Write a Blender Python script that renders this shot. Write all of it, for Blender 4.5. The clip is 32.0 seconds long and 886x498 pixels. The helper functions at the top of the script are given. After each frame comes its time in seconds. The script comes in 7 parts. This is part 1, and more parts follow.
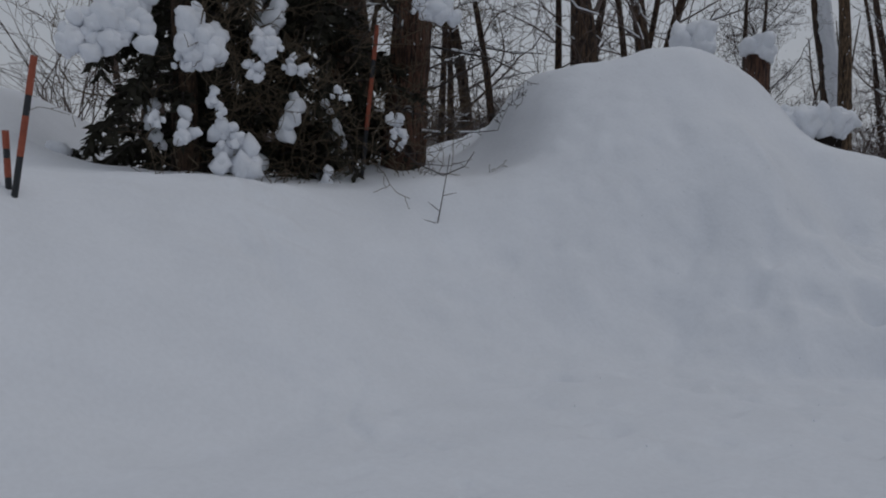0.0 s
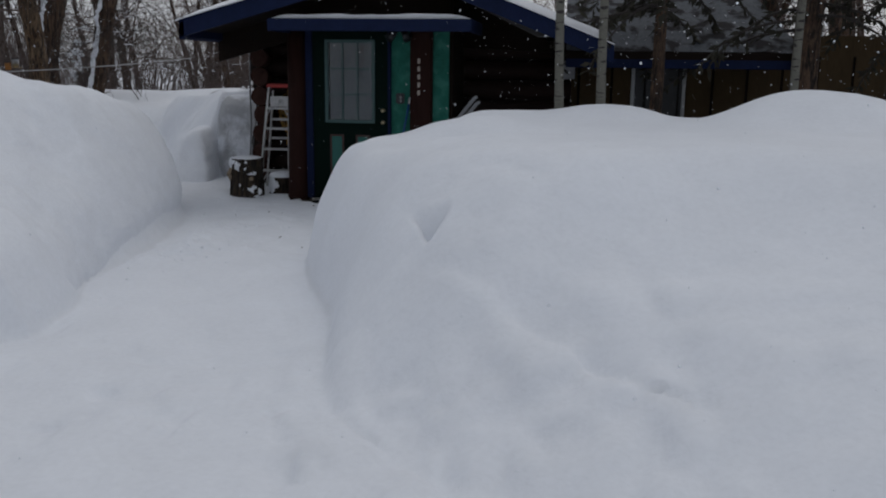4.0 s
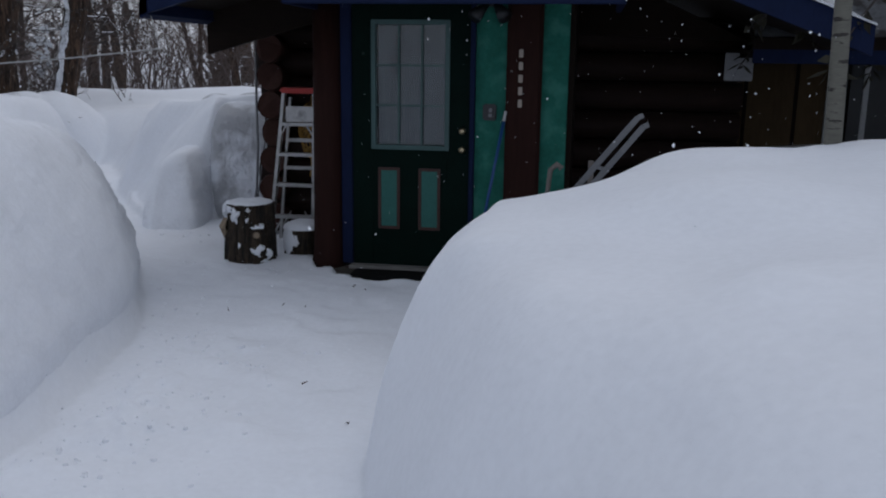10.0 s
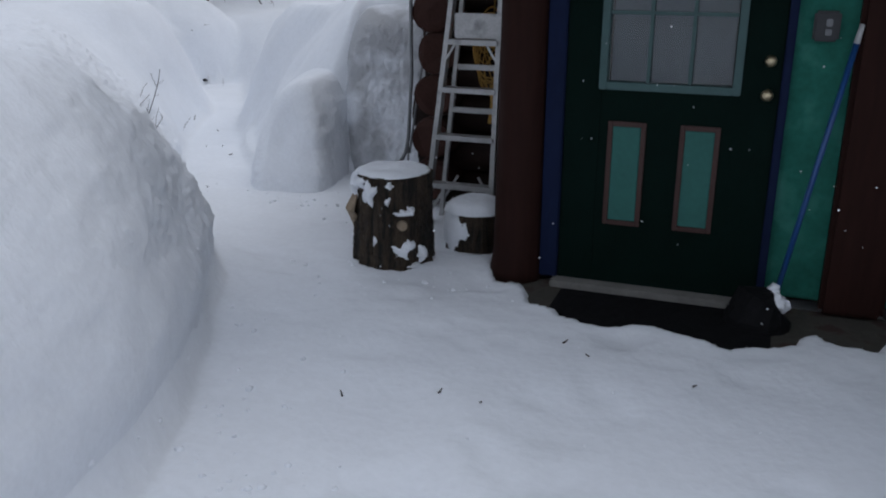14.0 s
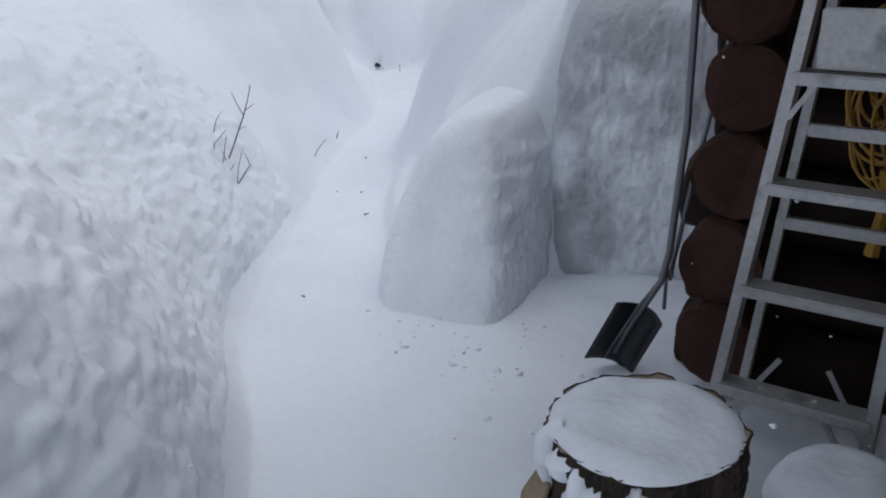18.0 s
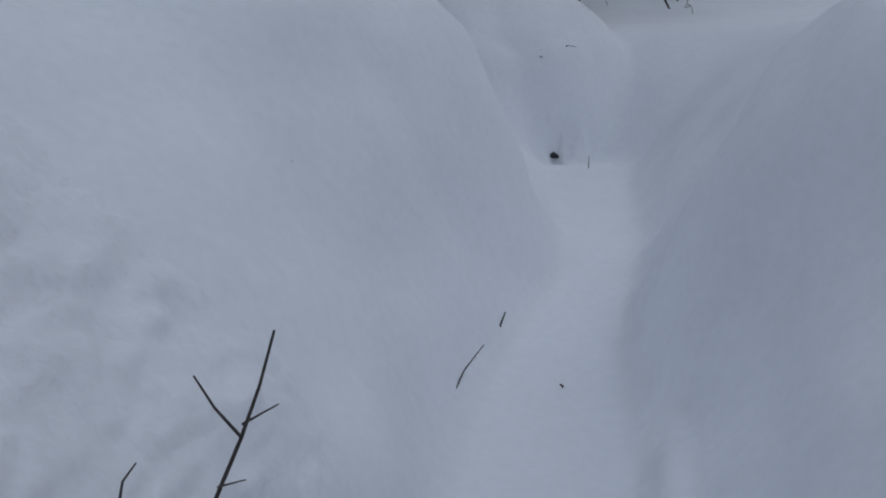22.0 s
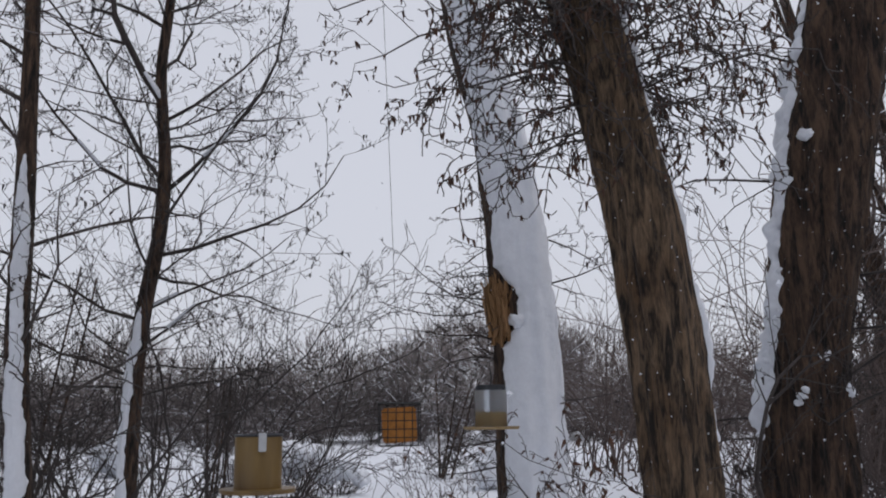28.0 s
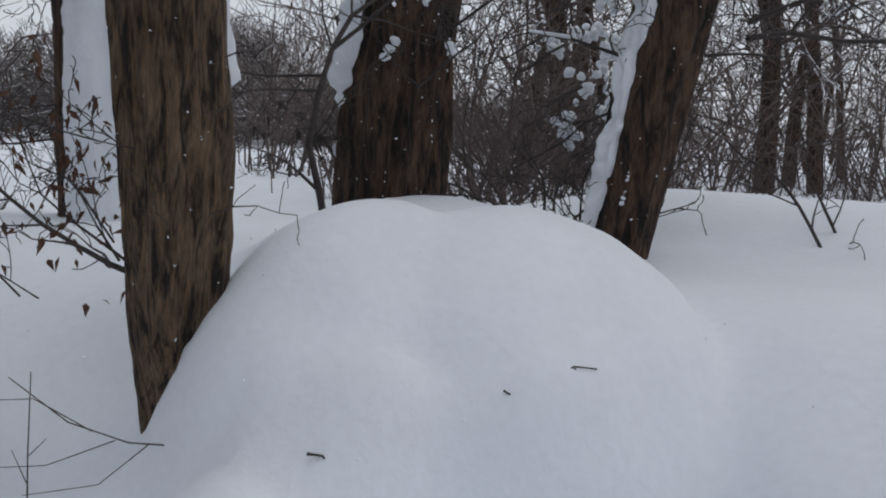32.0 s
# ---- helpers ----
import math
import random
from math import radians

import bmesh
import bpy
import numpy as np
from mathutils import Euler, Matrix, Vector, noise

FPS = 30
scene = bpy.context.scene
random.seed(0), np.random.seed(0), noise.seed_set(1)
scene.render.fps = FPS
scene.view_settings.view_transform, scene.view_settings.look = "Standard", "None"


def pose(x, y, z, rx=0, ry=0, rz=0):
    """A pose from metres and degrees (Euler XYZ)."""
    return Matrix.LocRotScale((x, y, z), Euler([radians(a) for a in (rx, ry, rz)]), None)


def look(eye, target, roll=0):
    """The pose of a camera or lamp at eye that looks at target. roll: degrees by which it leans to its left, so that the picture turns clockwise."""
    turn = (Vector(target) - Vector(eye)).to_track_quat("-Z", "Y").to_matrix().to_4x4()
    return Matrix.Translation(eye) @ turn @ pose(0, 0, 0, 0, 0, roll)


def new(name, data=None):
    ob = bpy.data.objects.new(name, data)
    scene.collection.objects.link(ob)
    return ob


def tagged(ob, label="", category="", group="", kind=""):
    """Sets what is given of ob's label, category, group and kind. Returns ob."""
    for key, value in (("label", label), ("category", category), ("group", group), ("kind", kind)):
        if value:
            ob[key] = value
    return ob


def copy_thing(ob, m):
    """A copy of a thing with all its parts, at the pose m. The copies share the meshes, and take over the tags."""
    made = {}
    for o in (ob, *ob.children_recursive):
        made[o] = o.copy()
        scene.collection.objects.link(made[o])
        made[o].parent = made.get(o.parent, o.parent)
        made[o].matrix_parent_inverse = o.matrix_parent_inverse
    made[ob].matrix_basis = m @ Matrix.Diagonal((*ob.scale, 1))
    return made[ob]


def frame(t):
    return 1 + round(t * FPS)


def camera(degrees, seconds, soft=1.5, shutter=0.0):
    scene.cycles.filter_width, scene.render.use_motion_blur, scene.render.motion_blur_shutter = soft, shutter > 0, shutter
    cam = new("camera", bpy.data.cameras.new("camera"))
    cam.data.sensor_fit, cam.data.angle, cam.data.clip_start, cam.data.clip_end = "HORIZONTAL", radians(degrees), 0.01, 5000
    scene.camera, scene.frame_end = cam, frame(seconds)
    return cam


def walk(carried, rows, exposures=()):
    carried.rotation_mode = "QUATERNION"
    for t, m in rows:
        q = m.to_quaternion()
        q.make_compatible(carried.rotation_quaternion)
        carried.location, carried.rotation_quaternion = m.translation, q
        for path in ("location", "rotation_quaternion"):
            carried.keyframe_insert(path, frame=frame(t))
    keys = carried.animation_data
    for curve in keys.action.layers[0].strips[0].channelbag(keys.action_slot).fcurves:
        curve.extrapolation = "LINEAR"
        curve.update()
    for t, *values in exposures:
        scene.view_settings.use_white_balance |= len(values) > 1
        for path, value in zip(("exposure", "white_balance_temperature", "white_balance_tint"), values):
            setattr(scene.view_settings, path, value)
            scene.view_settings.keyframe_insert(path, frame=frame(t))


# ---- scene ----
cam = camera(54.0, 32.0, soft=2.0)
PATH = [
    (0, (3.678, -11.466, 1.456), (1.927, -10.518, 1.267), 0.7),
    (0.5, (3.468, -11.764, 1.515), (2.039, -10.383, 1.283), 1.4),
    (1, (3.216, -11.953, 1.591), (2.14, -10.293, 1.299), 1.5),
    (1.5, (3.233, -11.555, 1.572), (2.415, -9.768, 1.198), 0.8),
    (2, (3.081, -11.302, 1.558), (2.6, -9.394, 1.204), 0.4),
    (2.5, (3.159, -11.066, 1.596), (2.965, -9.103, 1.264), 0.3),
    (3, (3.281, -10.785, 1.587), (3.117, -8.819, 1.255), 0.6),
    (3.5, (3.158, -10.464, 1.574), (2.944, -8.51, 1.204), 0.6),
    (4, (3.053, -10.127, 1.552), (2.771, -8.189, 1.145), 0.7),
    (4.5, (3.009, -9.746, 1.586), (2.661, -7.831, 1.127), 0.6),
    (6.5, (2.501, -8.718, 1.676), (2.167, -6.813, 1.168), -0.6),
    (7, (2.469, -8.344, 1.584), (2.061, -6.462, 1.044), -1.2),
    (7.5, (2.325, -8.046, 1.461), (1.825, -6.179, 0.945), -0.4),
    (8, (2.197, -7.758, 1.473), (1.651, -5.903, 0.96), -0.8),
    (8.5, (2.081, -7.507, 1.507), (1.583, -5.64, 0.993), -0.4),
    (9, (1.962, -7.163, 1.569), (1.526, -5.276, 1.071), -0.4),
    (9.5, (1.854, -6.798, 1.572), (1.489, -4.884, 1.119), 0.3),
    (10, (1.772, -6.501, 1.577), (1.458, -4.572, 1.152), 0.7),
    (10.5, (1.714, -6.146, 1.558), (1.363, -4.222, 1.14), 0.7),
    (11, (1.608, -5.97, 1.565), (1.184, -4.063, 1.135), 0.6),
    (11.5, (1.49, -5.743, 1.528), (0.988, -3.858, 1.087), 0.6),
    (12, (1.377, -5.396, 1.525), (0.788, -3.545, 1.052), -0.0),
    (12.5, (1.229, -5.021, 1.481), (0.609, -3.187, 0.983), 0.0),
    (13, (1.069, -4.632, 1.463), (0.461, -2.804, 0.926), -0.1),
    (13.5, (0.94, -4.278, 1.464), (0.328, -2.465, 0.88), -0.2),
    (15.5, (0.546, -2.726, 1.387), (-0.352, -1.115, 0.616), 0.8),
    (16, (0.415, -2.392, 1.38), (-0.567, -0.842, 0.585), -0.2),
    (16.5, (0.246, -2.089, 1.352), (-0.812, -0.584, 0.567), -1.0),
    (17, (0.04, -1.865, 1.352), (-1.044, -0.37, 0.585), -1.5),
    (17.5, (-0.15, -1.629, 1.356), (-1.245, -0.122, 0.627), -1.0),
    (18, (-0.337, -1.42, 1.397), (-1.4, 0.109, 0.666), -1.6),
    (18.5, (-0.517, -1.229, 1.406), (-1.521, 0.33, 0.657), -1.9),
    (19, (-0.665, -0.998, 1.392), (-1.625, 0.587, 0.641), -2.2),
    (19.5, (-0.872, -0.796, 1.397), (-1.723, 0.857, 0.659), -1.1),
    (20, (-1.088, -0.584, 1.375), (-1.88, 1.114, 0.675), -0.3),
    (20.5, (-1.356, -0.274, 1.3), (-2.37, 1.259, 0.513), -2.3),
    (21, (-1.661, 0.024, 1.263), (-2.747, 1.506, 0.475), -1.9),
    (21.5, (-1.898, 0.314, 1.199), (-3.114, 1.739, 0.498), -3.7),
    (22, (-2.262, 0.571, 1.146), (-3.566, 1.959, 0.534), -0.1),
    (23, (-2.389, 0.878, 1.346), (-3.916, 2.127, 1.015), 1.6),
    (23.5, (-2.505, 1.053, 1.33), (-4.106, 2.234, 1.121), 0.7),
    (24, (-2.636, 1.184, 1.311), (-4.278, 2.317, 1.171), -0.3),
    (24.5, (-2.699, 1.218, 1.372), (-4.359, 2.327, 1.249), 0.2),
    (26.5, (-2.996, 1.797, 1.412), (-4.784, 2.689, 1.506), -1.7),
    (27, (-3.052, 1.92, 1.473), (-4.859, 2.755, 1.672), -1.3),
    (27.5, (-3.073, 2.043, 1.468), (-4.905, 2.781, 1.784), -0.9),
    (28, (-3.198, 2.161, 1.519), (-5.051, 2.81, 1.899), -0.8),
    (28.5, (-3.302, 2.263, 1.504), (-5.175, 2.822, 1.927), -0.0),
    (29, (-3.399, 2.437, 1.482), (-5.309, 2.899, 1.856), 0.6),
    (29.5, (-3.444, 2.512, 1.446), (-5.373, 2.997, 1.66), 0.5),
    (30, (-3.505, 2.64, 1.392), (-5.406, 3.259, 1.436), 0.2),
    (30.5, (-3.49, 2.851, 1.347), (-5.303, 3.689, 1.246), -0.1),
    (31, (-3.596, 2.938, 1.332), (-5.206, 4.112, 1.156), 0.7),
    (31.5, (-3.669, 3.063, 1.314), (-5.197, 4.337, 1.102), 1.8),
    (32, (-3.837, 3.275, 1.282), (-5.396, 4.501, 1.021), 2.3),
]
EXPOSURES = [(0, -0.88, 6320, 10), (1, -0.6, 6480, 10), (2, -0.7, 6050, 11), (3, -0.46, 6250, 10), (4, -0.44, 6480, 10), (6, -0.48, 6250, 10), (8, -0.54, 5980, 12), (10, -0.24, 6080, 12), (12, 0.0, 6080, 11), (13, 0.02, 6130, 10), (16, 0.45, 6180, 11), (18, 0.33, 6180, 11), (19.5, 0.2, 6180, 11), (20.3, 0.02, 6000, 11), (21, -0.4, 5700, 11), (22, -0.56, 5850, 9), (23, -0.4, 6150, 10), (24.5, -0.33, 6330, 10), (26, -0.2, 6330, 11), (28, 0.04, 6450, 14), (29, 0.06, 6400, 12), (30, -0.07, 6320, 11), (32, 0.0, 6420, 10)]
walk(cam, [(t, look(eye, target, roll)) for t, eye, target, roll in PATH], EXPOSURES)

# ---------------------------------------------------------------- light
world = bpy.data.worlds.new("overcast_sky")
scene.world = world
world.use_nodes = True
wn, wl = world.node_tree.nodes, world.node_tree.links
wn.clear()
sky = wn.new("ShaderNodeTexSky")
sky.sky_type = "NISHITA"
sky.sun_disc = False
sky.sun_elevation = radians(48)
sky.sun_rotation = radians(23)
sky.air_density, sky.dust_density = 1.0, 4.0
wash = wn.new("ShaderNodeMix")
wash.data_type = "RGBA"
wash.inputs[0].default_value = 0.86
wash.inputs[7].default_value = (6.9, 7.2, 7.75, 1)
bg = wn.new("ShaderNodeBackground")
bg.inputs["Strength"].default_value = 0.096
wout = wn.new("ShaderNodeOutputWorld")
wl.new(sky.outputs[0], wash.inputs[6])
wl.new(wash.outputs[2], bg.inputs["Color"])
wl.new(bg.outputs[0], wout.inputs["Surface"])

sun_data = bpy.data.lights.new("sun", "SUN")
sun_data.energy, sun_data.angle, sun_data.color = 0.42, radians(35), (1.0, 0.97, 0.93)
sun = new("sun", sun_data)
sun.matrix_world = look((2, 5, 12), (0, 0, 0))

# ---------------------------------------------------------------- materials


def material(name, colour, rough=0.7, spread=0.25, scale=6.0, fine=60.0, bump=0.3, metal=0.0, stretch=(1, 1, 1), second=None, edge=(0.45, 0.6), random_tint=0.0, mapping="Object", bump_fine=0.5, spec=0.5):
    """A surface with two scales of tone, an optional second colour in patches, and fine relief."""
    m = bpy.data.materials.new(name)
    m.use_nodes = True
    n, l = m.node_tree.nodes, m.node_tree.links
    p = n["Principled BSDF"]
    p.inputs["Roughness"].default_value, p.inputs["Metallic"].default_value = rough, metal
    p.inputs["Specular IOR Level"].default_value = spec
    co = n.new("ShaderNodeTexCoord")
    mp = n.new("ShaderNodeMapping")
    mp.inputs["Scale"].default_value = stretch
    l.new(co.outputs[mapping], mp.inputs["Vector"])
    big, small = n.new("ShaderNodeTexNoise"), n.new("ShaderNodeTexNoise")
    big.inputs["Scale"].default_value, small.inputs["Scale"].default_value = scale, fine
    big.inputs["Detail"].default_value = small.inputs["Detail"].default_value = 5
    for t in (big, small):
        l.new(mp.outputs[0], t.inputs["Vector"])
    mean = n.new("ShaderNodeMix")
    mean.data_type = "FLOAT"
    mean.inputs[0].default_value = 0.45
    l.new(big.outputs["Fac"], mean.inputs[2])
    l.new(small.outputs["Fac"], mean.inputs[3])
    ramp = n.new("ShaderNodeValToRGB")
    e = ramp.color_ramp.elements
    e[0].position, e[1].position = 0.3, 0.72
    e[0].color = (*[c * (1 - spread) for c in colour], 1)
    e[1].color = (*[min(1, c * (1 + spread)) for c in colour], 1)
    l.new(mean.outputs[0], ramp.inputs[0])
    out = ramp.outputs[0]
    if second:
        pr = n.new("ShaderNodeValToRGB")
        pr.color_ramp.elements[0].position, pr.color_ramp.elements[1].position = edge
        l.new(big.outputs["Fac"], pr.inputs[0])
        mx = n.new("ShaderNodeMix")
        mx.data_type = "RGBA"
        mx.inputs[7].default_value = (*second, 1)
        l.new(pr.outputs[0], mx.inputs[0])
        l.new(out, mx.inputs[6])
        out = mx.outputs[2]
    if random_tint:
        oi = n.new("ShaderNodeObjectInfo")
        hs = n.new("ShaderNodeHueSaturation")
        mr = n.new("ShaderNodeMapRange")
        mr.inputs[3].default_value, mr.inputs[4].default_value = 1 - random_tint, 1 + random_tint
        l.new(oi.outputs["Random"], mr.inputs[0])
        l.new(mr.outputs[0], hs.inputs["Value"])
        l.new(out, hs.inputs["Color"])
        out = hs.outputs[0]
    l.new(out, p.inputs["Base Color"])
    if bump:
        b1, b2 = n.new("ShaderNodeBump"), n.new("ShaderNodeBump")
        b1.inputs["Strength"].default_value, b1.inputs["Distance"].default_value = bump, 0.03
        b2.inputs["Strength"].default_value, b2.inputs["Distance"].default_value = bump * bump_fine, 0.006
        l.new(big.outputs["Fac"], b1.inputs["Height"])
        l.new(small.outputs["Fac"], b2.inputs["Height"])
        l.new(b1.outputs[0], b2.inputs["Normal"])
        l.new(b2.outputs[0], p.inputs["Normal"])
    return m


SNOW = material("snow", (0.76, 0.785, 0.83), 0.8, 0.05, 2.2, 30, 0.30, bump_fine=1.6, spec=0.3)
SNOWDUG = material("crumbled_dug_snow", (0.75, 0.775, 0.82), 0.85, 0.06, 7, 48, 0.34, bump_fine=1.8, spec=0.25)
# Grey patches: some dirt, and the shade beside the cabin wall painted in.
DIRTYSHADEDSNOW = material("dirty_shaded_packed_snow", (0.71, 0.735, 0.78), 0.85, 0.12, 2.3, 55, 0.5, second=(0.40, 0.41, 0.43), edge=(0.50, 0.62), spec=0.25, bump_fine=2.0)
SNOWCAP = material("snow_cap", (0.77, 0.795, 0.84), 0.8, 0.06, 9, 50, 0.5, spec=0.3)


def bark_material(name, deep, ridge, patch, scale=22, flat=0.11, bump=1.0):
    """Furrowed bark: long dark grooves between paler, flaky ridges."""
    m = bpy.data.materials.new(name)
    m.use_nodes = True
    n, l = m.node_tree.nodes, m.node_tree.links
    p = n["Principled BSDF"]
    p.inputs["Roughness"].default_value = 0.93
    co, mp = n.new("ShaderNodeTexCoord"), n.new("ShaderNodeMapping")
    mp.inputs["Scale"].default_value = (1, 1, flat)
    l.new(co.outputs["Object"], mp.inputs["Vector"])
    g, f, w = (n.new("ShaderNodeTexNoise") for _ in range(3))
    for node, sc in ((g, scale), (f, scale * 5), (w, 3.6)):
        node.inputs["Scale"].default_value, node.inputs["Detail"].default_value = sc, 6
    g.inputs["Distortion"].default_value = 0.8
    l.new(mp.outputs[0], g.inputs["Vector"])
    l.new(mp.outputs[0], f.inputs["Vector"])
    l.new(co.outputs["Object"], w.inputs["Vector"])
    add = n.new("ShaderNodeMix")
    add.data_type = "FLOAT"
    add.inputs[0].default_value = 0.3
    l.new(g.outputs["Fac"], add.inputs[2])
    l.new(f.outputs["Fac"], add.inputs[3])
    r = n.new("ShaderNodeValToRGB")
    r.color_ramp.elements[0].position, r.color_ramp.elements[1].position = 0.40, 0.62
    r.color_ramp.elements[0].color, r.color_ramp.elements[1].color = (*deep, 1), (*ridge, 1)
    l.new(add.outputs[0], r.inputs[0])
    pr = n.new("ShaderNodeValToRGB")
    pr.color_ramp.elements[0].position, pr.color_ramp.elements[1].position = 0.5, 0.7
    l.new(w.outputs["Fac"], pr.inputs[0])
    mx = n.new("ShaderNodeMix")
    mx.data_type, mx.blend_type = "RGBA", "MULTIPLY"
    mx.inputs[7].default_value = (*patch, 1)
    l.new(pr.outputs[0], mx.inputs[0])
    l.new(r.outputs[0], mx.inputs[6])
    l.new(mx.outputs[2], p.inputs["Base Color"])
    b = n.new("ShaderNodeBump")
    b.inputs["Strength"].default_value, b.inputs["Distance"].default_value = bump, 0.035
    l.new(add.outputs[0], b.inputs["Height"])
    l.new(b.outputs[0], p.inputs["Normal"])
    return m


BARK = bark_material("cottonwood_bark", (0.012, 0.008, 0.005), (0.185, 0.122, 0.072), (0.62, 0.52, 0.42), 38, 0.16)
BARKDARK = bark_material("dark_wet_bark", (0.006, 0.004, 0.003), (0.105, 0.062, 0.038), (0.42, 0.34, 0.29), 28, 0.18)
# Distance haze is painted into these two twig colours by paling them.
FARTWIG = material("haze_paled_far_twigs", (0.20, 0.18, 0.18), 0.95, 0.35, 0.3, 20, 0.0)
FARTREE = material("haze_paled_grey_brown_twigs", (0.19, 0.165, 0.16), 0.95, 0.35, 0.3, 20, 0.0)
TWIG = material("bare_twig", (0.052, 0.043, 0.040), 0.9, 0.4, 9, 60, 0.2, random_tint=0.3)
TWIGTAN = material("tan_dead_twig", (0.11, 0.082, 0.052), 0.9, 0.4, 9, 60, 0.2)
TWIGRED = material("reddish_twig", (0.105, 0.08, 0.072), 0.9, 0.4, 9, 60, 0.2, random_tint=0.3)
ASPEN = material("aspen_bark", (0.12, 0.117, 0.098), 0.85, 0.25, 9, 40, 0.3, stretch=(0.8, 0.8, 3.5), second=(0.025, 0.022, 0.02), edge=(0.57, 0.61))
BARKRED = bark_material("reddish_stringy_bark", (0.012, 0.007, 0.005), (0.15, 0.075, 0.048), (0.5, 0.4, 0.33), 30, 0.12)
LEAF = material("withered_leaf", (0.085, 0.042, 0.026), 0.9, 0.35, 20, 60, 0.2, random_tint=0.2)
NEEDLE = material("spruce_needles", (0.024, 0.022, 0.013), 0.9, 0.6, 8, 40, 0.2)
# Log stain set darker so its colour holds the shade under the eaves.
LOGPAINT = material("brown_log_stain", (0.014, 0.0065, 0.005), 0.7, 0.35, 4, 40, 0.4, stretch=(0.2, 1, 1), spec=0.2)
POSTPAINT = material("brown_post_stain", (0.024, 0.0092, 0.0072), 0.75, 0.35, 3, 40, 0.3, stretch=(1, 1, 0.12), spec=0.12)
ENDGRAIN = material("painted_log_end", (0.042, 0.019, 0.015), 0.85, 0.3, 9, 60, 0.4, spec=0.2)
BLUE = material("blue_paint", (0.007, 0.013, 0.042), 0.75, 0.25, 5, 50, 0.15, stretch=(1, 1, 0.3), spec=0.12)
# Door green lowered in colour as well, carrying the canopy's shade.
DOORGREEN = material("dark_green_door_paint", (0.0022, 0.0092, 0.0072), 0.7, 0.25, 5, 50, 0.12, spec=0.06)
TEAL = material("teal_stucco", (0.02, 0.13, 0.098), 0.85, 0.25, 7, 45, 0.35, second=(0.045, 0.18, 0.145), edge=(0.5, 0.7), spec=0.2)
TEALPAINT = material("teal_panel_paint", (0.032, 0.125, 0.108), 0.65, 0.15, 6, 40, 0.1, spec=0.25)
REDTRIM = material("dark_red_bead", (0.045, 0.016, 0.012), 0.6, 0.2, 6, 40, 0.1)
MUNTIN = material("green_muntin", (0.035, 0.085, 0.085), 0.5, 0.15, 6, 40, 0.1)
ALU = material("scuffed_aluminium", (0.45, 0.45, 0.45), 0.45, 0.25, 9, 70, 0.15, metal=0.55, second=(0.22, 0.22, 0.22), edge=(0.6, 0.75))
REDPLASTIC = material("red_plastic", (0.42, 0.03, 0.025), 0.5, 0.15, 9, 60, 0.1)
YELLOWCORD = material("yellow_cord", (0.36, 0.20, 0.035), 0.7, 0.25, 9, 60, 0.1)
BLACKPLASTIC = material("black_plastic", (0.012, 0.014, 0.018), 0.45, 0.3, 9, 60, 0.15)
RUBBER = material("black_rubber_mat", (0.005, 0.005, 0.006), 0.8, 0.4, 14, 80, 0.4, spec=0.15)
STONE = material("worn_stone_slab", (0.05, 0.046, 0.038), 0.85, 0.35, 7, 50, 0.4, second=(0.035, 0.018, 0.015), edge=(0.55, 0.62))
SILL = material("weathered_threshold", (0.17, 0.165, 0.155), 0.7, 0.25, 8, 50, 0.2)
CHOPBARK = bark_material("old_stump_bark", (0.005, 0.004, 0.003), (0.055, 0.037, 0.022), (0.4, 0.33, 0.25), 26, 0.22)
CUTWOOD = material("cut_wood", (0.26, 0.2, 0.14), 0.85, 0.3, 11, 60, 0.4)
TANWALL = material("tan_plank_wall", (0.06, 0.04, 0.02), 0.85, 0.25, 4, 40, 0.25, stretch=(1, 1, 0.2), spec=0.2)
# Brown wood with the shade of entry and eaves put into its near-black colour.
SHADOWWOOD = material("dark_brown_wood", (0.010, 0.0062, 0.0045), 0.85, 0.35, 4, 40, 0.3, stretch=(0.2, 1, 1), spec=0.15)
ORANGE = material("orange_stake_paint", (0.30, 0.07, 0.035), 0.6, 0.3, 10, 60, 0.2)
WHITEPAINT = material("greyish_white_paint", (0.42, 0.43, 0.44), 0.6, 0.15, 6, 40, 0.1)
BRASS = material("worn_brass", (0.45, 0.38, 0.25), 0.35, 0.2, 9, 60, 0.1, metal=0.9)
NUMERAL = material("pale_metal_bar", (0.36, 0.31, 0.26), 0.5, 0.15, 9, 60, 0.1)
BLUEPOLE = material("blue_broom_handle", (0.012, 0.06, 0.2), 0.4, 0.15, 9, 60, 0.05)
STEEL = material("grey_steel", (0.16, 0.165, 0.175), 0.4, 0.2, 9, 60, 0.1, metal=0.6)
# Curtain grey also stands in for snow reflected in the door panes.
CURTAIN = material("thin_grey_curtain", (0.14, 0.155, 0.17), 0.9, 0.15, 9, 50, 0.2, stretch=(1, 1, 0.15), spec=0.1)
# Snow greyed in colour for the shade of overhanging trees; dark patches are shingles.
ROOFSNOW = material("shade_grey_patchy_roof_snow", (0.14, 0.15, 0.165), 0.9, 0.35, 5, 40, 0.4, second=(0.035, 0.033, 0.035), edge=(0.48, 0.6), spec=0.2)
GREYWOOD = material("grey_weathered_wood", (0.13, 0.115, 0.105), 0.8, 0.3, 6, 50, 0.3, stretch=(1, 1, 0.2))
TIN = material("tan_feeder_plastic", (0.19, 0.118, 0.034), 0.4, 0.25, 9, 60, 0.1, second=(0.10, 0.058, 0.018), edge=(0.45, 0.65), stretch=(1, 1, 0.15))
SUET = material("orange_suet", (0.40, 0.16, 0.028), 0.75, 0.25, 28, 90, 0.6)
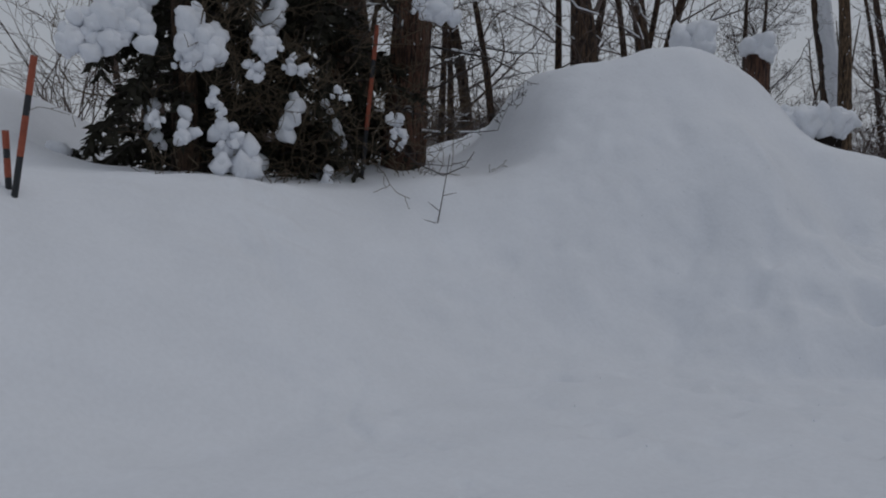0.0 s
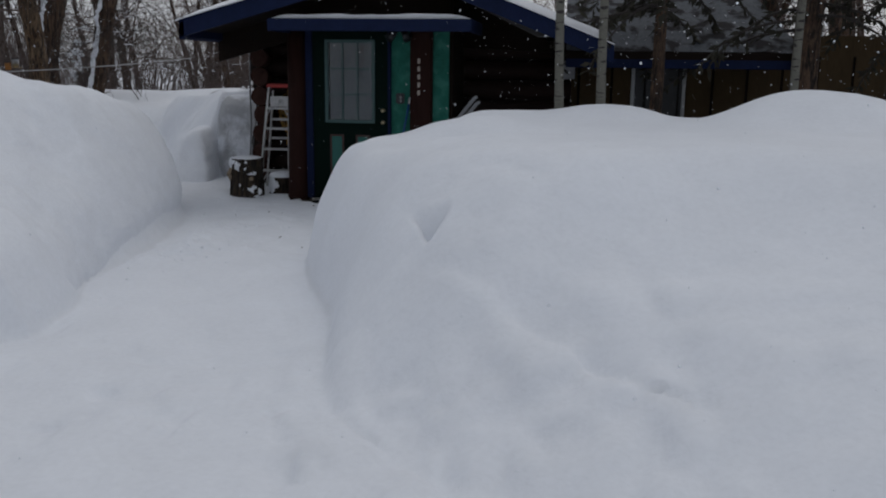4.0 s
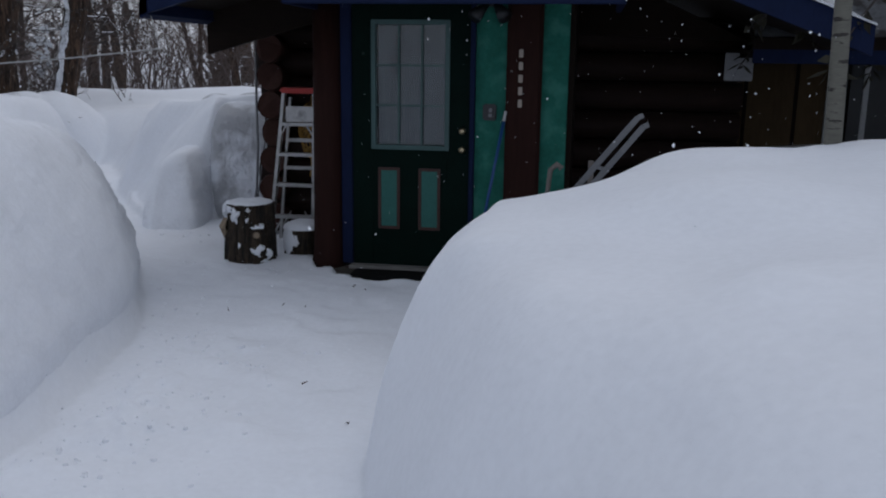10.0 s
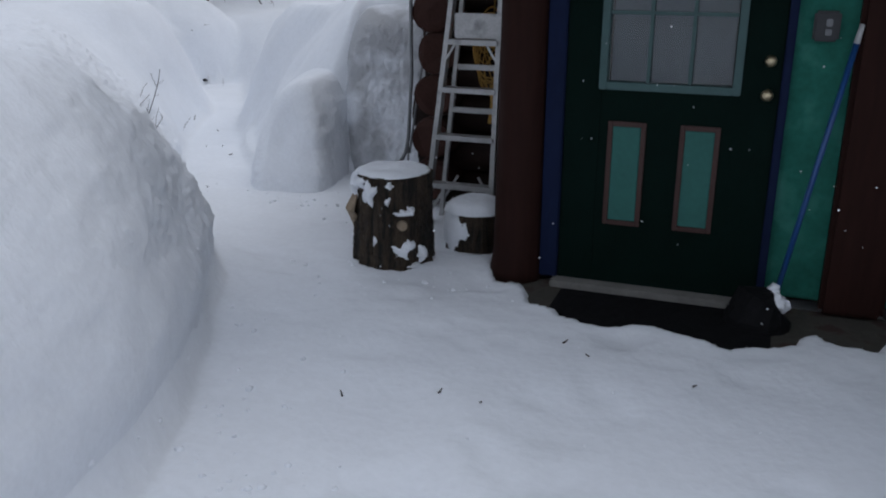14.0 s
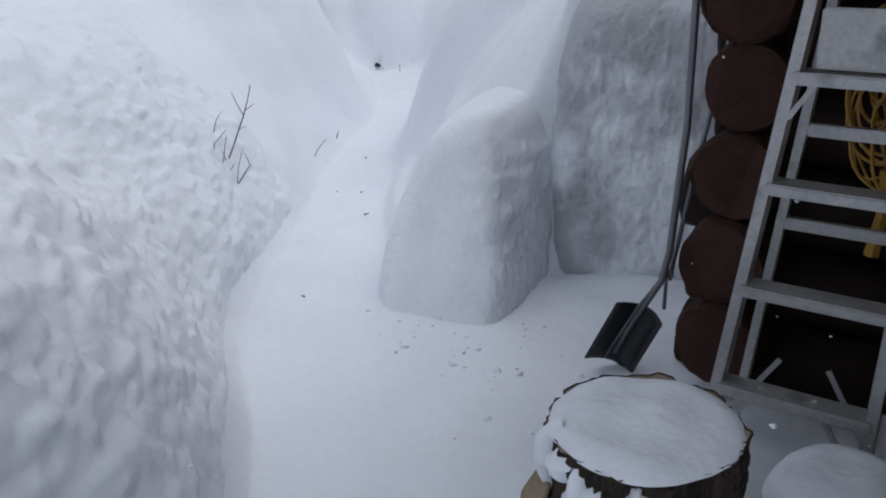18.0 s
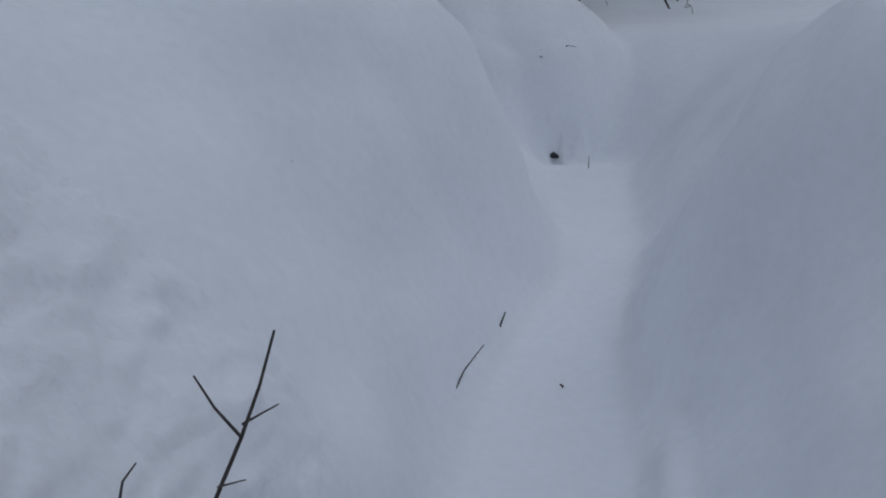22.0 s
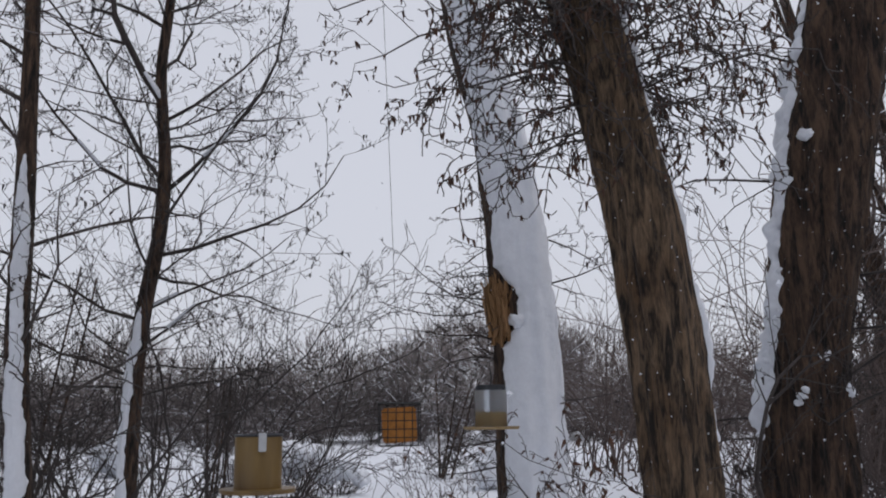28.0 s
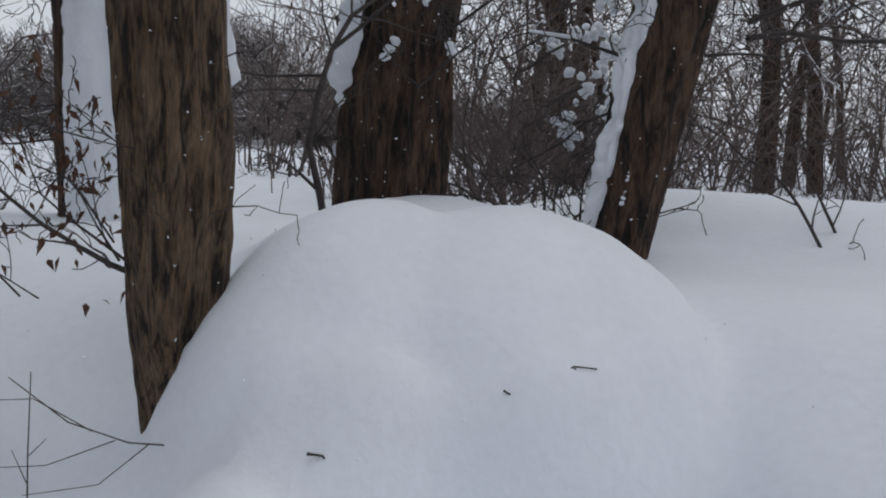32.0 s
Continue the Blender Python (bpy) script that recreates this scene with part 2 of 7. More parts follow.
SEED = material("mixed_seed", (0.33, 0.23, 0.11), 0.8, 0.35, 60, 150, 0.5)
CAGE = material("dark_cage_wire", (0.02, 0.02, 0.02), 0.5, 0.2, 9, 60, 0.1, metal=0.5)
SPLINTER = material("splintered_wood", (0.24, 0.13, 0.055), 0.85, 0.45, 10, 60, 0.5, stretch=(1, 1, 0.2))
ROPE = material("grey_rope", (0.3, 0.3, 0.3), 0.8, 0.2, 9, 60, 0.2)


def glass(name, tint, rough=0.03, ior=1.12):
    m = bpy.data.materials.new(name)
    m.use_nodes = True
    p = m.node_tree.nodes["Principled BSDF"]
    p.inputs["Base Color"].default_value = (*tint, 1)
    p.inputs["Roughness"].default_value = rough
    p.inputs["Transmission Weight"].default_value = 1.0
    p.inputs["IOR"].default_value = ior
    return m


GLASS = glass("window_glass", (0.75, 0.8, 0.82), 0.03, 1.45)
JARGLASS = glass("clear_plastic", (0.93, 0.95, 0.96), 0.3)

# ---------------------------------------------------------------- mesh helpers


def make_mesh(name, verts, faces, mat, smooth=False):
    me = bpy.data.meshes.new(name)
    me.from_pydata([tuple(v) for v in verts], [], faces)
    me.materials.append(mat)
    if smooth:
        me.shade_smooth()
    me.update()
    return me


def place(name, me, parent=None, label=""):
    ob = new(name, me)
    if name in ("branch_snow", "crown", "stem", "needles", "trunk_snow"):
        ob["kind"] = "stuff"
    if parent is not None:
        ob.parent = parent
    return tagged(ob, label)


def part(name, bm, mat, parent=None, label="", smooth=False):
    """Links a bmesh as one mesh object under a thing or a part."""
    me = bpy.data.meshes.new(name)
    bm.to_mesh(me)
    bm.free()
    me.materials.append(mat)
    if smooth:
        me.shade_smooth()
    return place(name, me, parent, label)


def thing(name, label, category, at=(0, 0, 0), rz=0.0, group="", kind=""):
    e = new(name)
    e.empty_display_size = 0.1
    e.matrix_basis = pose(*at, 0, 0, rz)
    return tagged(e, label, category, group, kind)


def box(x0, x1, y0, y1, z0, z1, bevel=0.006, bm=None):
    bm = bm or bmesh.new()
    m = Matrix.LocRotScale(((x0 + x1) / 2, (y0 + y1) / 2, (z0 + z1) / 2), None, (x1 - x0, y1 - y0, z1 - z0))
    made = bmesh.ops.create_cube(bm, size=1, matrix=m)["verts"]
    if bevel:
        edges = list({e for v in made for e in v.link_edges})
        bmesh.ops.bevel(bm, geom=edges, offset=min(bevel, 0.3 * min(x1 - x0, y1 - y0, z1 - z0)), segments=2, affect="EDGES")
    return bm


def tube(points, radii, sides=8, bm=None, caps=True, wobble=0.0, seed=0):
    """A tapered tube along points."""
    bm = bm or bmesh.new()
    rnd = random.Random(seed)
    rings = []
    pts = [Vector(p) for p in points]
    for i, p in enumerate(pts):
        a = pts[min(i + 1, len(pts) - 1)] - pts[max(i - 1, 0)]
        a.normalize()
        u = a.cross(Vector((0.31, 0.95, 0.05)))
        if u.length < 1e-3:
            u = a.cross(Vector((1, 0, 0)))
        u.normalize()
        v = a.cross(u)
        r = radii[i] if hasattr(radii, "__len__") else radii
        ring = []
        for k in range(sides):
            q = 2 * math.pi * k / sides
            rr = r * (1 + wobble * (rnd.random() * 2 - 1))
            ring.append(bm.verts.new(p + (u * math.cos(q) + v * math.sin(q)) * rr))
        rings.append(ring)
    for a, b in zip(rings, rings[1:]):
        for k in range(sides):
            bm.faces.new((a[k], a[(k + 1) % sides], b[(k + 1) % sides], b[k]))
    if caps:
        bm.faces.new(rings[0][::-1])
        bm.faces.new(rings[-1])
    return bm


def smoothstep(a, b, x):
    t = np.clip((x - a) / (b - a), 0, 1)
    return t * t * (3 - 2 * t)


GRIDS = {}


def wave_noise(x, y, scale, seed, octaves=4):
    """Smooth value noise on arrays."""
    total, amp = np.zeros(np.broadcast(x, y).shape), 1.0
    for o in range(octaves):
        if seed + o not in GRIDS:
            GRIDS[seed + o] = np.random.RandomState(seed + o).rand(256, 256)
        g = GRIDS[seed + o]
        u, v = x * scale * 2**o + 37.2 * o, y * scale * 2**o + 11.7 * o
        i, j = np.floor(u).astype(int), np.floor(v).astype(int)
        fu, fv = u - i, v - j
        fu, fv = fu * fu * (3 - 2 * fu), fv * fv * (3 - 2 * fv)
        a, b = g[i % 256, j % 256], g[(i + 1) % 256, j % 256]
        c, d = g[i % 256, (j + 1) % 256], g[(i + 1) % 256, (j + 1) % 256]
        total = total + amp * ((a * (1 - fu) + b * fu) * (1 - fv) + (c * (1 - fu) + d * fu) * fv - 0.5)
        amp *= 0.5
    return total


# ---------------------------------------------------------------- snow ground
# The trodden path, dug down into snow about a metre deep.
DUG = [(1.8, -18), (0.5, -13), (-0.6, -10.2), (-1.3, -8.3), (-1.0, -7.0), (-0.35, -6.4), (0.0, -5.7), (-0.1, -5.1), (-0.3, -4.6), (-0.4, -3.8), (-0.54, -3.0), (-0.69, -2.4), (-0.83, -1.8),
       (-1.15, -1.15), (-1.5, -0.55), (-1.85, -0.2), (-2.55, 0.45), (-3.0, 1.15), (-3.55, 2.0), (-4.0, 3.0), (-4.5, 3.7), (-5.1, 4.4), (-5.35, 4.85), (-4.75, 4.85), (-3.85, 3.3), (-3.4, 2.5), (-2.75, 1.6), (-2.25, 1.05),
       (-2.0, 1.2), (-1.8, 1.5), (-1.05, 1.56), (-1.0, 1.4), (2.3, 1.3), (2.1, -0.35), (1.68, -0.55), (1.43, -0.8), (1.33, -1.2), (1.27, -1.8), (1.11, -2.4), (0.98, -3.0), (1.0, -3.5), (1.24, -4.25), (1.52, -4.85), (1.8, -5.5), (2.3, -6.2), (3.2, -7.0), (4.3, -7.9), (5.8, -8.8), (10, -10), (22, -12), (22, -18)]
# Snow depth beside it: x, y, height, width of the bank's slope.
BANKS = [(-2.6, -10.2, 1.38, 2.3), (-1.8, -13, 1.4, 2.2), (-3.1, -8.6, 1.26, 2.2), (-3.7, -7.5, 1.32, 2.2), (-6, -9, 1.3, 2.5), (-5.2, -12.8, 1.9, 2.2), (-8.5, -12.6, 2.7, 2.2), (-5.2, -7.0, 1.5, 2.5), (-3.1, -5.0, 2.62, 2.9), (-4.0, -5.7, 2.42, 2.9), (-1.9, -5.2, 1.94, 2.2), (-4.8, -5, 2.2, 2.9), (-1.5, -4.2, 1.62, 1.5), (-1.6, -3, 1.36, 1.0), (-1.7, -1.9, 1.18, 0.62),
         (-2.1, -0.9, 1.02, 0.62), (-3.1, 0, 1.02, 0.95), (-4.2, 1.2, 1.12, 1.1), (-4.35, 2.35, 1.13, 0.6), (-4.5, 2.75, 1.09, 0.5), (-4.75, 2.15, 1.2, 0.75), (-5.1, 3.4, 0.55, 0.8), (-5.3, 2.4, 0.95, 1.0), (-6.2, 2.3, 0.75, 1.2), (-6.4, 3.2, 0.62, 1.0), (-4.6, -2, 1.35, 1.5),
         (1.36, -3.2, 0.97, 0.24), (1.42, -2.6, 0.92, 0.24), (1.52, -3.0, 1.0, 0.24), (1.72, -2.55, 1.0, 0.26), (1.95, -2.75, 1.15, 0.3), (2.25, -3.2, 1.19, 0.5), (1.6, -4.0, 0.96, 0.4), (1.5, -1.15, 0.46, 0.34), (1.4, -1.9, 0.63, 0.34), (1.75, -0.8, 0.50, 0.4), (2.3, -2.4, 1.2, 0.8), (1.8, -3.8, 1.0, 0.7), (3.4, -2.4, 1.2, 1.3), (4.2, -2.2, 1.12, 1.6), (6.4, -3, 1.08, 2.0), (2.6, -4.5, 1.12, 1.1), (4.5, -5, 1.15, 2.0), (8, -5, 1.05, 2.4),
         (-2.0, 1.0, 0.5, 0.3), (-1.9, 1.9, 1.2, 0.24), (-1.4, 2.0, 1.22, 0.2), (-2.9, 2.6, 1.1, 0.6), (-3.9, 4.2, 0.92, 0.9), (-2.5, 5, 1.0, 0.9), (-6.8, 5, 0.75, 1.0), (-6.5, 7, 0.75, 1.0), (-3.5, 7, 0.8, 1.2), (-12, 4, 0.62, 1.5), (3, 6, 1.0, 1.0), (-10, -3, 1.2, 2)]


def cell_noise(x, y, z, scale, seed, octaves=2):
    """Smooth value noise in space on arrays."""
    total, amp = np.zeros(x.shape), 1.0
    g = np.random.RandomState(seed).rand(32, 32, 32)
    for o in range(octaves):
        u = [c_ * scale * 2**o + 13.7 * o for c_ in (x, y, z)]
        i = [np.floor(c_).astype(int) for c_ in u]
        w = [c_ - k for c_, k in zip(u, i)]
        w = [c_ * c_ * (3 - 2 * c_) for c_ in w]
        acc = 0.0
        for a, b, c_ in [(a, b, c_) for a in (0, 1) for b in (0, 1) for c_ in (0, 1)]:
            acc = acc + g[(i[0] + a) % 32, (i[1] + b) % 32, (i[2] + c_) % 32] * (w[0] if a else 1 - w[0]) * (w[1] if b else 1 - w[1]) * (w[2] if c_ else 1 - w[2])
        total = total + amp * (acc - 0.5)
        amp *= 0.5
    return total


def outside(x, y, poly):
    """Signed distance to a polygon: positive outside."""
    best, inside = np.full(x.shape, 1e9), np.zeros(x.shape, bool)
    for (ax, ay), (bx, by) in zip(poly, poly[1:] + poly[:1]):
        dx, dy = bx - ax, by - ay
        k = np.clip(((x - ax) * dx + (y - ay) * dy) / (dx * dx + dy * dy), 0, 1)
        best = np.minimum(best, np.hypot(x - ax - k * dx, y - ay - k * dy))
        cross = ((ay > y) != (by > y)) & (x < (bx - ax) * (y - ay) / (by - ay + 1e-12) + ax)
        inside ^= cross
    return np.where(inside, -best, best)


def bump_at(x, y, cx, cy, r, h, k=2.0):
    return h * np.exp(-((np.hypot(x - cx, y - cy) / r) ** k))


rp_ = random.Random(61)
PILE_DENTS = [(rp_.uniform(-2.4, 0.2), rp_.uniform(-9.0, -5.2), rp_.uniform(0.05, 0.13), rp_.uniform(0.02, 0.055)) for _ in range(46)]


def snow_height(x, y):
    x, y = np.asarray(x, float), np.asarray(y, float)
    wob = wave_noise(x, y, 1.3, 5, 2) * 0.10
    d = outside(x, y, DUG) + wob * smoothstep(-0.3, 0.6, outside(x, y, DUG) + 0.3)
    num_h, num_w, den = 0.0, 0.0, 1e-9
    for bx, by, bh, bw in BANKS:
        w = 1 / (0.10 + (x - bx) ** 2 + (y - by) ** 2) ** 2
        num_h, num_w, den = num_h + w * bh, num_w + w * bw, den + w
    top, width = num_h / den, num_w / den
    far = smoothstep(9, 22, np.hypot(x + 1, y + 2))
    top = top * (1 - far) + far * (0.55 + 0.004 * np.hypot(x, y) + 0.0)
    front = smoothstep(-5.0, -6.3, y) * smoothstep(1.3, 2.2, x)
    d = d + 0.45 * front
    width = width * (1 + 0.75 * front)
    t = np.clip(d / width, 0, 1)
    soft = np.maximum(smoothstep(0.9, 2.2, width), 0.8 * front)
    rise = soft * t * t * (3 - 2 * t) + (1 - soft) * (1 - (1 - t) ** (2.2 + 0.9 * smoothstep(0.45, 0.9, width) * smoothstep(-1.0, -1.8, y) - 0.6 * smoothstep(-1.0, -0.3, y) * smoothstep(-1.7, -2.2, x)))
    floor = 0.02 + 0.03 * wave_noise(x, y, 0.8, 21, 3) + 0.05 * smoothstep(0.2, 3.5, y) * smoothstep(-1.0, -2.5, x)
    h = floor + (top - floor) * rise
    # piles and hollows
    h = h + bump_at(x, y, 5.0, -3.0, 0.75, 0.30, 3) + bump_at(x, y, 3.4, -2.3, 0.6, 0.06)
    h = np.maximum(h, 1.07 * np.sqrt(np.clip(1 - ((x + 5.85) / 0.82) ** 2 - ((y - 5.10) / 0.88) ** 2, 0, 1)))
    h = np.maximum(h, 0.92 * np.sqrt(np.clip(1 - ((x + 5.9) / 0.66) ** 2 - ((y - 4.60) / 0.70) ** 2, 0, 1)))
    h = np.maximum(h, 1.05 * np.sqrt(np.clip(1 - ((x + 6.6) / 1.1) ** 2 - ((y - 5.35) / 1.1) ** 2, 0, 1)))
    h = h + bump_at(x, y, -7.7, 1.9, 0.85, 0.18) - bump_at(x, y, -7.6, 3.5, 0.8, 0.10)
    h = h - bump_at(x, y, -5.95, 3.98, 0.26, 0.16, 2) - bump_at(x, y, -5.8, 3.62, 0.45, 0.28, 3) - bump_at(x, y, -6.45, 3.9, 0.40, 0.40)
    h = h - 0.05 * np.exp(-((np.hypot((x + 5.3) / 0.34, (y - 4.35) / 0.30) - 1) / 0.16) ** 2) * smoothstep(0.1, -0.3, x + 5.4 - 0.5 * (y - 4.4)) - bump_at(x, y, -8.9, 2.8, 0.9, 0.12)
    h = np.maximum(h, 1.08 * np.sqrt(np.clip(1 - ((x + 6.0) / 0.60) ** 2 - ((y - 4.72) / 0.73) ** 2, 0, 1)))
    h = h + bump_at(x, y, -3.25, -5.8, 1.5, 0.13)
    # low bank beyond the leaning trunks
    ridge = (y - 7.5 - 0.5 * (x + 6.6)) * 0.89
    h = h + 0.27 * np.exp(-((ridge / np.where(ridge < 0, 0.75, 1.6)) ** 2)) * smoothstep(-8.2, -7.0, x) * (1 - smoothstep(-4.4, -3.2, x)) * (1 + 0.12 * wave_noise(x, y, 1.6, 181, 2))
    # hollow kept for the dug block by the log corner, with a soft heap along its foot
    off = x + 2.50 + 0.62 * (y - 1.3)
    u_ = np.clip(off / 0.95, 0, 1.2)
    cap = 0.04 + (1.55 * u_ - 0.40 * u_**2) * (0.45 + 0.55 * smoothstep(1.2, 1.75, y)) + 2.0 * smoothstep(2.3, 3.2, y)
    h = np.where((y > 1.0) & (y < 3.2) & (x < -1.6) & (off > -0.15), np.minimum(h, np.maximum(cap, 0.12)), h)
    nook = smoothstep(-1.85, -1.76, x) * (1 - smoothstep(-1.0, -0.9, x))
    foot = 0.02 + 0.13 * smoothstep(1.05, 1.6, y) * smoothstep(-1.85, -1.4, x) * (0.8 + 0.9 * wave_noise(x, y, 2.6, 161, 3))
    h = np.where((y > 1.1) & (y < 2.2), h * (1 - nook) + nook * np.minimum(np.maximum(h, foot), foot + 7 * np.clip(y - 1.66, 0, 1)), h)
    # wedge-shaped cavity in the bank's face, a lower dent and a slumped ledge
    cu, cv = x - 2.355, y + 5.82
    wedge = smoothstep(0.0, 0.03, 0.463 * cv - 0.888 * cu) * smoothstep(0.0, 0.03, 0.451 * cv + 0.892 * cu) * (1 - smoothstep(0.07, 0.22, 0.564 * cu + 0.825 * cv))
    h = h - 0.20 * wedge
    for ex, ey, el, deep in ((2.55, -6.12, 0.13, 0.045), (2.87, -6.38, 0.2, 0.05), (3.15, -6.6, 0.24, 0.06), (3.5, -6.85, 0.2, 0.05), (4.75, -7.4, 0.35, 0.08)):
        lu, lv = 0.83 * (x - ex) - 0.56 * (y - ey), 0.56 * (x - ex) + 0.83 * (y - ey)
        h = h - deep * np.exp(-((lu / el) ** 2)) * smoothstep(-0.02, 0.06, lv) * (1 - smoothstep(0.05, 0.35, lv))
    # long low ridges that the plough left along the foot
    rut = smoothstep(-0.5, -0.2, d) * (1 - smoothstep(0.35, 0.8, d)) * smoothstep(-4.2, -5.0, y) * smoothstep(1.0, 1.6, x)
    h = h + rut * 0.05 * wave_noise(d * 2.4, (x - y) * 0.35, 1.6, 141, 3)
    gentle = smoothstep(0.55, 1.4, width)
    slope = gentle * smoothstep(0.05, 0.4, d) * (1 - smoothstep(1.3, 2.3, d)) * smoothstep(-0.8, -1.8, y)
    h = h + slope * (0.075 * np.abs(wave_noise(x, y, 1.9, 121, 3)) + 0.05 * np.minimum(0, wave_noise(x, y, 3.1, 131, 2) + 0.22))
    # scoops and dents in the slopes, a crack in the yard and a trodden hollow
    for cx, cy, r, deep in ((-1.15, -5.5, 0.15, 0.10), (-1.02, -6.24, 0.12, 0.10), (-0.36, -5.68, 0.12, 0.15), (-1.07, -5.9, 0.13, 0.10), (-1.04, -5.02, 0.14, 0.12), (-0.7, -5.95, 0.09, 0.08), (-0.72, -6.25, 0.10, 0.07), (-0.45, -6.4, 0.08, 0.04), (-0.25, -7.2, 0.16, 0.03), (-0.6, -6.9, 0.12, 0.04), (0.1, -6.8, 0.14, 0.03), (-0.3, -1.57, 0.26, 0.02), (-1.6, -6.2, 0.12, 0.08)):
        h = h - bump_at(x, y, cx, cy, r, deep, 3)
    # dents and soft lumps over the ploughed pile
    pile = smoothstep(0.5, -0.6, x) * smoothstep(-4.6, -5.6, y) * smoothstep(-13.5, -12.5, y) * smoothstep(-0.2, 0.5, d)
    h = h + pile * (0.05 * wave_noise(x, y, 1.3, 151, 3) + 0.022 * wave_noise(x, y, 4.5, 155, 2))
    for cx, cy, r, deep in PILE_DENTS:
        h = h - bump_at(x, y, cx, cy, r, deep, 3)
    along = np.clip((x + 1.3) / 1.0, 0, 1)
    crack = np.abs(y - (-9.40 - 0.42 * along + 0.06 * np.sin(9 * x)))
    h = h - 0.035 * np.exp(-((crack / 0.055) ** 2)) * smoothstep(-1.5, -1.2, x) * (1 - smoothstep(-0.4, -0.1, x))
    rag = 0.10 * wave_noise(x, y, 6.0, 71, 4) + 0.06 * wave_noise(x * 0.5, y, 9.0, 75, 2)
    edge_y = np.interp(x, [-0.35, -0.27, -0.1, 0.02, 0.13, 0.35, 0.8, 1.0, 1.12, 1.35, 1.6], [0.1, -0.12, -0.23, -0.38, -0.47, -0.49, -0.55, -0.50, -0.36, -0.42, -0.2])
    bare = smoothstep(-0.03, 0.04, y - edge_y + rag) * smoothstep(-0.36, -0.26, x) * (1 - smoothstep(1.5, 1.75, x)) * (1 - smoothstep(0.3, 0.6, y))
    h = h - 0.10 * bare
    tread = wave_noise(x, y, 2.6, 91, 3) * 0.045 + np.minimum(0, wave_noise(x, y, 4.5, 95, 2) + 0.12) * 0.10
    h = h + tread * (1 - smoothstep(-0.1, 0.5, d)) * (1 - bare) * (0.45 + 0.55 * smoothstep(-5, -7, y))
    h = h + (1 - smoothstep(0.2, 1.9, d)) * smoothstep(-0.2, 0.3, d) * smoothstep(-5, -6.2, y) * (0.09 * wave_noise(x, y, 1.7, 101, 3))
    rough = (0.15 + 0.85 * gentle) * smoothstep(0.0, 0.25, d) * (1 - smoothstep(0.5, 1.4, d))
    h = h + 0.035 * wave_noise(x, y, 0.9, 9, 3) * smoothstep(0.3, 1.5, d) + 0.030 * wave_noise(x, y, 5, 14, 3) * rough
    # corner of the right-hand bank slumped a little, and rubble trodden along the path
    h = h - 0.15 * np.exp(-(((x - 1.17) / 0.15) ** 2)) * smoothstep(-4.3, -3.6, y) * (1 - smoothstep(-2.7, -2.3, y)) * np.clip(h * 1.3, 0, 1)
    rubble = np.exp(-(((x + 0.15) / 0.55) ** 2) - ((y + 3.0) / 0.8) ** 2) * (1 - smoothstep(0.1, 0.3, h))
    return h + rubble * (0.10 * np.maximum(0, wave_noise(x, y, 6.5, 171, 3) - 0.04) + 0.03 * wave_noise(x, y, 2.5, 175, 2))


def axis(lo, hi, bands, reach):
    """Coordinates: steps given for bands, growing outward to the reach."""
    c = [lo]
    while c[-1] < hi:
        s = 0.16
        for a, b, st in bands:
            if a <= c[-1] < b:
                s = min(s, st)
        c.append(c[-1] + s)
    for sign in (1, -1):
        s, edge = 0.16, (c[-1] if sign > 0 else c[0])
        more = []
        while abs(edge) < reach:
            s *= 1.13
            edge += sign * s
            more.append(edge)
        c = c + more if sign > 0 else more[::-1] + c
    return np.array(c)


GX = axis(-9, 8, [(-3.3, -0.6, 0.03), (-0.4, 1.5, 0.02), (1.5, 2.1, 0.03), (2.1, 2.65, 0.018), (2.65, 3.7, 0.03), (-7.0, 5.0, 0.05)], 900)
GY = axis(-11, 8, [(-2.5, 1.9, 0.03), (-0.75, 0.1, 0.016), (-6.1, -5.4, 0.018), (-6.9, -6.1, 0.03), (-9.9, -9.3, 0.03), (-3.8, -2.7, 0.03), (-8.5, 6.0, 0.05)], 900)
px, py = np.meshgrid(GX, GY, indexing="ij")
pz = snow_height(px, py)
# push steep faces in and out along their normals so that dug walls look crumbled
gx_, gy_ = np.gradient(pz, GX, axis=0), np.gradient(pz, GY, axis=1)
steep = np.sqrt(gx_**2 + gy_**2)
nl = np.sqrt(1 + steep**2)
near = smoothstep(0.5, 1.6, steep)
loose = (1 - 0.8 * smoothstep(-0.5, 0.7, px)) * (0.25 + 0.75 * smoothstep(-1.4, -0.4, py))
fine_zone = smoothstep(-3.4, -3.1, px) * (1 - smoothstep(-0.8, -0.5, px)) * smoothstep(-2.6, -2.3, py) * (1 - smoothstep(1.8, 2.0, py))
lumps = cell_noise(px, py, pz, 4.5, 31, 2) * 0.06 * (1 - fine_zone)
yard = smoothstep(-5.6, -6.6, py)
crumb = lumps * near * loose
crumb = crumb + yard * np.abs(cell_noise(px, py, pz, 4.0, 53, 2)) * 0.09 * smoothstep(0.12, 0.4, steep) * smoothstep(-0.15, 0.25, cell_noise(px, py, pz, 0.7, 55, 1) + 0.1)
vx, vy, vz = px - crumb * gx_ / nl, py - crumb * gy_ / nl, pz + crumb / nl
nx, ny = px.shape
idx = np.arange(nx * ny).reshape(nx, ny)
quads = np.stack([idx[:-1, :-1], idx[1:, :-1], idx[1:, 1:], idx[:-1, 1:]], -1).reshape(-1, 4)
gme = bpy.data.meshes.new("ground")
gme.vertices.add(nx * ny)
gme.vertices.foreach_set("co", np.stack([vx, vy, vz], -1).ravel())
gme.loops.add(quads.size)
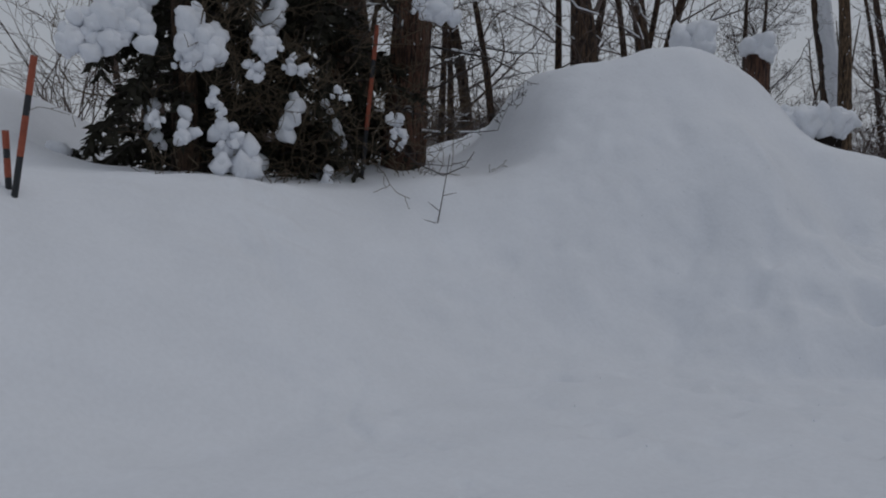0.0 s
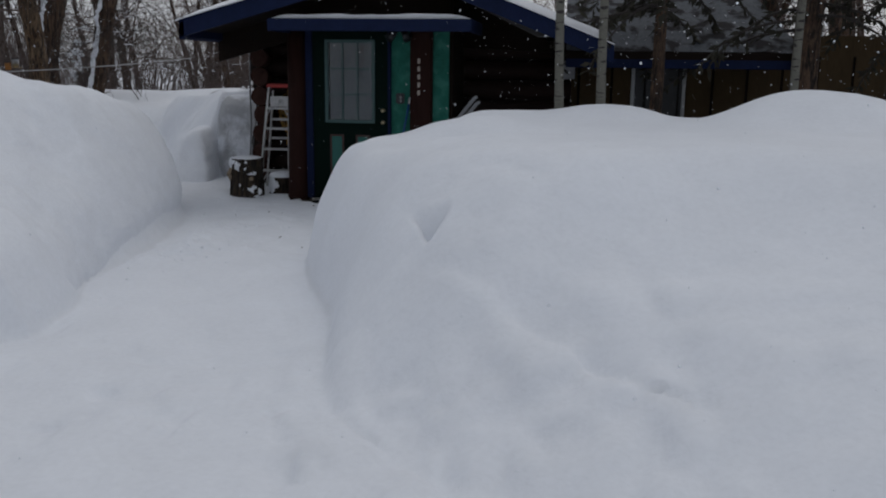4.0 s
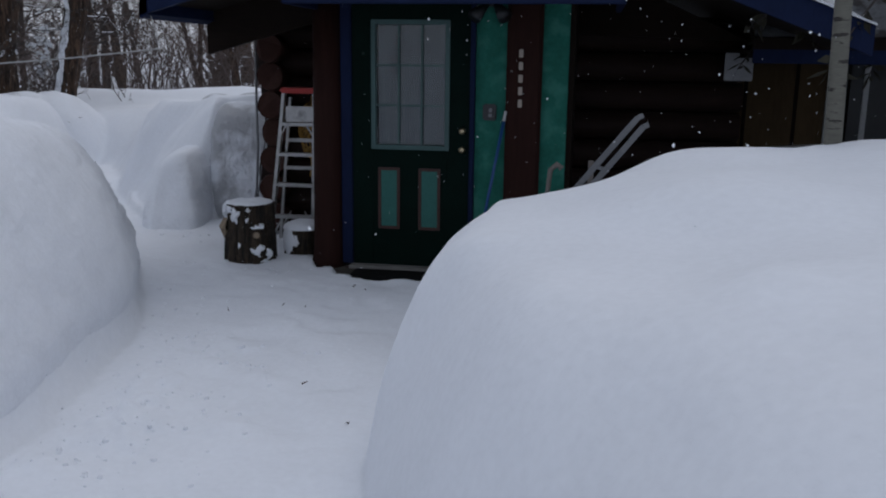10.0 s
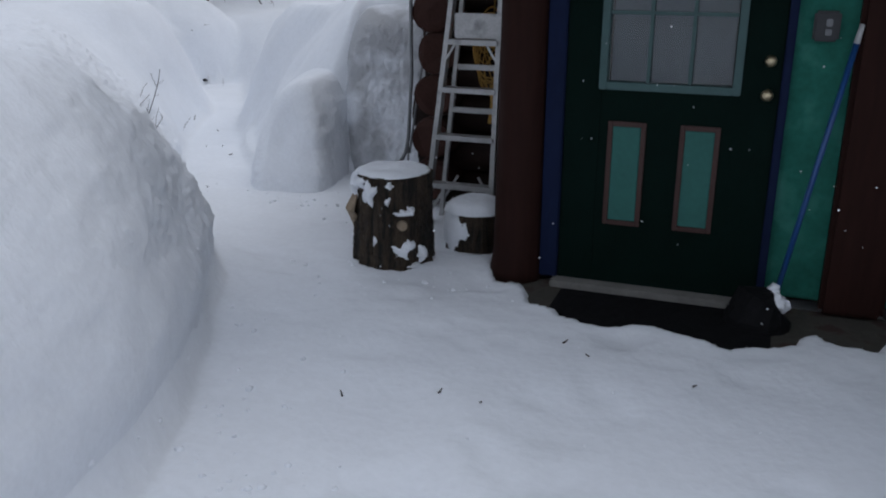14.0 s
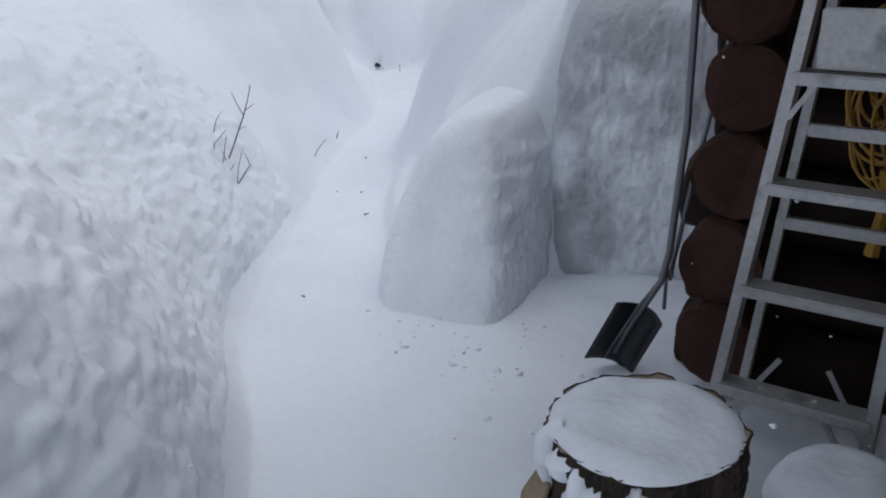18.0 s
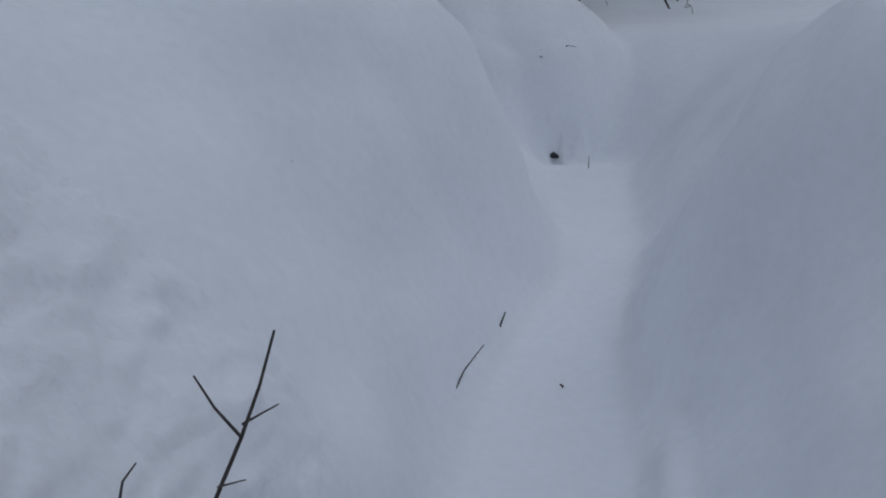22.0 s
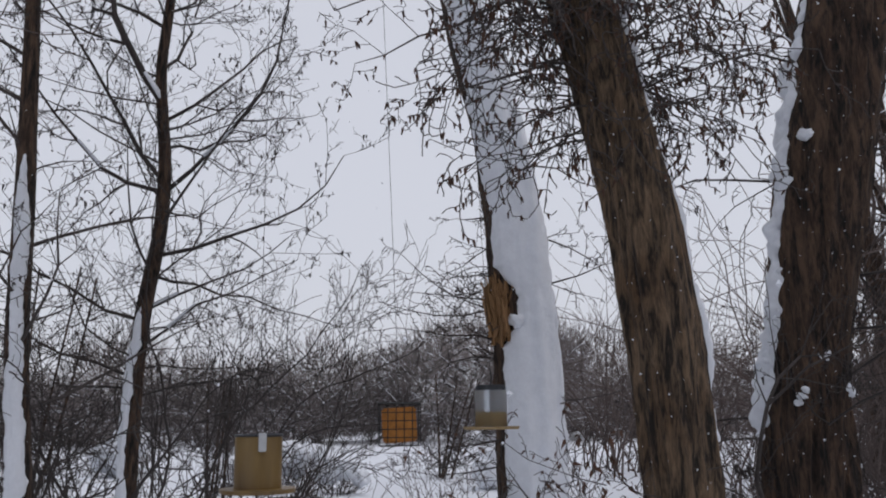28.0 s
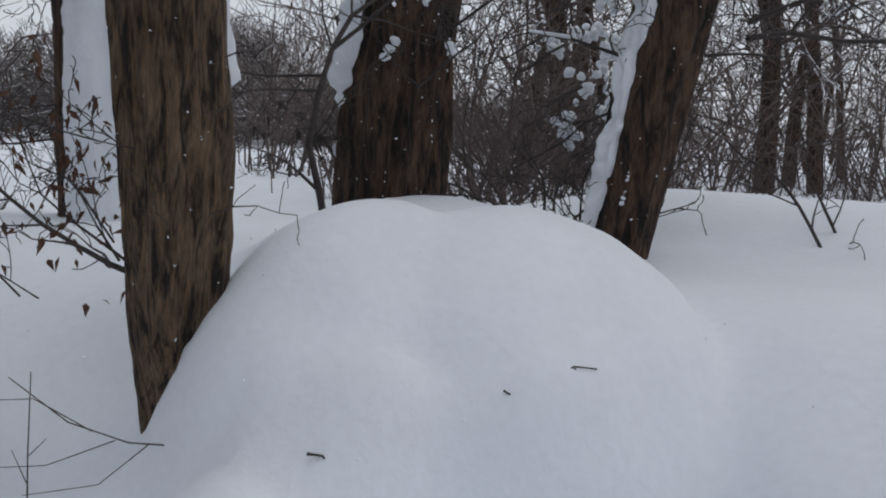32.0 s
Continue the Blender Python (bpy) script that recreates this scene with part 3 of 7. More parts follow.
gme.loops.foreach_set("vertex_index", quads.ravel().astype(np.int32))
gme.polygons.add(len(quads))
gme.polygons.foreach_set("loop_start", np.arange(0, quads.size, 4, dtype=np.int32))
gme.polygons.foreach_set("loop_total", np.full(len(quads), 4, dtype=np.int32))
gme.update(calc_edges=True)
gme.materials.append(SNOW)
gme.shade_smooth()
tagged(new("ground", gme), "deep fresh snow with a dug path and rounded banks", "snow", kind="structure")


def zsnow(x, y):
    return float(snow_height(np.array([x]), np.array([y]))[0])


# --- dug faces: ribbons laid over the banks, with lumps, crumbs and a crevice at the foot
def dug_face(line, reach, step, seed, rough):
    """A crumbled face rising from a foot line; its places follow the bank behind it."""
    pts = np.array(line, float)
    cum = np.r_[0, np.cumsum(np.linalg.norm(np.diff(pts, axis=0), axis=1))]
    sv = np.linspace(0, cum[-1], int(cum[-1] / step))
    fx_, fy_ = np.interp(sv, cum, pts[:, 0]), np.interp(sv, cum, pts[:, 1])
    for _ in range(60):
        fx_[1:-1], fy_[1:-1] = (fx_[:-2] + 2 * fx_[1:-1] + fx_[2:]) / 4, (fy_[:-2] + 2 * fy_[1:-1] + fy_[2:]) / 4
    tx, ty = np.gradient(fx_), np.gradient(fy_)
    ln = np.hypot(tx, ty)
    ox, oy = -ty / ln, tx / ln
    fine_o = np.linspace(-0.15, reach, 400)
    rows = int(reach * 1.9 / step)
    x0, y0 = fx_[:, None] + ox[:, None] * fine_o, fy_[:, None] + oy[:, None] * fine_o
    z0 = snow_height(x0, y0)
    arc = np.cumsum(np.hypot(np.diff(z0, axis=1, prepend=z0[:, :1]), fine_o[1] - fine_o[0]), axis=1)
    o = np.stack([np.interp(np.linspace(0, a_[-1], rows), a_, fine_o) for a_ in arc])
    x, y = fx_[:, None] + ox[:, None] * o, fy_[:, None] + oy[:, None] * o
    z = snow_height(x, y)
    v_ = np.linspace(0, 1, rows)[None, :]
    u_ = np.linspace(0, 1, len(sv))[:, None]
    edge = smoothstep(0, 0.06, u_) * (1 - smoothstep(0.94, 1, u_)) * smoothstep(0.02, 0.22, v_) * (1 - smoothstep(0.72, 1, v_))
    p = np.stack([x, y, z], -1)
    n = np.cross(np.gradient(p, axis=0), np.gradient(p, axis=1))
    n /= np.linalg.norm(n, axis=-1, keepdims=True) + 1e-9
    n *= np.sign(n[..., 2:3] + 1e-6)
    r = rough(x, y, z)
    k = 0.02 + 0.07 * cell_noise(0.45 * x, 0.45 * y, 1.1 * z, 2.0, seed, 2) + r * (cell_noise(0.45 * x, 0.45 * y, 1.1 * z, 4.0, seed + 1, 2) * 0.06 + cell_noise(0.45 * x, 0.45 * y, 1.1 * z, 14, seed + 2, 2) * 0.022 + np.abs(cell_noise(0.45 * x, 0.45 * y, 1.1 * z, 27, seed + 3, 2)) * 0.036)
    k = k + 0.06 * np.sin(np.pi * np.clip(z / 0.95, 0, 1)) * (0.5 + 0.5 * r) * (0.3 + 0.7 * smoothstep(0.3, -0.5, y))
    p = p + n * (k * edge - 0.05 * (1 - edge))[..., None]
    a_, b_ = p.shape[:2]
    i = np.arange(a_ * b_).reshape(a_, b_)
    q_ = np.stack([i[:-1, :-1], i[1:, :-1], i[1:, 1:], i[:-1, 1:]], -1).reshape(-1, 4)
    return p.reshape(-1, 3), q_

# ---------------------------------------------------------------- cabin


def plank(name, x0, x1, y0, y1, z0, z1, mat, parent, label="", bevel=0.006):
    return part(name, box(x0, x1, y0, y1, z0, z1, bevel), mat, parent, label)


cabin = thing("cabin", "dark brown log cabin with blue gable trim and snow on its roof", "cabin", kind="structure")
# log walls: front wall set back beside the entry, its logs running past the corner
rl = random.Random(4)
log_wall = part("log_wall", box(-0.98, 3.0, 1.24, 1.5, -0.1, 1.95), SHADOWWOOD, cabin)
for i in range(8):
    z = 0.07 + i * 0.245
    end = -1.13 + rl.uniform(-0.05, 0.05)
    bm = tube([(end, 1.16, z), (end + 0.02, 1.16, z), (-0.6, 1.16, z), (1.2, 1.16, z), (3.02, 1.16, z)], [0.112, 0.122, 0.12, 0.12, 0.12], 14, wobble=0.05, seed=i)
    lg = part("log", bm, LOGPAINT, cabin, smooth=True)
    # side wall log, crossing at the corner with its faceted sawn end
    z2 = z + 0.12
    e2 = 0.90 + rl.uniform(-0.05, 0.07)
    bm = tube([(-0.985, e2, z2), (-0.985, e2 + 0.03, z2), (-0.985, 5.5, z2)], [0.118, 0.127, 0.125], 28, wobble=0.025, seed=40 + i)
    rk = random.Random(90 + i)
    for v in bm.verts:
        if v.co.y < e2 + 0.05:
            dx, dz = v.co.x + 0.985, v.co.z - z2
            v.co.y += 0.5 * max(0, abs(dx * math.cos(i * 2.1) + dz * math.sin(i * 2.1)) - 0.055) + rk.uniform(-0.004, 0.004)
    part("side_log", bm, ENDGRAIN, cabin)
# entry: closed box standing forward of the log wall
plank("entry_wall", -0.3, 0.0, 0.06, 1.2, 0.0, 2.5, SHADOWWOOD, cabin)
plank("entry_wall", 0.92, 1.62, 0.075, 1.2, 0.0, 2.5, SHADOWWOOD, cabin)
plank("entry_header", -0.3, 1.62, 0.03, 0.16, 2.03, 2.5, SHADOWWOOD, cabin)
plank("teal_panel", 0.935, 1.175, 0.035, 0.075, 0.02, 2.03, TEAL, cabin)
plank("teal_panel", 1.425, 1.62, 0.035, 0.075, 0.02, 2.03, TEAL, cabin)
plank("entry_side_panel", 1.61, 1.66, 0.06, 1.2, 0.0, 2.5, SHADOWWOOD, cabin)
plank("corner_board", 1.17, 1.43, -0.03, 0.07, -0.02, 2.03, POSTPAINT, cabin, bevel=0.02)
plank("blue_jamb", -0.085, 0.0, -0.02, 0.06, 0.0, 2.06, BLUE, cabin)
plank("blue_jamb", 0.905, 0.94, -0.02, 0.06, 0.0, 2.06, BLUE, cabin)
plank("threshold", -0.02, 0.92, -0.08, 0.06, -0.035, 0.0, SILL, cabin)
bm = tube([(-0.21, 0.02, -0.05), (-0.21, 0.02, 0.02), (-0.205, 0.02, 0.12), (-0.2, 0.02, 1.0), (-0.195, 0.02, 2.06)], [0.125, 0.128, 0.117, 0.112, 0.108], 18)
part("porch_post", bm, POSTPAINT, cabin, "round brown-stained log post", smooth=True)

# gable roof, eaves to the left and right of the entry
EL, ER, PK = (-1.28, 2.02), (3.45, 1.80), (1.15, 2.70)
Y0, Y1 = -0.78, 6.0


def slope_box(a, b, y0, y1, low, high, mat, name, parent, label=""):
    """A sloping slab between two points (x, z)."""
    vs = [(a[0], y, a[1] + dz) for y in (y0, y1) for dz in (low, high)] + [(b[0], y, b[1] + dz) for y in (y0, y1) for dz in (low, high)]
    fs = [(0, 1, 3, 2), (4, 6, 7, 5), (0, 4, 5, 1), (2, 3, 7, 6), (1, 5, 7, 3), (0, 2, 6, 4)]
    return place(name, make_mesh(name, vs, fs, mat), parent, label)


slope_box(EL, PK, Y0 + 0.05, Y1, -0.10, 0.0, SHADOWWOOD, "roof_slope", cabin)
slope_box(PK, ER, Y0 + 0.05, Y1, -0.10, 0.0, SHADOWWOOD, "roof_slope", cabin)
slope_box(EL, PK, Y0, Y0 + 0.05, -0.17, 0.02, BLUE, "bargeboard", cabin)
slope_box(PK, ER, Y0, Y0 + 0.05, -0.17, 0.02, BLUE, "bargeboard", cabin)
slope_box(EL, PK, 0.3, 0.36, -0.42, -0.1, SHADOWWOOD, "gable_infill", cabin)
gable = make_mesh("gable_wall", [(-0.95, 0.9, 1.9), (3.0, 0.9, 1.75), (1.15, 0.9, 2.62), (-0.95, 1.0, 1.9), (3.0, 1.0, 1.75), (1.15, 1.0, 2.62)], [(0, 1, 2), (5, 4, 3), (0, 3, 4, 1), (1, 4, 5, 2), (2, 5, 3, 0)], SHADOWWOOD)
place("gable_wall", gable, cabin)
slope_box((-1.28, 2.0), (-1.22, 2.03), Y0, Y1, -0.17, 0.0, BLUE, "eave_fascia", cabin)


def snow_slab(name, a, b, y0, y1, thick, steps=40, lift=0.02, seed=0):
    """A rounded blanket of snow on a roof slope between (x, z) points a and b."""
    rows, cols = steps, 24
    verts, faces = [], []
    for i in range(rows + 1):
        u = i / rows
        for j in range(cols + 1):
            v = j / cols
            edge = min(1, min(u, 1 - u) * 9, min(v, 1 - v) * 14)
            prof = math.sin(edge * math.pi / 2) ** 0.7
            x, z = a[0] + (b[0] - a[0]) * u, a[1] + (b[1] - a[1]) * u
            y = y0 + (y1 - y0) * v
            n_ = noise.noise((x * 2 + seed, y * 2, 0.3)) * 0.03 + noise.noise((x * 8, y * 8, seed)) * 0.008
            verts.append((x, y, z + lift + thick * prof + n_ * edge))
    k = len(verts)
    for i in range(rows + 1):
        u = i / rows
        for j in range(cols + 1):
            v = j / cols
            x, z = a[0] + (b[0] - a[0]) * u, a[1] + (b[1] - a[1]) * u
            verts.append((x, y0 + (y1 - y0) * v, z + lift * 0.5))
    w = cols + 1
    for i in range(rows):
        for j in range(cols):
            p = i * w + j
            faces.append((p, p + w, p + w + 1, p + 1))
            faces.append((k + p, k + p + 1, k + p + w + 1, k + p + w))
    for i in range(rows):
        for j in (0, cols):
            p = i * w + j
            faces.append((p, p + w, k + p + w, k + p))
    for j in range(cols):
        for i in (0, rows):
            p = i * w + j
            faces.append((p, p + 1, k + p + 1, k + p))
    return make_mesh(name, verts, faces, SNOWCAP, True)


for a, b in ((EL, PK), (PK, ER)):
    tagged(new("roof_snow", snow_slab("roof_snow", (a[0] - 0.03 * (a is EL), a[1]), b, Y0 - 0.03, Y1, 0.10, 60)), "smooth layer of snow on the cabin roof", "snow", kind="structure")

# small flat roof over the entry
canopy = thing("entry_canopy", "blue-painted canopy board over the cabin door under snow", "canopy", kind="structure")
plank("fascia", -0.26, 1.97, -0.80, -0.75, 1.93, 2.06, BLUE, canopy)
plank("deck", -0.24, 1.95, -0.75, 0.2, 2.0, 2.05, SHADOWWOOD, canopy)
plank("return_board", 1.94, 1.98, -0.75, 0.2, 1.93, 2.06, BLUE, canopy)
plank("return_board", -0.27, -0.23, -0.75, 0.2, 1.93, 2.06, BLUE, canopy)
tagged(new("canopy_snow", snow_slab("canopy_snow", (-0.22, 2.055), (1.96, 2.055), -0.79, 0.25, 0.055, 60, 0.004, 3)), "thin ridge of snow lying on the canopy", "snow", kind="structure")

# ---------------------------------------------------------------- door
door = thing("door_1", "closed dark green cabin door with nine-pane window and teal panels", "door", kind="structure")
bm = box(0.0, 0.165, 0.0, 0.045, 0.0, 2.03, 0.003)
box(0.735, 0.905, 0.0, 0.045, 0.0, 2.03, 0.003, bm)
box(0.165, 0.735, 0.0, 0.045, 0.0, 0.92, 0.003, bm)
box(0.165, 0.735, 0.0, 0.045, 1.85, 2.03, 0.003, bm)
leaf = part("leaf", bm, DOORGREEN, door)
bm = box(0.15, 0.185, -0.012, 0.05, 0.905, 1.865, 0.004)
box(0.715, 0.75, -0.012, 0.05, 0.905, 1.865, 0.004, bm)
box(0.185, 0.715, -0.012, 0.05, 0.905, 0.94, 0.004, bm)
box(0.185, 0.715, -0.012, 0.05, 1.83, 1.865, 0.004, bm)
frame_part = part("window_frame", bm, MUNTIN, door)
for k in (1, 2):
    x = 0.185 + 0.53 * k / 3
    part("muntin", box(x - 0.008, x + 0.008, -0.006, 0.03, 0.94, 1.83, 0.003), MUNTIN, frame_part)
    z = 0.94 + 0.89 * k / 3
    part("muntin", box(0.185, 0.715, -0.005, 0.028, z - 0.008, z + 0.008, 0.003), MUNTIN, frame_part)
for i in range(3):
    for j in range(3):
        x0, z0 = 0.185 + 0.53 * i / 3, 0.94 + 0.89 * j / 3
        pn = part("pane", box(x0 + 0.004, x0 + 0.172, 0.016, 0.02, z0 + 0.004, z0 + 0.292, 0), GLASS, frame_part)
        pn.visible_shadow = False
plank("curtain", 0.19, 0.71, 0.07, 0.085, 0.93, 1.845, CURTAIN, door, "pale curtain behind the panes, its grey partly standing in for their reflection")
for x0 in (0.225, 0.54):
    tp = plank("lower_panel", x0, x0 + 0.125, -0.006, 0.004, 0.31, 0.745, TEALPAINT, door, "teal inset panel")
    bm = box(x0 - 0.022, x0, -0.012, 0.006, 0.288, 0.767, 0.003)
    box(x0 + 0.125, x0 + 0.147, -0.012, 0.006, 0.288, 0.767, 0.003, bm)
    box(x0, x0 + 0.125, -0.012, 0.006, 0.288, 0.31, 0.003, bm)
    box(x0, x0 + 0.125, -0.012, 0.006, 0.745, 0.767, 0.003, bm)
    part("bead", bm, REDTRIM, tp)
for z in (0.92, 1.06):
    bm = bmesh.new()
    bmesh.ops.create_uvsphere(bm, u_segments=14, v_segments=9, radius=0.026, matrix=pose(0.855, -0.05, z))
    tube([(0.855, 0.0, z), (0.855, -0.045, z)], [0.022, 0.012], 12, bm)
    part("knob" if z < 1 else "deadbolt", bm, BRASS, door, smooth=True)

bell = thing("doorbell_box", "small square dark metal box on the teal panel", "doorbell")
part("case", box(1.0, 1.1, 0.0, 0.034, 1.14, 1.26, 0.012), BLACKPLASTIC, bell)
part("button", box(1.045, 1.07, -0.012, 0.0, 1.2, 1.23, 0.004), STEEL, bell)
part("button", box(1.045, 1.07, -0.012, 0.0, 1.165, 1.19, 0.004), STEEL, bell)

flood = thing("porch_light", "black twin-head porch lamp under the canopy", "lamp")
part("mount", box(1.0, 1.1, -0.0, 0.034, 1.96, 2.02, 0.01), BLACKPLASTIC, flood)
for s in (-1, 1):
    part("lamp_head", tube([(1.05 + 0.03 * s, -0.02, 1.97), (1.05 + 0.06 * s, -0.06, 1.94), (1.05 + 0.11 * s, -0.12, 1.88)], [0.015, 0.035, 0.055], 12), BLACKPLASTIC, flood, smooth=True)

plate = thing("number_plate", "column of five pale metal numerals on the brown board", "sign")
for k in range(5):
    z = 1.63 - 0.09 * k
    part("bar", box(1.262, 1.292, -0.042, -0.029, z - 0.029, z + 0.029, 0.004), NUMERAL, plate)

# ---------------------------------------------------------------- side building
annex = thing("annex", "tan plank outbuilding beside the cabin with snowy roof and dark eaves", "building", kind="structure")
plank("wall", 3.02, 8.2, 1.5, 1.62, 0, 2.0, TANWALL, annex)
for k in range(12):
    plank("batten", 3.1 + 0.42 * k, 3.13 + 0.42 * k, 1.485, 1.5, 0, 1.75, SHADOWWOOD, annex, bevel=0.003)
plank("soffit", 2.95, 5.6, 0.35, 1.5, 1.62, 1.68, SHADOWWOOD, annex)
plank("fascia", 2.95, 5.6, 0.31, 0.35, 1.58, 1.76, BLUE, annex)
rf = make_mesh("annex_roof", [(2.95, 0.3, 1.76), (5.6, 0.3, 1.76), (4.9, 2.6, 3.1), (2.9, 2.6, 3.1), (2.95, 0.3, 1.68), (5.6, 0.3, 1.68), (4.9, 2.6, 3.0), (2.9, 2.6, 3.0)], [(0, 1, 2, 3), (7, 6, 5, 4), (0, 4, 5, 1), (1, 5, 6, 2), (2, 6, 7, 3), (3, 7, 4, 0)], SHADOWWOOD)
place("roof", rf, annex)
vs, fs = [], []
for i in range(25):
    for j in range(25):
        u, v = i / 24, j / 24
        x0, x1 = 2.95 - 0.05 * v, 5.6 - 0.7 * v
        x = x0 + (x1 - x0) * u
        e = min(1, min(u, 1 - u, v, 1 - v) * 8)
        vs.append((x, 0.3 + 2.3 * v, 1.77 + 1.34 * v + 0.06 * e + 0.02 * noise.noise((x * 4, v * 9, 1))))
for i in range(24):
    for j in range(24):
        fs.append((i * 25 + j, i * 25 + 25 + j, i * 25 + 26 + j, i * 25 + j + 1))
tagged(new("annex_snow", make_mesh("annex_snow", vs, fs, ROOFSNOW, True)), "patchy snow on the outbuilding roof, greyed for tree shade", "snow", kind="structure")
win = thing("window_1", "dark narrow sash window with pale trim", "window", kind="structure")
for x in (3.78, 4.07, 4.42):
    plank("trim", x, x + 0.045, 1.47, 1.5, 0.5, 1.58, WHITEPAINT, win)
plank("pane", 3.825, 4.07, 1.485, 1.495, 0.5, 1.58, BLACKPLASTIC, win, bevel=0)
plank("pane", 4.115, 4.42, 1.485, 1.495, 0.5, 1.58, BLACKPLASTIC, win, bevel=0)
sign = thing("wall_plaque", "pale square plaque on the dark log wall", "sign")
plank("board", 2.84, 3.06, 0.9, 0.93, 1.44, 1.66, STEEL, sign)

# ---------------------------------------------------------------- stoop
slab = thing("stone_slab", "worn stone doorstep slab with reddish patches", "doorstep", kind="structure")
part("slab", box(-0.36, 1.55, -0.46, 0.05, -0.1, -0.03, 0.012), STONE, slab)
mat_ = thing("door_mat", "black rubber door mat dusted with snow", "mat")
part("mat", box(0.05, 0.98, -0.62, -0.12, -0.025, -0.012, 0.005), RUBBER, mat_)

# ---------------------------------------------------------------- trees


def segs_mesh(name, segs, mat, sides=4):
    """Many tapered twigs, rows of x y z x y z r r, as one mesh."""
    s = np.array(segs, float)
    a, b, ra, rb = s[:, :3], s[:, 3:6], s[:, 6], s[:, 7]
    ax = b - a
    ax /= np.linalg.norm(ax, axis=1, keepdims=True) + 1e-9
    ref = np.where(np.abs(ax[:, 2:3]) > 0.9, [[1.0, 0, 0]], [[0, 0, 1.0]])
    u = np.cross(ax, ref)
    u /= np.linalg.norm(u, axis=1, keepdims=True) + 1e-9
    v = np.cross(ax, u)
    q = np.arange(sides) * 2 * np.pi / sides
    ring = u[:, None] * np.cos(q)[None, :, None] + v[:, None] * np.sin(q)[None, :, None]
    verts = np.concatenate([a[:, None] + ring * ra[:, None, None], b[:, None] + ring * rb[:, None, None]], 1).reshape(-1, 3)
    base = (np.arange(len(s)) * 2 * sides)[:, None]
    k = np.arange(sides)
    quads = np.stack([base + k, base + (k + 1) % sides, base + sides + (k + 1) % sides, base + sides + k], -1).reshape(-1, 4)
    return quad_mesh(name, verts, quads, mat, True)


def quad_mesh(name, verts, quads, mat, smooth=False):
    me = bpy.data.meshes.new(name)
    me.vertices.add(len(verts))
    me.vertices.foreach_set("co", np.asarray(verts, float).ravel())
    me.loops.add(quads.size)
    me.loops.foreach_set("vertex_index", quads.ravel().astype(np.int32))
    me.polygons.add(len(quads))
    me.polygons.foreach_set("loop_start", np.arange(0, quads.size, 4, dtype=np.int32))
    me.polygons.foreach_set("loop_total", np.full(len(quads), 4, dtype=np.int32))
    me.update(calc_edges=True)
    me.materials.append(mat)
    if smooth:
        me.shade_smooth()
    return me


def limb(rng, p, d, length, r, level, out, snow, droop=0.0, kids=7, spread=0.9, thin=0.0022, bend=0.10, coarse=1.0):
    """Grows one limb with side limbs; appends segments, and places where snow can lie."""
    n = max(4 if coarse == 1 else 3, int(length / ((0.20 if level < 2 else 0.11) * coarse)))
    p, d = np.array(p, float), np.array(d, float)
    d /= np.linalg.norm(d)
    step = length / n
    sway = rng.normal(0, 0.05, 3)
    for i in range(n):
        f0, f1 = i / n, (i + 1) / n
        d = d + sway + rng.normal(0, bend + 0.04 * level, 3) + np.array([0, 0, 0.04 - droop])
        d /= np.linalg.norm(d)
        e = p + d * step
        r0, r1 = max(thin, r * (1 - 0.8 * f0)), max(thin, r * (1 - 0.8 * f1))
        out.append((*p, *e, r0, r1))
        if r0 > 0.007 and abs(d[2]) < 0.8 and rng.rand() < 0.4:
            snow.append((*(p + [0, 0, r0 * 0.8]), *(e + [0, 0, r0 * 0.8]), r0 * 0.8 + 0.005, r0 * 0.5 + 0.004))
        if level < 4 and f1 > 0.12 and rng.rand() < kids / n:
            side = rng.normal(0, 1, 3)
            side -= d * (side @ d)
            side /= np.linalg.norm(side) + 1e-9
            limb(rng, e, d * (1 - 0.45 * spread) + side * spread + [0, 0, 0.15 - droop], length * rng.uniform(0.3, 0.55) * (1 - 0.4 * f1), r1 * 0.6, level + 1, out, snow, droop, kids * 0.8, spread, thin, bend, coarse)
        p = e
    return p


def buds_mesh(rng, segs, count, size, mat, name="bud_spray"):
    """Small cones, buds or dead leaves hanging from twigs."""
    ends = np.array(segs)[:, 3:6]
    pick = ends[rng.randint(0, len(ends), count)]
    rows = [(*p, *(p + rng.normal(0, 0.3 * size, 3) - [0, 0, size]), 0.28 * size, 0.10 * size) for p in pick]
    return segs_mesh(name, rows, mat, 4)


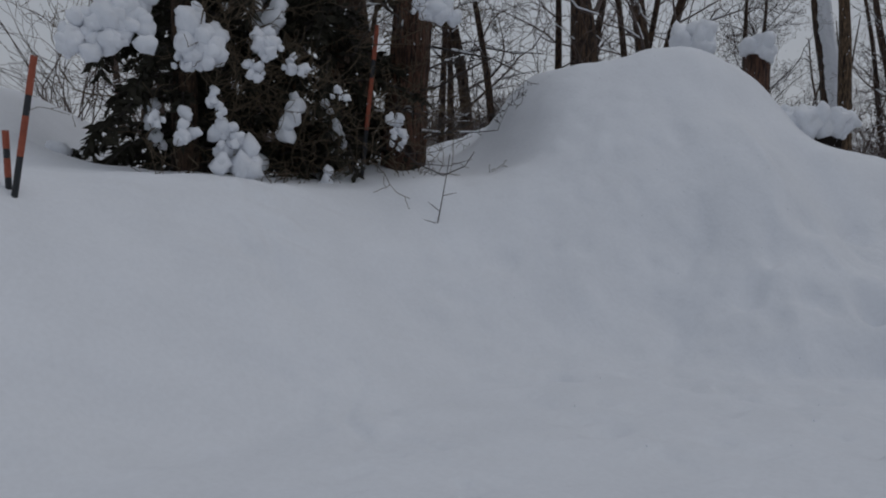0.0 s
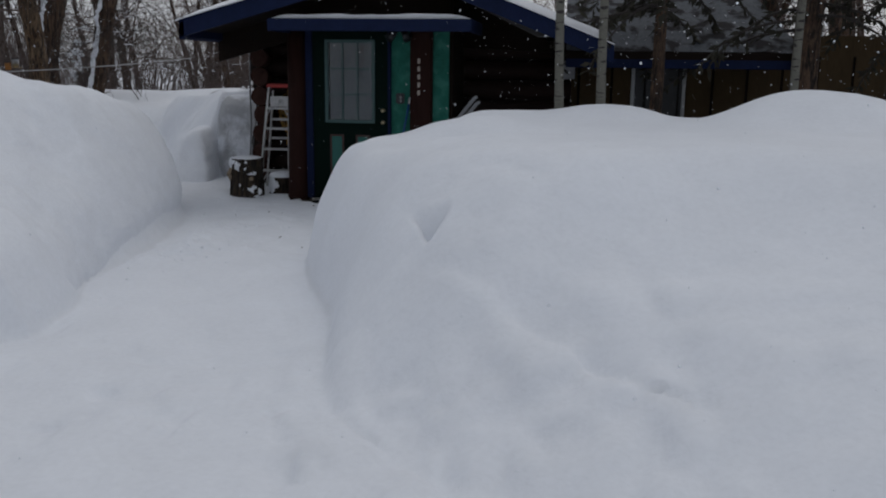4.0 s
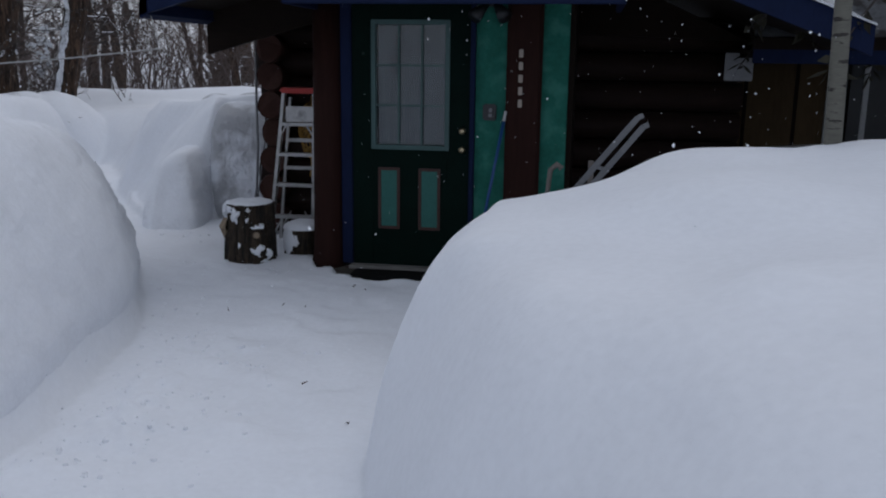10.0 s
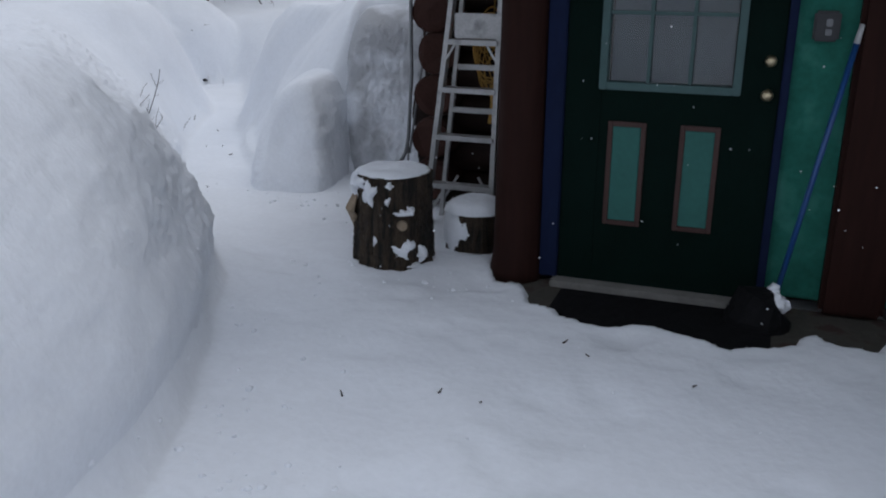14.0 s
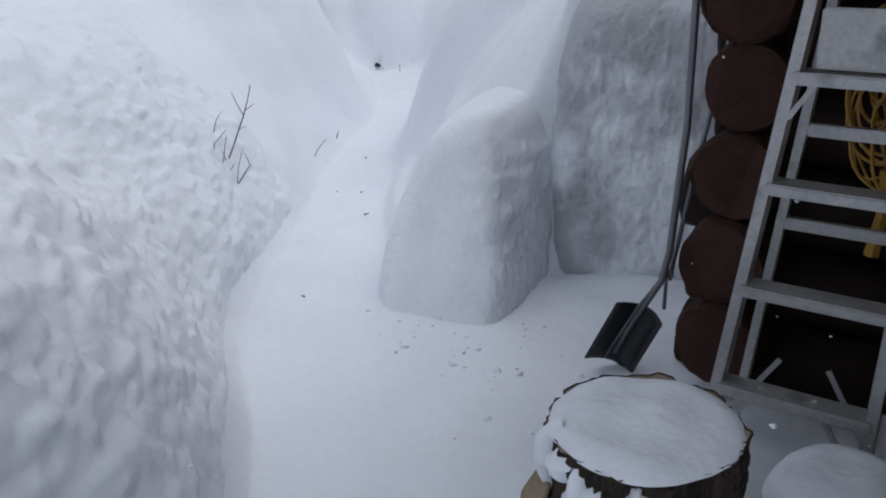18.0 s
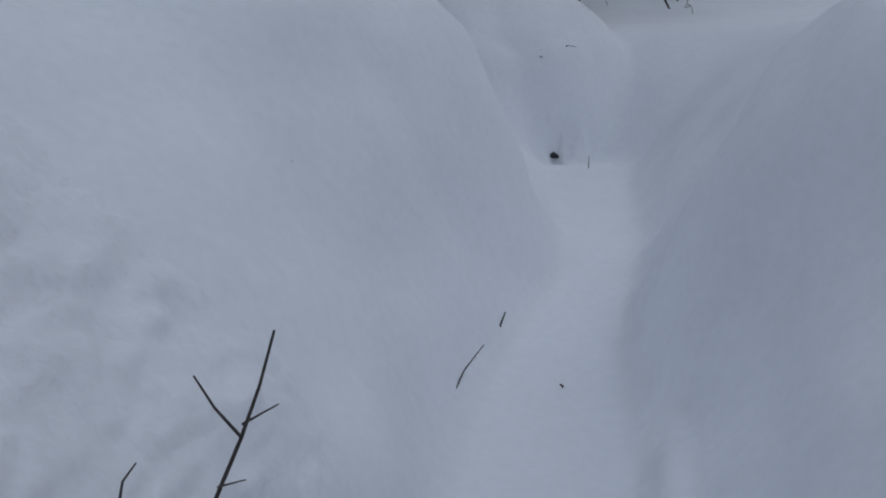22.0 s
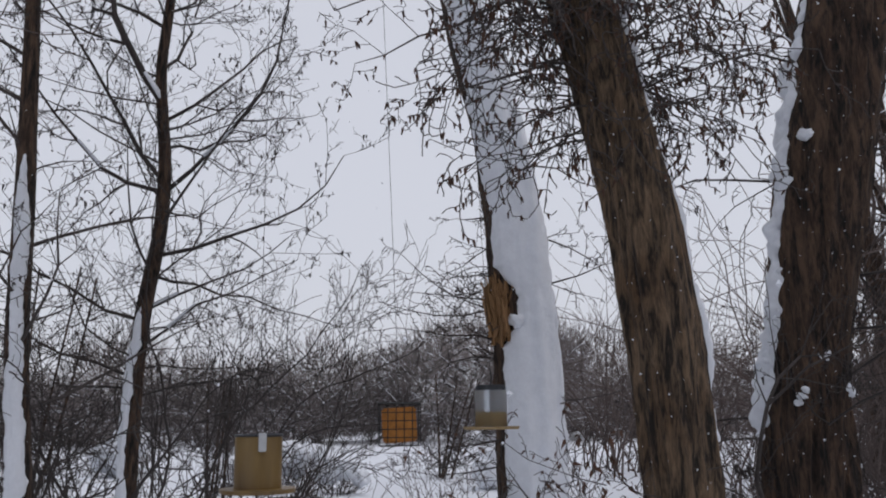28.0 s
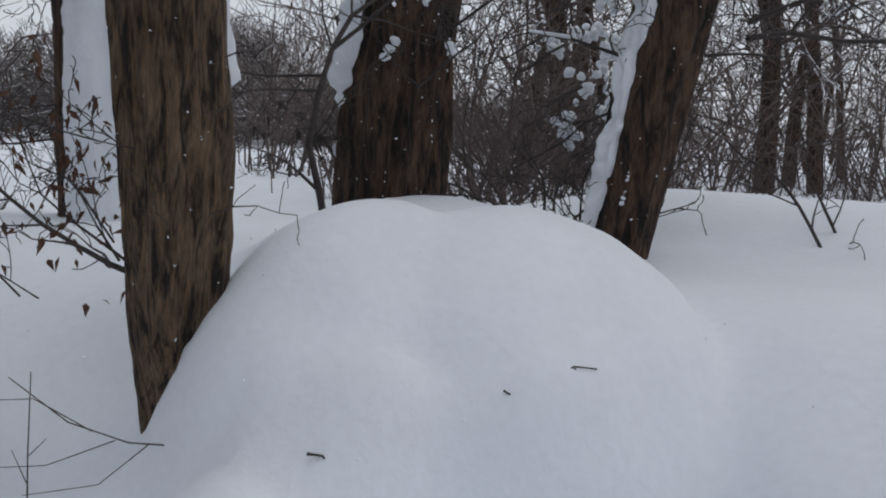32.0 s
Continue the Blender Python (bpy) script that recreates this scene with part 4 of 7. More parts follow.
def bark_trunk(name, points, radii, mat, sides=30, rings=80, furrow=0.09, seed=0):
    """A trunk with vertical furrows along a line of points."""
    pts, rr = np.array(points, float), np.array(radii, float)
    cum = np.r_[0, np.cumsum(np.linalg.norm(np.diff(pts, axis=0), axis=1))]
    t = np.linspace(0, cum[-1], rings)
    c = np.stack([np.interp(t, cum, pts[:, k]) for k in range(3)], -1)
    for _ in range(6):
        c[1:-1] = (c[:-2] + 2 * c[1:-1] + c[2:]) / 4
    r = np.interp(t, cum, rr)
    q = np.arange(sides) * 2 * np.pi / sides
    fur = wave_noise((q[None, :] * 3.2 + 0 * t[:, None]), t[:, None] * 0.55 + 0 * q[None, :], 1.6, 60 + seed, 4)
    lump = wave_noise(np.cos(q)[None, :] * 0.8 + t[:, None] * 0.5, np.sin(q)[None, :] * 0.8 + t[:, None] * 0.3, 1.0, 80 + seed, 2)
    chip = np.random.RandomState(900 + seed).normal(0, 1, (rings, sides)) * (sides > 40)
    chip = (chip + np.roll(chip, 1, 0)) * 0.5
    rad = r[:, None] * (1 + furrow * fur * 2 + 0.10 * lump + 0.018 * chip)
    verts = np.stack([c[:, 0:1] + rad * np.cos(q), c[:, 1:2] + rad * np.sin(q), c[:, 2:3] + 0 * rad], -1).reshape(-1, 3)
    i, k = np.meshgrid(np.arange(rings - 1), np.arange(sides), indexing="ij")
    quads = np.stack([i * sides + k, i * sides + (k + 1) % sides, (i + 1) * sides + (k + 1) % sides, (i + 1) * sides + k], -1).reshape(-1, 4)
    return quad_mesh(name, verts, quads, mat, True), c, rad, q


def plaster(name, c, rad, q, facing, half, mat, thick=0.035, i0=0, i1=None, seed=0, ragged=0.35, notch=None):
    """Wind-packed snow stuck to one side of a trunk, ragged at its edges, lumpy, with gaps."""
    i1 = i1 or len(c) - 1
    cols, fine = 30, 3
    verts = []
    steps = (i1 - i0) * fine
    for m in range(steps + 1):
        f_ = i0 + m / fine
        i, w_ = int(min(f_, len(c) - 2)), 0.0
        w_ = f_ - i
        cc = c[i] * (1 - w_) + c[i + 1] * w_
        rr = rad[i] * (1 - w_) + rad[i + 1] * w_
        z = cc[2]
        ends = min(1.0, m / (6 * fine) + 0.02, (steps - m) / (6 * fine) + 0.02)
        side = []
        for s_ in (0, 1):
            k = seed + 17 * s_
            side.append(half * ends * (1 + ragged * (2.4 * noise.noise((z * 2.1, k, 0.7)) + 1.2 * noise.noise((z * 7, k, 3.1)) + 0.5 * noise.noise((z * 22, k, 5.1)))))
        a0, a1 = facing - max(0.0, side[0]), facing + max(0.0, side[1])
        if notch and notch[0] < z < notch[1]:
            bulge = math.sin(math.pi * (z - notch[0]) / (notch[1] - notch[0])) ** 0.5
            a0 = a0 + notch[2] * bulge * (1 + 0.25 * noise.noise((z * 14, seed, 2)))
        wide = min(1.0, (a1 - a0) / max(0.3, half))
        for k in range(cols + 1):
            u = 2 * k / cols - 1
            a = a0 + (a1 - a0) * (u + 1) / 2
            r = np.interp((a % (2 * math.pi)), np.r_[q, 2 * math.pi], np.r_[rr, rr[0]])
            e = max(0.0, 1 - abs(u) ** 3)
            lump = 0.75 + ragged * (0.9 * noise.noise((a * 3, z * 6, seed)) + 0.7 * noise.noise((a * 6, z * 15, seed + 3)))
            lift = -0.016 + (0.016 + thick * max(0.1, lump)) * e * wide
            verts.append((cc[0] + (r + lift) * math.cos(a), cc[1] + (r + lift) * math.sin(a), z))
    w, n = cols + 1, steps
    i, k = np.meshgrid(np.arange(n), np.arange(cols), indexing="ij")
    quads = np.stack([i * w + k, i * w + k + 1, (i + 1) * w + k + 1, (i + 1) * w + k], -1).reshape(-1, 4)
    return quad_mesh(name, np.array(verts), quads, mat, True)


def flecks(parent, c, rad, q, count, seed, z0, z1):
    """Small flecks of blown snow caught on bark."""
    rng = np.random.RandomState(seed)
    rows = []
    for _ in range(count):
        i, k = np.argmin(abs(c[:, 2] - rng.uniform(z0, z1))), rng.randint(len(q))
        p = c[i] + rad[i, k] * np.array([math.cos(q[k]), math.sin(q[k]), 0]) + [0, 0, rng.normal(0, 0.01)]
        s = rng.uniform(0.0015, 0.0038) * (2.2 if rng.rand() < 0.08 else 1)
        rows.append((*(p - [0, 0, s * 0.6]), *(p + rng.normal(0, 0.8 * s, 3) + [0, 0, s * 0.4]), s, 0.5 * s))
    place("snow_flecks", segs_mesh("snow_flecks", rows, SNOWCAP, 4), parent)["kind"] = "stuff"


def clump_mesh(name, spots, mat, seed=0, level=3):
    """Lumps of snow: x, y, z, radius each, flattened and uneven."""
    bm = bmesh.new()
    for n, (x, y, z, r) in enumerate(spots):
        made = bmesh.ops.create_icosphere(bm, subdivisions=level, radius=1, matrix=Matrix.LocRotScale((x, y, z), Euler((0.3 * n, 0.2 * n, n)), (r, r * 0.85, r * 0.8)))["verts"]
        for v in made:
            k = 1 + 0.5 * noise.noise(v.co * (1.5 / r) + Vector((seed, n, 0))) + 0.3 * noise.noise(v.co * (3.6 / r) + Vector((n, seed, 5)))
            v.co = Vector((x, y, z)) + (v.co - Vector((x, y, z))) * k
    me = bpy.data.meshes.new(name)
    bm.to_mesh(me)
    bm.free()
    me.materials.append(mat)
    me.shade_smooth()
    return me


def tree_thing(name, label, at, rz=0.0, group="", category="tree"):
    return thing(name, label, category, at, rz, group)


def bare_tree(name, label, h, r, seed, kids=7, spread=0.9, twig=TWIG, bark=BARKDARK, lean=(0, 0), start=0.2, forks=1, at=(0, 0, 0), snow_share=1.0, group="", limbs=16, limb_len=0.33, thin=0.0024, coarse=1.0, level=1):
    rng = np.random.RandomState(seed)
    e = tree_thing(name, label, at, 0, group)
    crown, snow = [], []
    tm = []
    for f in range(forks):
        d = np.array([lean[0] + rng.normal(0, 0.03 + 0.1 * (forks > 1)), lean[1] + rng.normal(0, 0.03 + 0.1 * (forks > 1)), 1.0])
        p = np.array([rng.normal(0, 0.08 * (forks > 1)), rng.normal(0, 0.08 * (forks > 1)), -0.3])
        n = int(h / 0.4)
        pts, rad = [p], [r * 1.25]
        for i in range(n):
            d = d + rng.normal(0, 0.035, 3) * [1, 1, 0]
            p = p + d / np.linalg.norm(d) * h / n
            pts.append(p)
            rad.append(max(0.01, r * (1 - 0.8 * (i + 1) / n)))
        me, c, rd, q = bark_trunk("trunk", pts, rad, bark, 12, max(16, 2 * n), 0.07, seed + f)
        place("trunk", me, e)
        for j in range(limbs):
            fz = start + (1 - start) * (j + rng.rand()) / limbs
            k = min(len(pts) - 1, int(fz * n))
            az = rng.rand() * 6.28
            limb(rng, pts[k], (math.cos(az), math.sin(az), rng.uniform(0.25, 0.8)), h * limb_len * (1.15 - 0.7 * fz) * rng.uniform(0.6, 1.1), max(0.006, rad[k] * 0.30), level, crown, snow, 0.0, kids, spread, thin, 0.10, coarse)
    place("crown", segs_mesh("crown", crown, twig, 4 if h < 7 else 3), e)
    if snow and snow_share:
        keep = [s for s in snow if rng.rand() < snow_share]
        if keep:
            place("branch_snow", segs_mesh("branch_snow", keep, SNOWCAP, 5), e)
    return e


def shrub(name, label, h, stems, seed, twig=TWIGRED, at=(0, 0, 0), spread=0.35, kids=6, group="", snow_share=0.4, thin=0.0022, coarse=1.0, level=2):
    rng = np.random.RandomState(seed)
    e = thing(name, label, "shrub", at, 0, group)
    out, snow = [], []
    for _ in range(stems):
        az = rng.rand() * 6.28
        rr = rng.rand() * 0.25 * h * 0.4
        limb(rng, (rr * math.cos(az), rr * math.sin(az), -0.15), (spread * math.cos(az), spread * math.sin(az), 1), h * rng.uniform(0.6, 1.05), 0.004 + 0.0025 * h, level, out, snow, 0.0, kids, 0.7, thin, 0.10, coarse)
    place("stem", segs_mesh("stem", out, twig, 3), e)
    keep = [s for s in snow if rng.rand() < snow_share]
    if keep:
        place("branch_snow", segs_mesh("branch_snow", keep, SNOWCAP, 5), e)
    return e


# --- the four big trunks by the feeders
t1 = tree_thing("cottonwood", "leaning cottonwood trunk with furrowed grey-brown bark beside snow", (0, 0, 0))
line1 = [(-6.30, 4.22, 0.0), (-6.27, 4.215, 0.35), (-6.21, 4.19, 0.7), (-6.18, 4.175, 1.2), (-6.18, 4.135, 1.75), (-6.2, 4.075, 2.3), (-6.26, 3.96, 2.95), (-6.33, 3.82, 3.6), (-6.4, 3.64, 4.6), (-6.5, 3.44, 6.0), (-6.6, 3.24, 8.0)]
me, c, rad, q = bark_trunk("trunk", line1, [0.07, 0.10, 0.135, 0.152, 0.15, 0.148, 0.145, 0.14, 0.125, 0.11, 0.07], BARK, 60, 240, 0.10, 1)
place("trunk", me, t1)
place("trunk_snow", plaster("trunk_snow", c, rad, q, math.atan2(0.97, 0.12), 0.30, SNOWCAP, 0.045, 38, 120, 2, 0.55), t1, "thin strip of snow stuck to the bark")
flecks(t1, c, rad, q, 260, 51, 0.6, 4.0)
rng = np.random.RandomState(11)
crown, snow = [], []
for z, az, ln in [(3.0, -2.2, 0.9), (3.25, -1.5, 1.2), (3.3, -2.0, 1.3), (3.5, -1.6, 1.3), (3.35, 0.9, 1.3), (3.3, 1.6, 1.4), (3.5, 0.2, 1.1), (3.9, -2.6, 1.6), (4.2, -1.2, 2.0), (4.4, 1.2, 1.6), (3.4, -0.6, 1.0), (4.1, 2.3, 1.6), (4.8, -1.6, 2.2), (5.4, 0.5, 1.9), (2.9, 1.9, 0.9)]:
    k = np.argmin(abs(c[:, 2] - z))
    limb(rng, c[k], (math.cos(az), math.sin(az), 0.5), ln, 0.013, 1, crown, snow, 0.11, 13, 0.9, 0.002, 0.14)
for j in range(72):  # tangle of drooping twigs higher up
    z, az = rng.uniform(2.6, 3.4), rng.uniform(-2.9, 2.4)
    k = np.argmin(abs(c[:, 2] - z))
    limb(rng, c[k], (math.cos(az), math.sin(az), 0.5), rng.uniform(0.5, 0.95), 0.007, 2, crown, snow, 0.15, 13, 0.9, 0.0026, 0.17)
for z in (0.95, 1.05, 1.2, 1.3, 1.45):  # short shoots on the bark
    k = np.argmin(abs(c[:, 2] - z))
    az = rng.uniform(-1.2, 0.9)
    limb(rng, c[k] + rad[k, 0] * np.array([math.cos(az), math.sin(az), 0]) * 0.95, (math.cos(az) * 0.5, math.sin(az) + 0.3, 0.3), 0.28, 0.003, 3, crown, [], 0.0, 8, 0.9, 0.0014, 0.16)
place("crown", segs_mesh("crown", crown, TWIG, 3), t1)
place("bud_spray", buds_mesh(rng, [s_ for s_ in crown if s_[2] > 2.2], 2600, 0.026, LEAF), t1)["kind"] = "stuff"
for n_, (z, az) in enumerate([(3.35, 0.2), (3.45, -0.5), (3.2, 0.9)]):
    k = np.argmin(abs(c[:, 2] - z))
    rk = random.Random(40 + n_)
    p = c[k] + 0.16 * np.array([math.cos(az), math.sin(az), 0])
    place("ledge_snow", clump_mesh("ledge_snow", [(p[0] + rk.gauss(0, 0.02), p[1] + rk.gauss(0, 0.03), z + rk.gauss(0, 0.02), rk.uniform(0.025, 0.045)) for _ in range(4)], SNOWCAP, 40 + n_), t1)
hang = []
limb(rng, (-6.42, 3.6, 4.7), (0.45, -1.0, 0.12), 2.3, 0.05, 4, hang, [], 0.02)
hang.append((-6.42, 3.6, 4.7, -5.85, 2.45, 4.95, 0.045, 0.03))
place("feeder_limb", segs_mesh("feeder_limb", hang, BARKDARK, 8), t1)

t2 = tree_thing("cottonwood", "dark cottonwood trunk plastered with snow on one side", (0, 0, 0))
line2 = [(-6.86, 5.25, 0.3), (-6.84, 5.28, 0.9), (-6.8, 5.31, 1.4), (-6.74, 5.34, 1.9), (-6.67, 5.39, 2.4), (-6.58, 5.46, 3.0), (-6.45, 5.6, 3.9), (-6.3, 5.8, 5.2), (-6.1, 6.0, 7.5)]
me, c, rad, q = bark_trunk("trunk", line2, [0.205, 0.195, 0.20, 0.21, 0.225, 0.235, 0.22, 0.18, 0.1], BARKDARK, 56, 200, 0.12, 2)
place("trunk", me, t2)
place("trunk_snow", plaster("trunk_snow", c, rad, q, math.atan2(-0.97, -0.25), 0.20, SNOWCAP, 0.05, 12, 150, 4, 1.0), t2, "lumpy snow stuck to the windward side")
for n_ in range(3):
    rk = random.Random(60 + n_)
    z = (1.78, 2.2, 2.9)[n_]
    k = np.argmin(abs(c[:, 2] - z))
    a = math.atan2(-0.97, -0.25) + rk.uniform(-0.15, 0.55)
    p = c[k] + rad[k, 0] * np.array([math.cos(a), math.sin(a), 0])
    place("snow_clod", clump_mesh("snow_clod", [(p[0] + rk.gauss(0, 0.02), p[1] + rk.gauss(0, 0.02), z + 0.02 * m - 0.03, rk.uniform(0.018, 0.04)) for m in range(rk.randint(1, 3))], SNOWCAP, 60 + n_), t2)
side_trunk, c2, rad2, q2 = bark_trunk("side_stem", [(-6.68, 5.36, 0.5), (-6.67, 5.40, 0.95), (-6.68, 5.45, 1.3), (-6.70, 5.47, 1.6), (-6.73, 5.46, 1.85)], [0.085, 0.08, 0.07, 0.05, 0.03], BARKDARK, 28, 50, 0.12, 5)
place("side_stem", side_trunk, t2)
flecks(t2, c, rad, q, 420, 52, 0.8, 4.0)
rng = np.random.RandomState(12)
crown, snow = [], []
for z, az, ln in [(1.5, -1.7, 0.7), (1.25, -1.4, 0.5), (1.6, 0.4, 1.2), (2.2, 0.8, 1.3), (3.0, 0.3, 1.6), (3.2, -1.3, 1.5), (3.6, 1.6, 1.6), (2.6, -1.9, 1.1), (1.4, 0.0, 0.9), (1.9, 0.9, 1.4), (2.8, 1.2, 1.4), (3.3, 0.0, 1.5)]:
    k = np.argmin(abs(c[:, 2] - z))
    limb(rng, c[k], (math.cos(az), math.sin(az), 0.25), ln, 0.010, 1, crown, snow, 0.05, 12, 0.9, 0.002, 0.14)
place("crown", segs_mesh("crown", crown, TWIG, 3), t2)
place("bud_spray", buds_mesh(rng, crown, 220, 0.03, TWIG), t2)["kind"] = "stuff"
vs = []
for k in range(25):
    u = k / 24
    base = Vector((-6.70 + 0.06 * u, 5.186 + 0.15 * u - 0.03 * math.sin(3 * u), 0.93 + 0.30 * u))
    w_ = 0.006 + 0.024 * math.sin(math.pi * min(1, u * 1.05)) * (1 + 0.5 * noise.noise((u * 6, 0, 1)))
    vs += [base + Vector((0.62 * w_ * math.cos(6.283 * j / 8), 0.78 * w_ * math.cos(6.283 * j / 8), w_ * math.sin(6.283 * j / 8) * 0.8)) for j in range(8)]
place("split_snow", make_mesh("split_snow", vs, [(8 * i + j, 8 * i + (j + 1) % 8, 8 * i + 8 + (j + 1) % 8, 8 * i + 8 + j) for i in range(24) for j in range(8)], SNOWCAP, True), t2, "snow lodged in a split of the bark")
place("ledge_snow", clump_mesh("ledge_snow", [(-6.59, 5.29, 1.79, 0.04)], SNOWCAP, 3), t2)
place("ledge_snow", clump_mesh("ledge_snow", [(-6.60, 5.42, 1.62, 0.045)], SNOWCAP, 6), t2)

for n_, spot in enumerate([(-6.62, 5.17, 1.60, 0.035, 0.06), (-6.67, 5.10, 1.98, 0.026, 0.06)]):
    x, y, z, w, h = spot
    place("fork_snow", clump_mesh("fork_snow", [(x + 0.3 * w * (m - 1), y + 0.4 * w * (m - 1), z + h * (0.5 * m - 0.6), 0.6 * w) for m in range(3)], SNOWCAP, 5 + n_), t2, "wedge of snow lodged in a fork")
sap = tree_thing("sapling", "thin dark forked sapling rising from the snow dome", (-6.45, 4.83, 0.95), category="sapling")
rng = np.random.RandomState(57)
stem_, crown = [(0, 0, -0.12), (0.0, -0.05, 0.12), (0.0, -0.095, 0.28), (0.02, -0.07, 0.46), (0.03, -0.03, 0.60), (0.02, 0.05, 0.72), (0.0, 0.20, 0.82)], []
part("trunk", tube(stem_, [0.014, 0.013, 0.0115, 0.010, 0.009, 0.008, 0.006], 8), TWIG, sap, smooth=True)
for k, (dx, dy, dz), ln, r_ in [(1, (0.1, -1.0, 0.25), 0.36, 0.007), (3, (-0.1, -1.0, 0.15), 0.34, 0.006), (4, (0.1, 1.0, 0.35), 0.75, 0.008), (4, (0, -0.5, 1.0), 0.45, 0.005), (5, (0.1, 1.0, -0.1), 0.5, 0.005), (5, (0, -0.2, 1.0), 0.5, 0.005), (6, (0, 0.6, 0.9), 0.6, 0.005), (2, (0.2, 0.8, 0.6), 0.35, 0.004), (6, (0.3, 1.0, 0.1), 0.5, 0.004)]:
    limb(rng, stem_[k], (dx, dy, dz), ln, r_, 2, crown, [], 0.0, 8, 0.8, 0.0016, 0.10)
place("crown", segs_mesh("crown", crown, TWIG, 4), sap)

t3 = tree_thing("cottonwood", "leaning dark trunk rising out of the snow dome", (0, 0, 0))
line3 = [(-6.42, 6.16, 0.3), (-6.36, 6.25, 0.85), (-6.3, 6.3, 1.4), (-6.22, 6.36, 1.9), (-6.13, 6.42, 2.5), (-6.0, 6.52, 3.2), (-5.8, 6.7, 4.5), (-5.5, 6.9, 7)]
me, c, rad, q = bark_trunk("trunk", line3, [0.13, 0.14, 0.155, 0.165, 0.17, 0.17, 0.14, 0.08], BARKDARK, 48, 150, 0.12, 3)
place("trunk", me, t3)
place("trunk_snow", plaster("trunk_snow", c, rad, q, math.atan2(-0.9, -0.3), 0.25, SNOWCAP, 0.05, 10, 75, 8, 0.95), t3)
flecks(t3, c, rad, q, 260, 53, 0.7, 3.5)
rng = np.random.RandomState(13)
crown, snow = [], []
for z, az, ln in [(1.9, 0.9, 1.2), (2.3, 1.2, 1.3), (2.2, 1.6, 1.5), (2.0, -2.6, 1.0), (1.6, -2.2, 0.8), (2.6, 0.4, 1.5), (2.8, 2.0, 1.5), (3.0, 0.8, 1.8), (2.4, -1.8, 1.2), (2.5, 1.4, 1.5), (1.7, 1.3, 0.9)]:
    k = np.argmin(abs(c[:, 2] - z))
    limb(rng, c[k], (math.cos(az), math.sin(az), 0.15), ln, 0.012, 1, crown, snow, 0.13, 12, 0.9, 0.0022, 0.15)
place("crown", segs_mesh("crown", crown, TWIG, 3), t3)
place("branch_snow", segs_mesh("branch_snow", snow, SNOWCAP, 5), t3)
rk = random.Random(73)
caught = []
for y, z, w, h in [(5.9, 1.68, 0.07, 0.05), (6.09, 1.53, 0.08, 0.045), (6.02, 1.37, 0.05, 0.075), (6.05, 1.30, 0.045, 0.05), (6.25, 1.62, 0.035, 0.11), (6.33, 1.70, 0.03, 0.09), (6.27, 1.45, 0.03, 0.07), (6.12, 1.74, 0.06, 0.04), (6.22, 1.9, 0.04, 0.06)]:
    for _ in range(9):
        caught.append((-6.9 + rk.gauss(0, 0.03), 3.275 + (y + rk.uniform(-w, w) - 3.275) * 1.15, 1.282 + (z + rk.uniform(-h, h) - 1.282) * 1.15, rk.uniform(0.016, 0.034)))
place("caught_snow", clump_mesh("caught_snow", caught, SNOWCAP, 3, 2), t3, "snow caught in the brush")["kind"] = "stuff"
for n_, spot in enumerate([(-6.28, 6.16, 1.05, 0.022, 0.045), (-6.26, 6.2, 0.97, 0.03, 0.022), (-6.27, 6.17, 1.14, 0.016, 0.03), (-6.24, 6.27, 0.94, 0.022, 0.016)]):
    x, y, z, w, h = spot
    place("bark_snow", clump_mesh("bark_snow", [(x, y + 0.3 * w * (m - 1), z + h * (0.5 * m - 0.6), 0.6 * w) for m in range(3)], SNOWCAP, 8 + n_), t3)
tangle = thing("tangled_brush", "dark tangled brush holding snow beside the leaning trunk", "brush", (-6.8, 6.45, 0.75))
rng = np.random.RandomState(58)
crown = []
for k in range(9):
    limb(rng, (rng.uniform(-0.15, 0.1), rng.uniform(-0.45, 0.12), -0.1), (rng.uniform(-0.1, 0.15), rng.uniform(-0.5, 0.35), 1), rng.uniform(0.7, 1.25), 0.011, 2, crown, [], 0.02, 11, 0.9, 0.0022, 0.16)
for k in range(10):
    limb(rng, (rng.uniform(-0.1, 0.1), rng.uniform(-0.2, 0.25), rng.uniform(0.5, 1.1)), (0.1, rng.uniform(-1, -0.2), -0.2), rng.uniform(0.4, 0.7), 0.008, 2, crown, [], 0.08, 11, 0.9, 0.002, 0.18)
place("stem", segs_mesh("stem", crown, TWIG, 4), tangle)
weeping = thing("weeping_brush", "dark drooping twigs hanging beside the leaning trunk", "brush", (-6.0, 6.9, 0.8))
crown = []
for k in range(5):
    az = rng.uniform(0.2, 2.2)
    limb(rng, (-0.1, -0.2, rng.uniform(0.9, 1.7)), (0.3 * math.cos(az), math.sin(az), 0.2), rng.uniform(0.7, 1.5), 0.014, 1, crown, [], 0.16, 12, 0.9, 0.0022, 0.14)
for k in range(2):
    limb(rng, (rng.uniform(-0.2, 0.2), rng.uniform(0, 0.9), -0.1), (0, rng.uniform(-0.2, 0.2), 1), rng.uniform(0.7, 1.3), 0.010, 2, crown, [], 0.0, 9, 0.8, 0.0022, 0.12)
place("stem", segs_mesh("stem", crown, TWIG, 4), weeping)

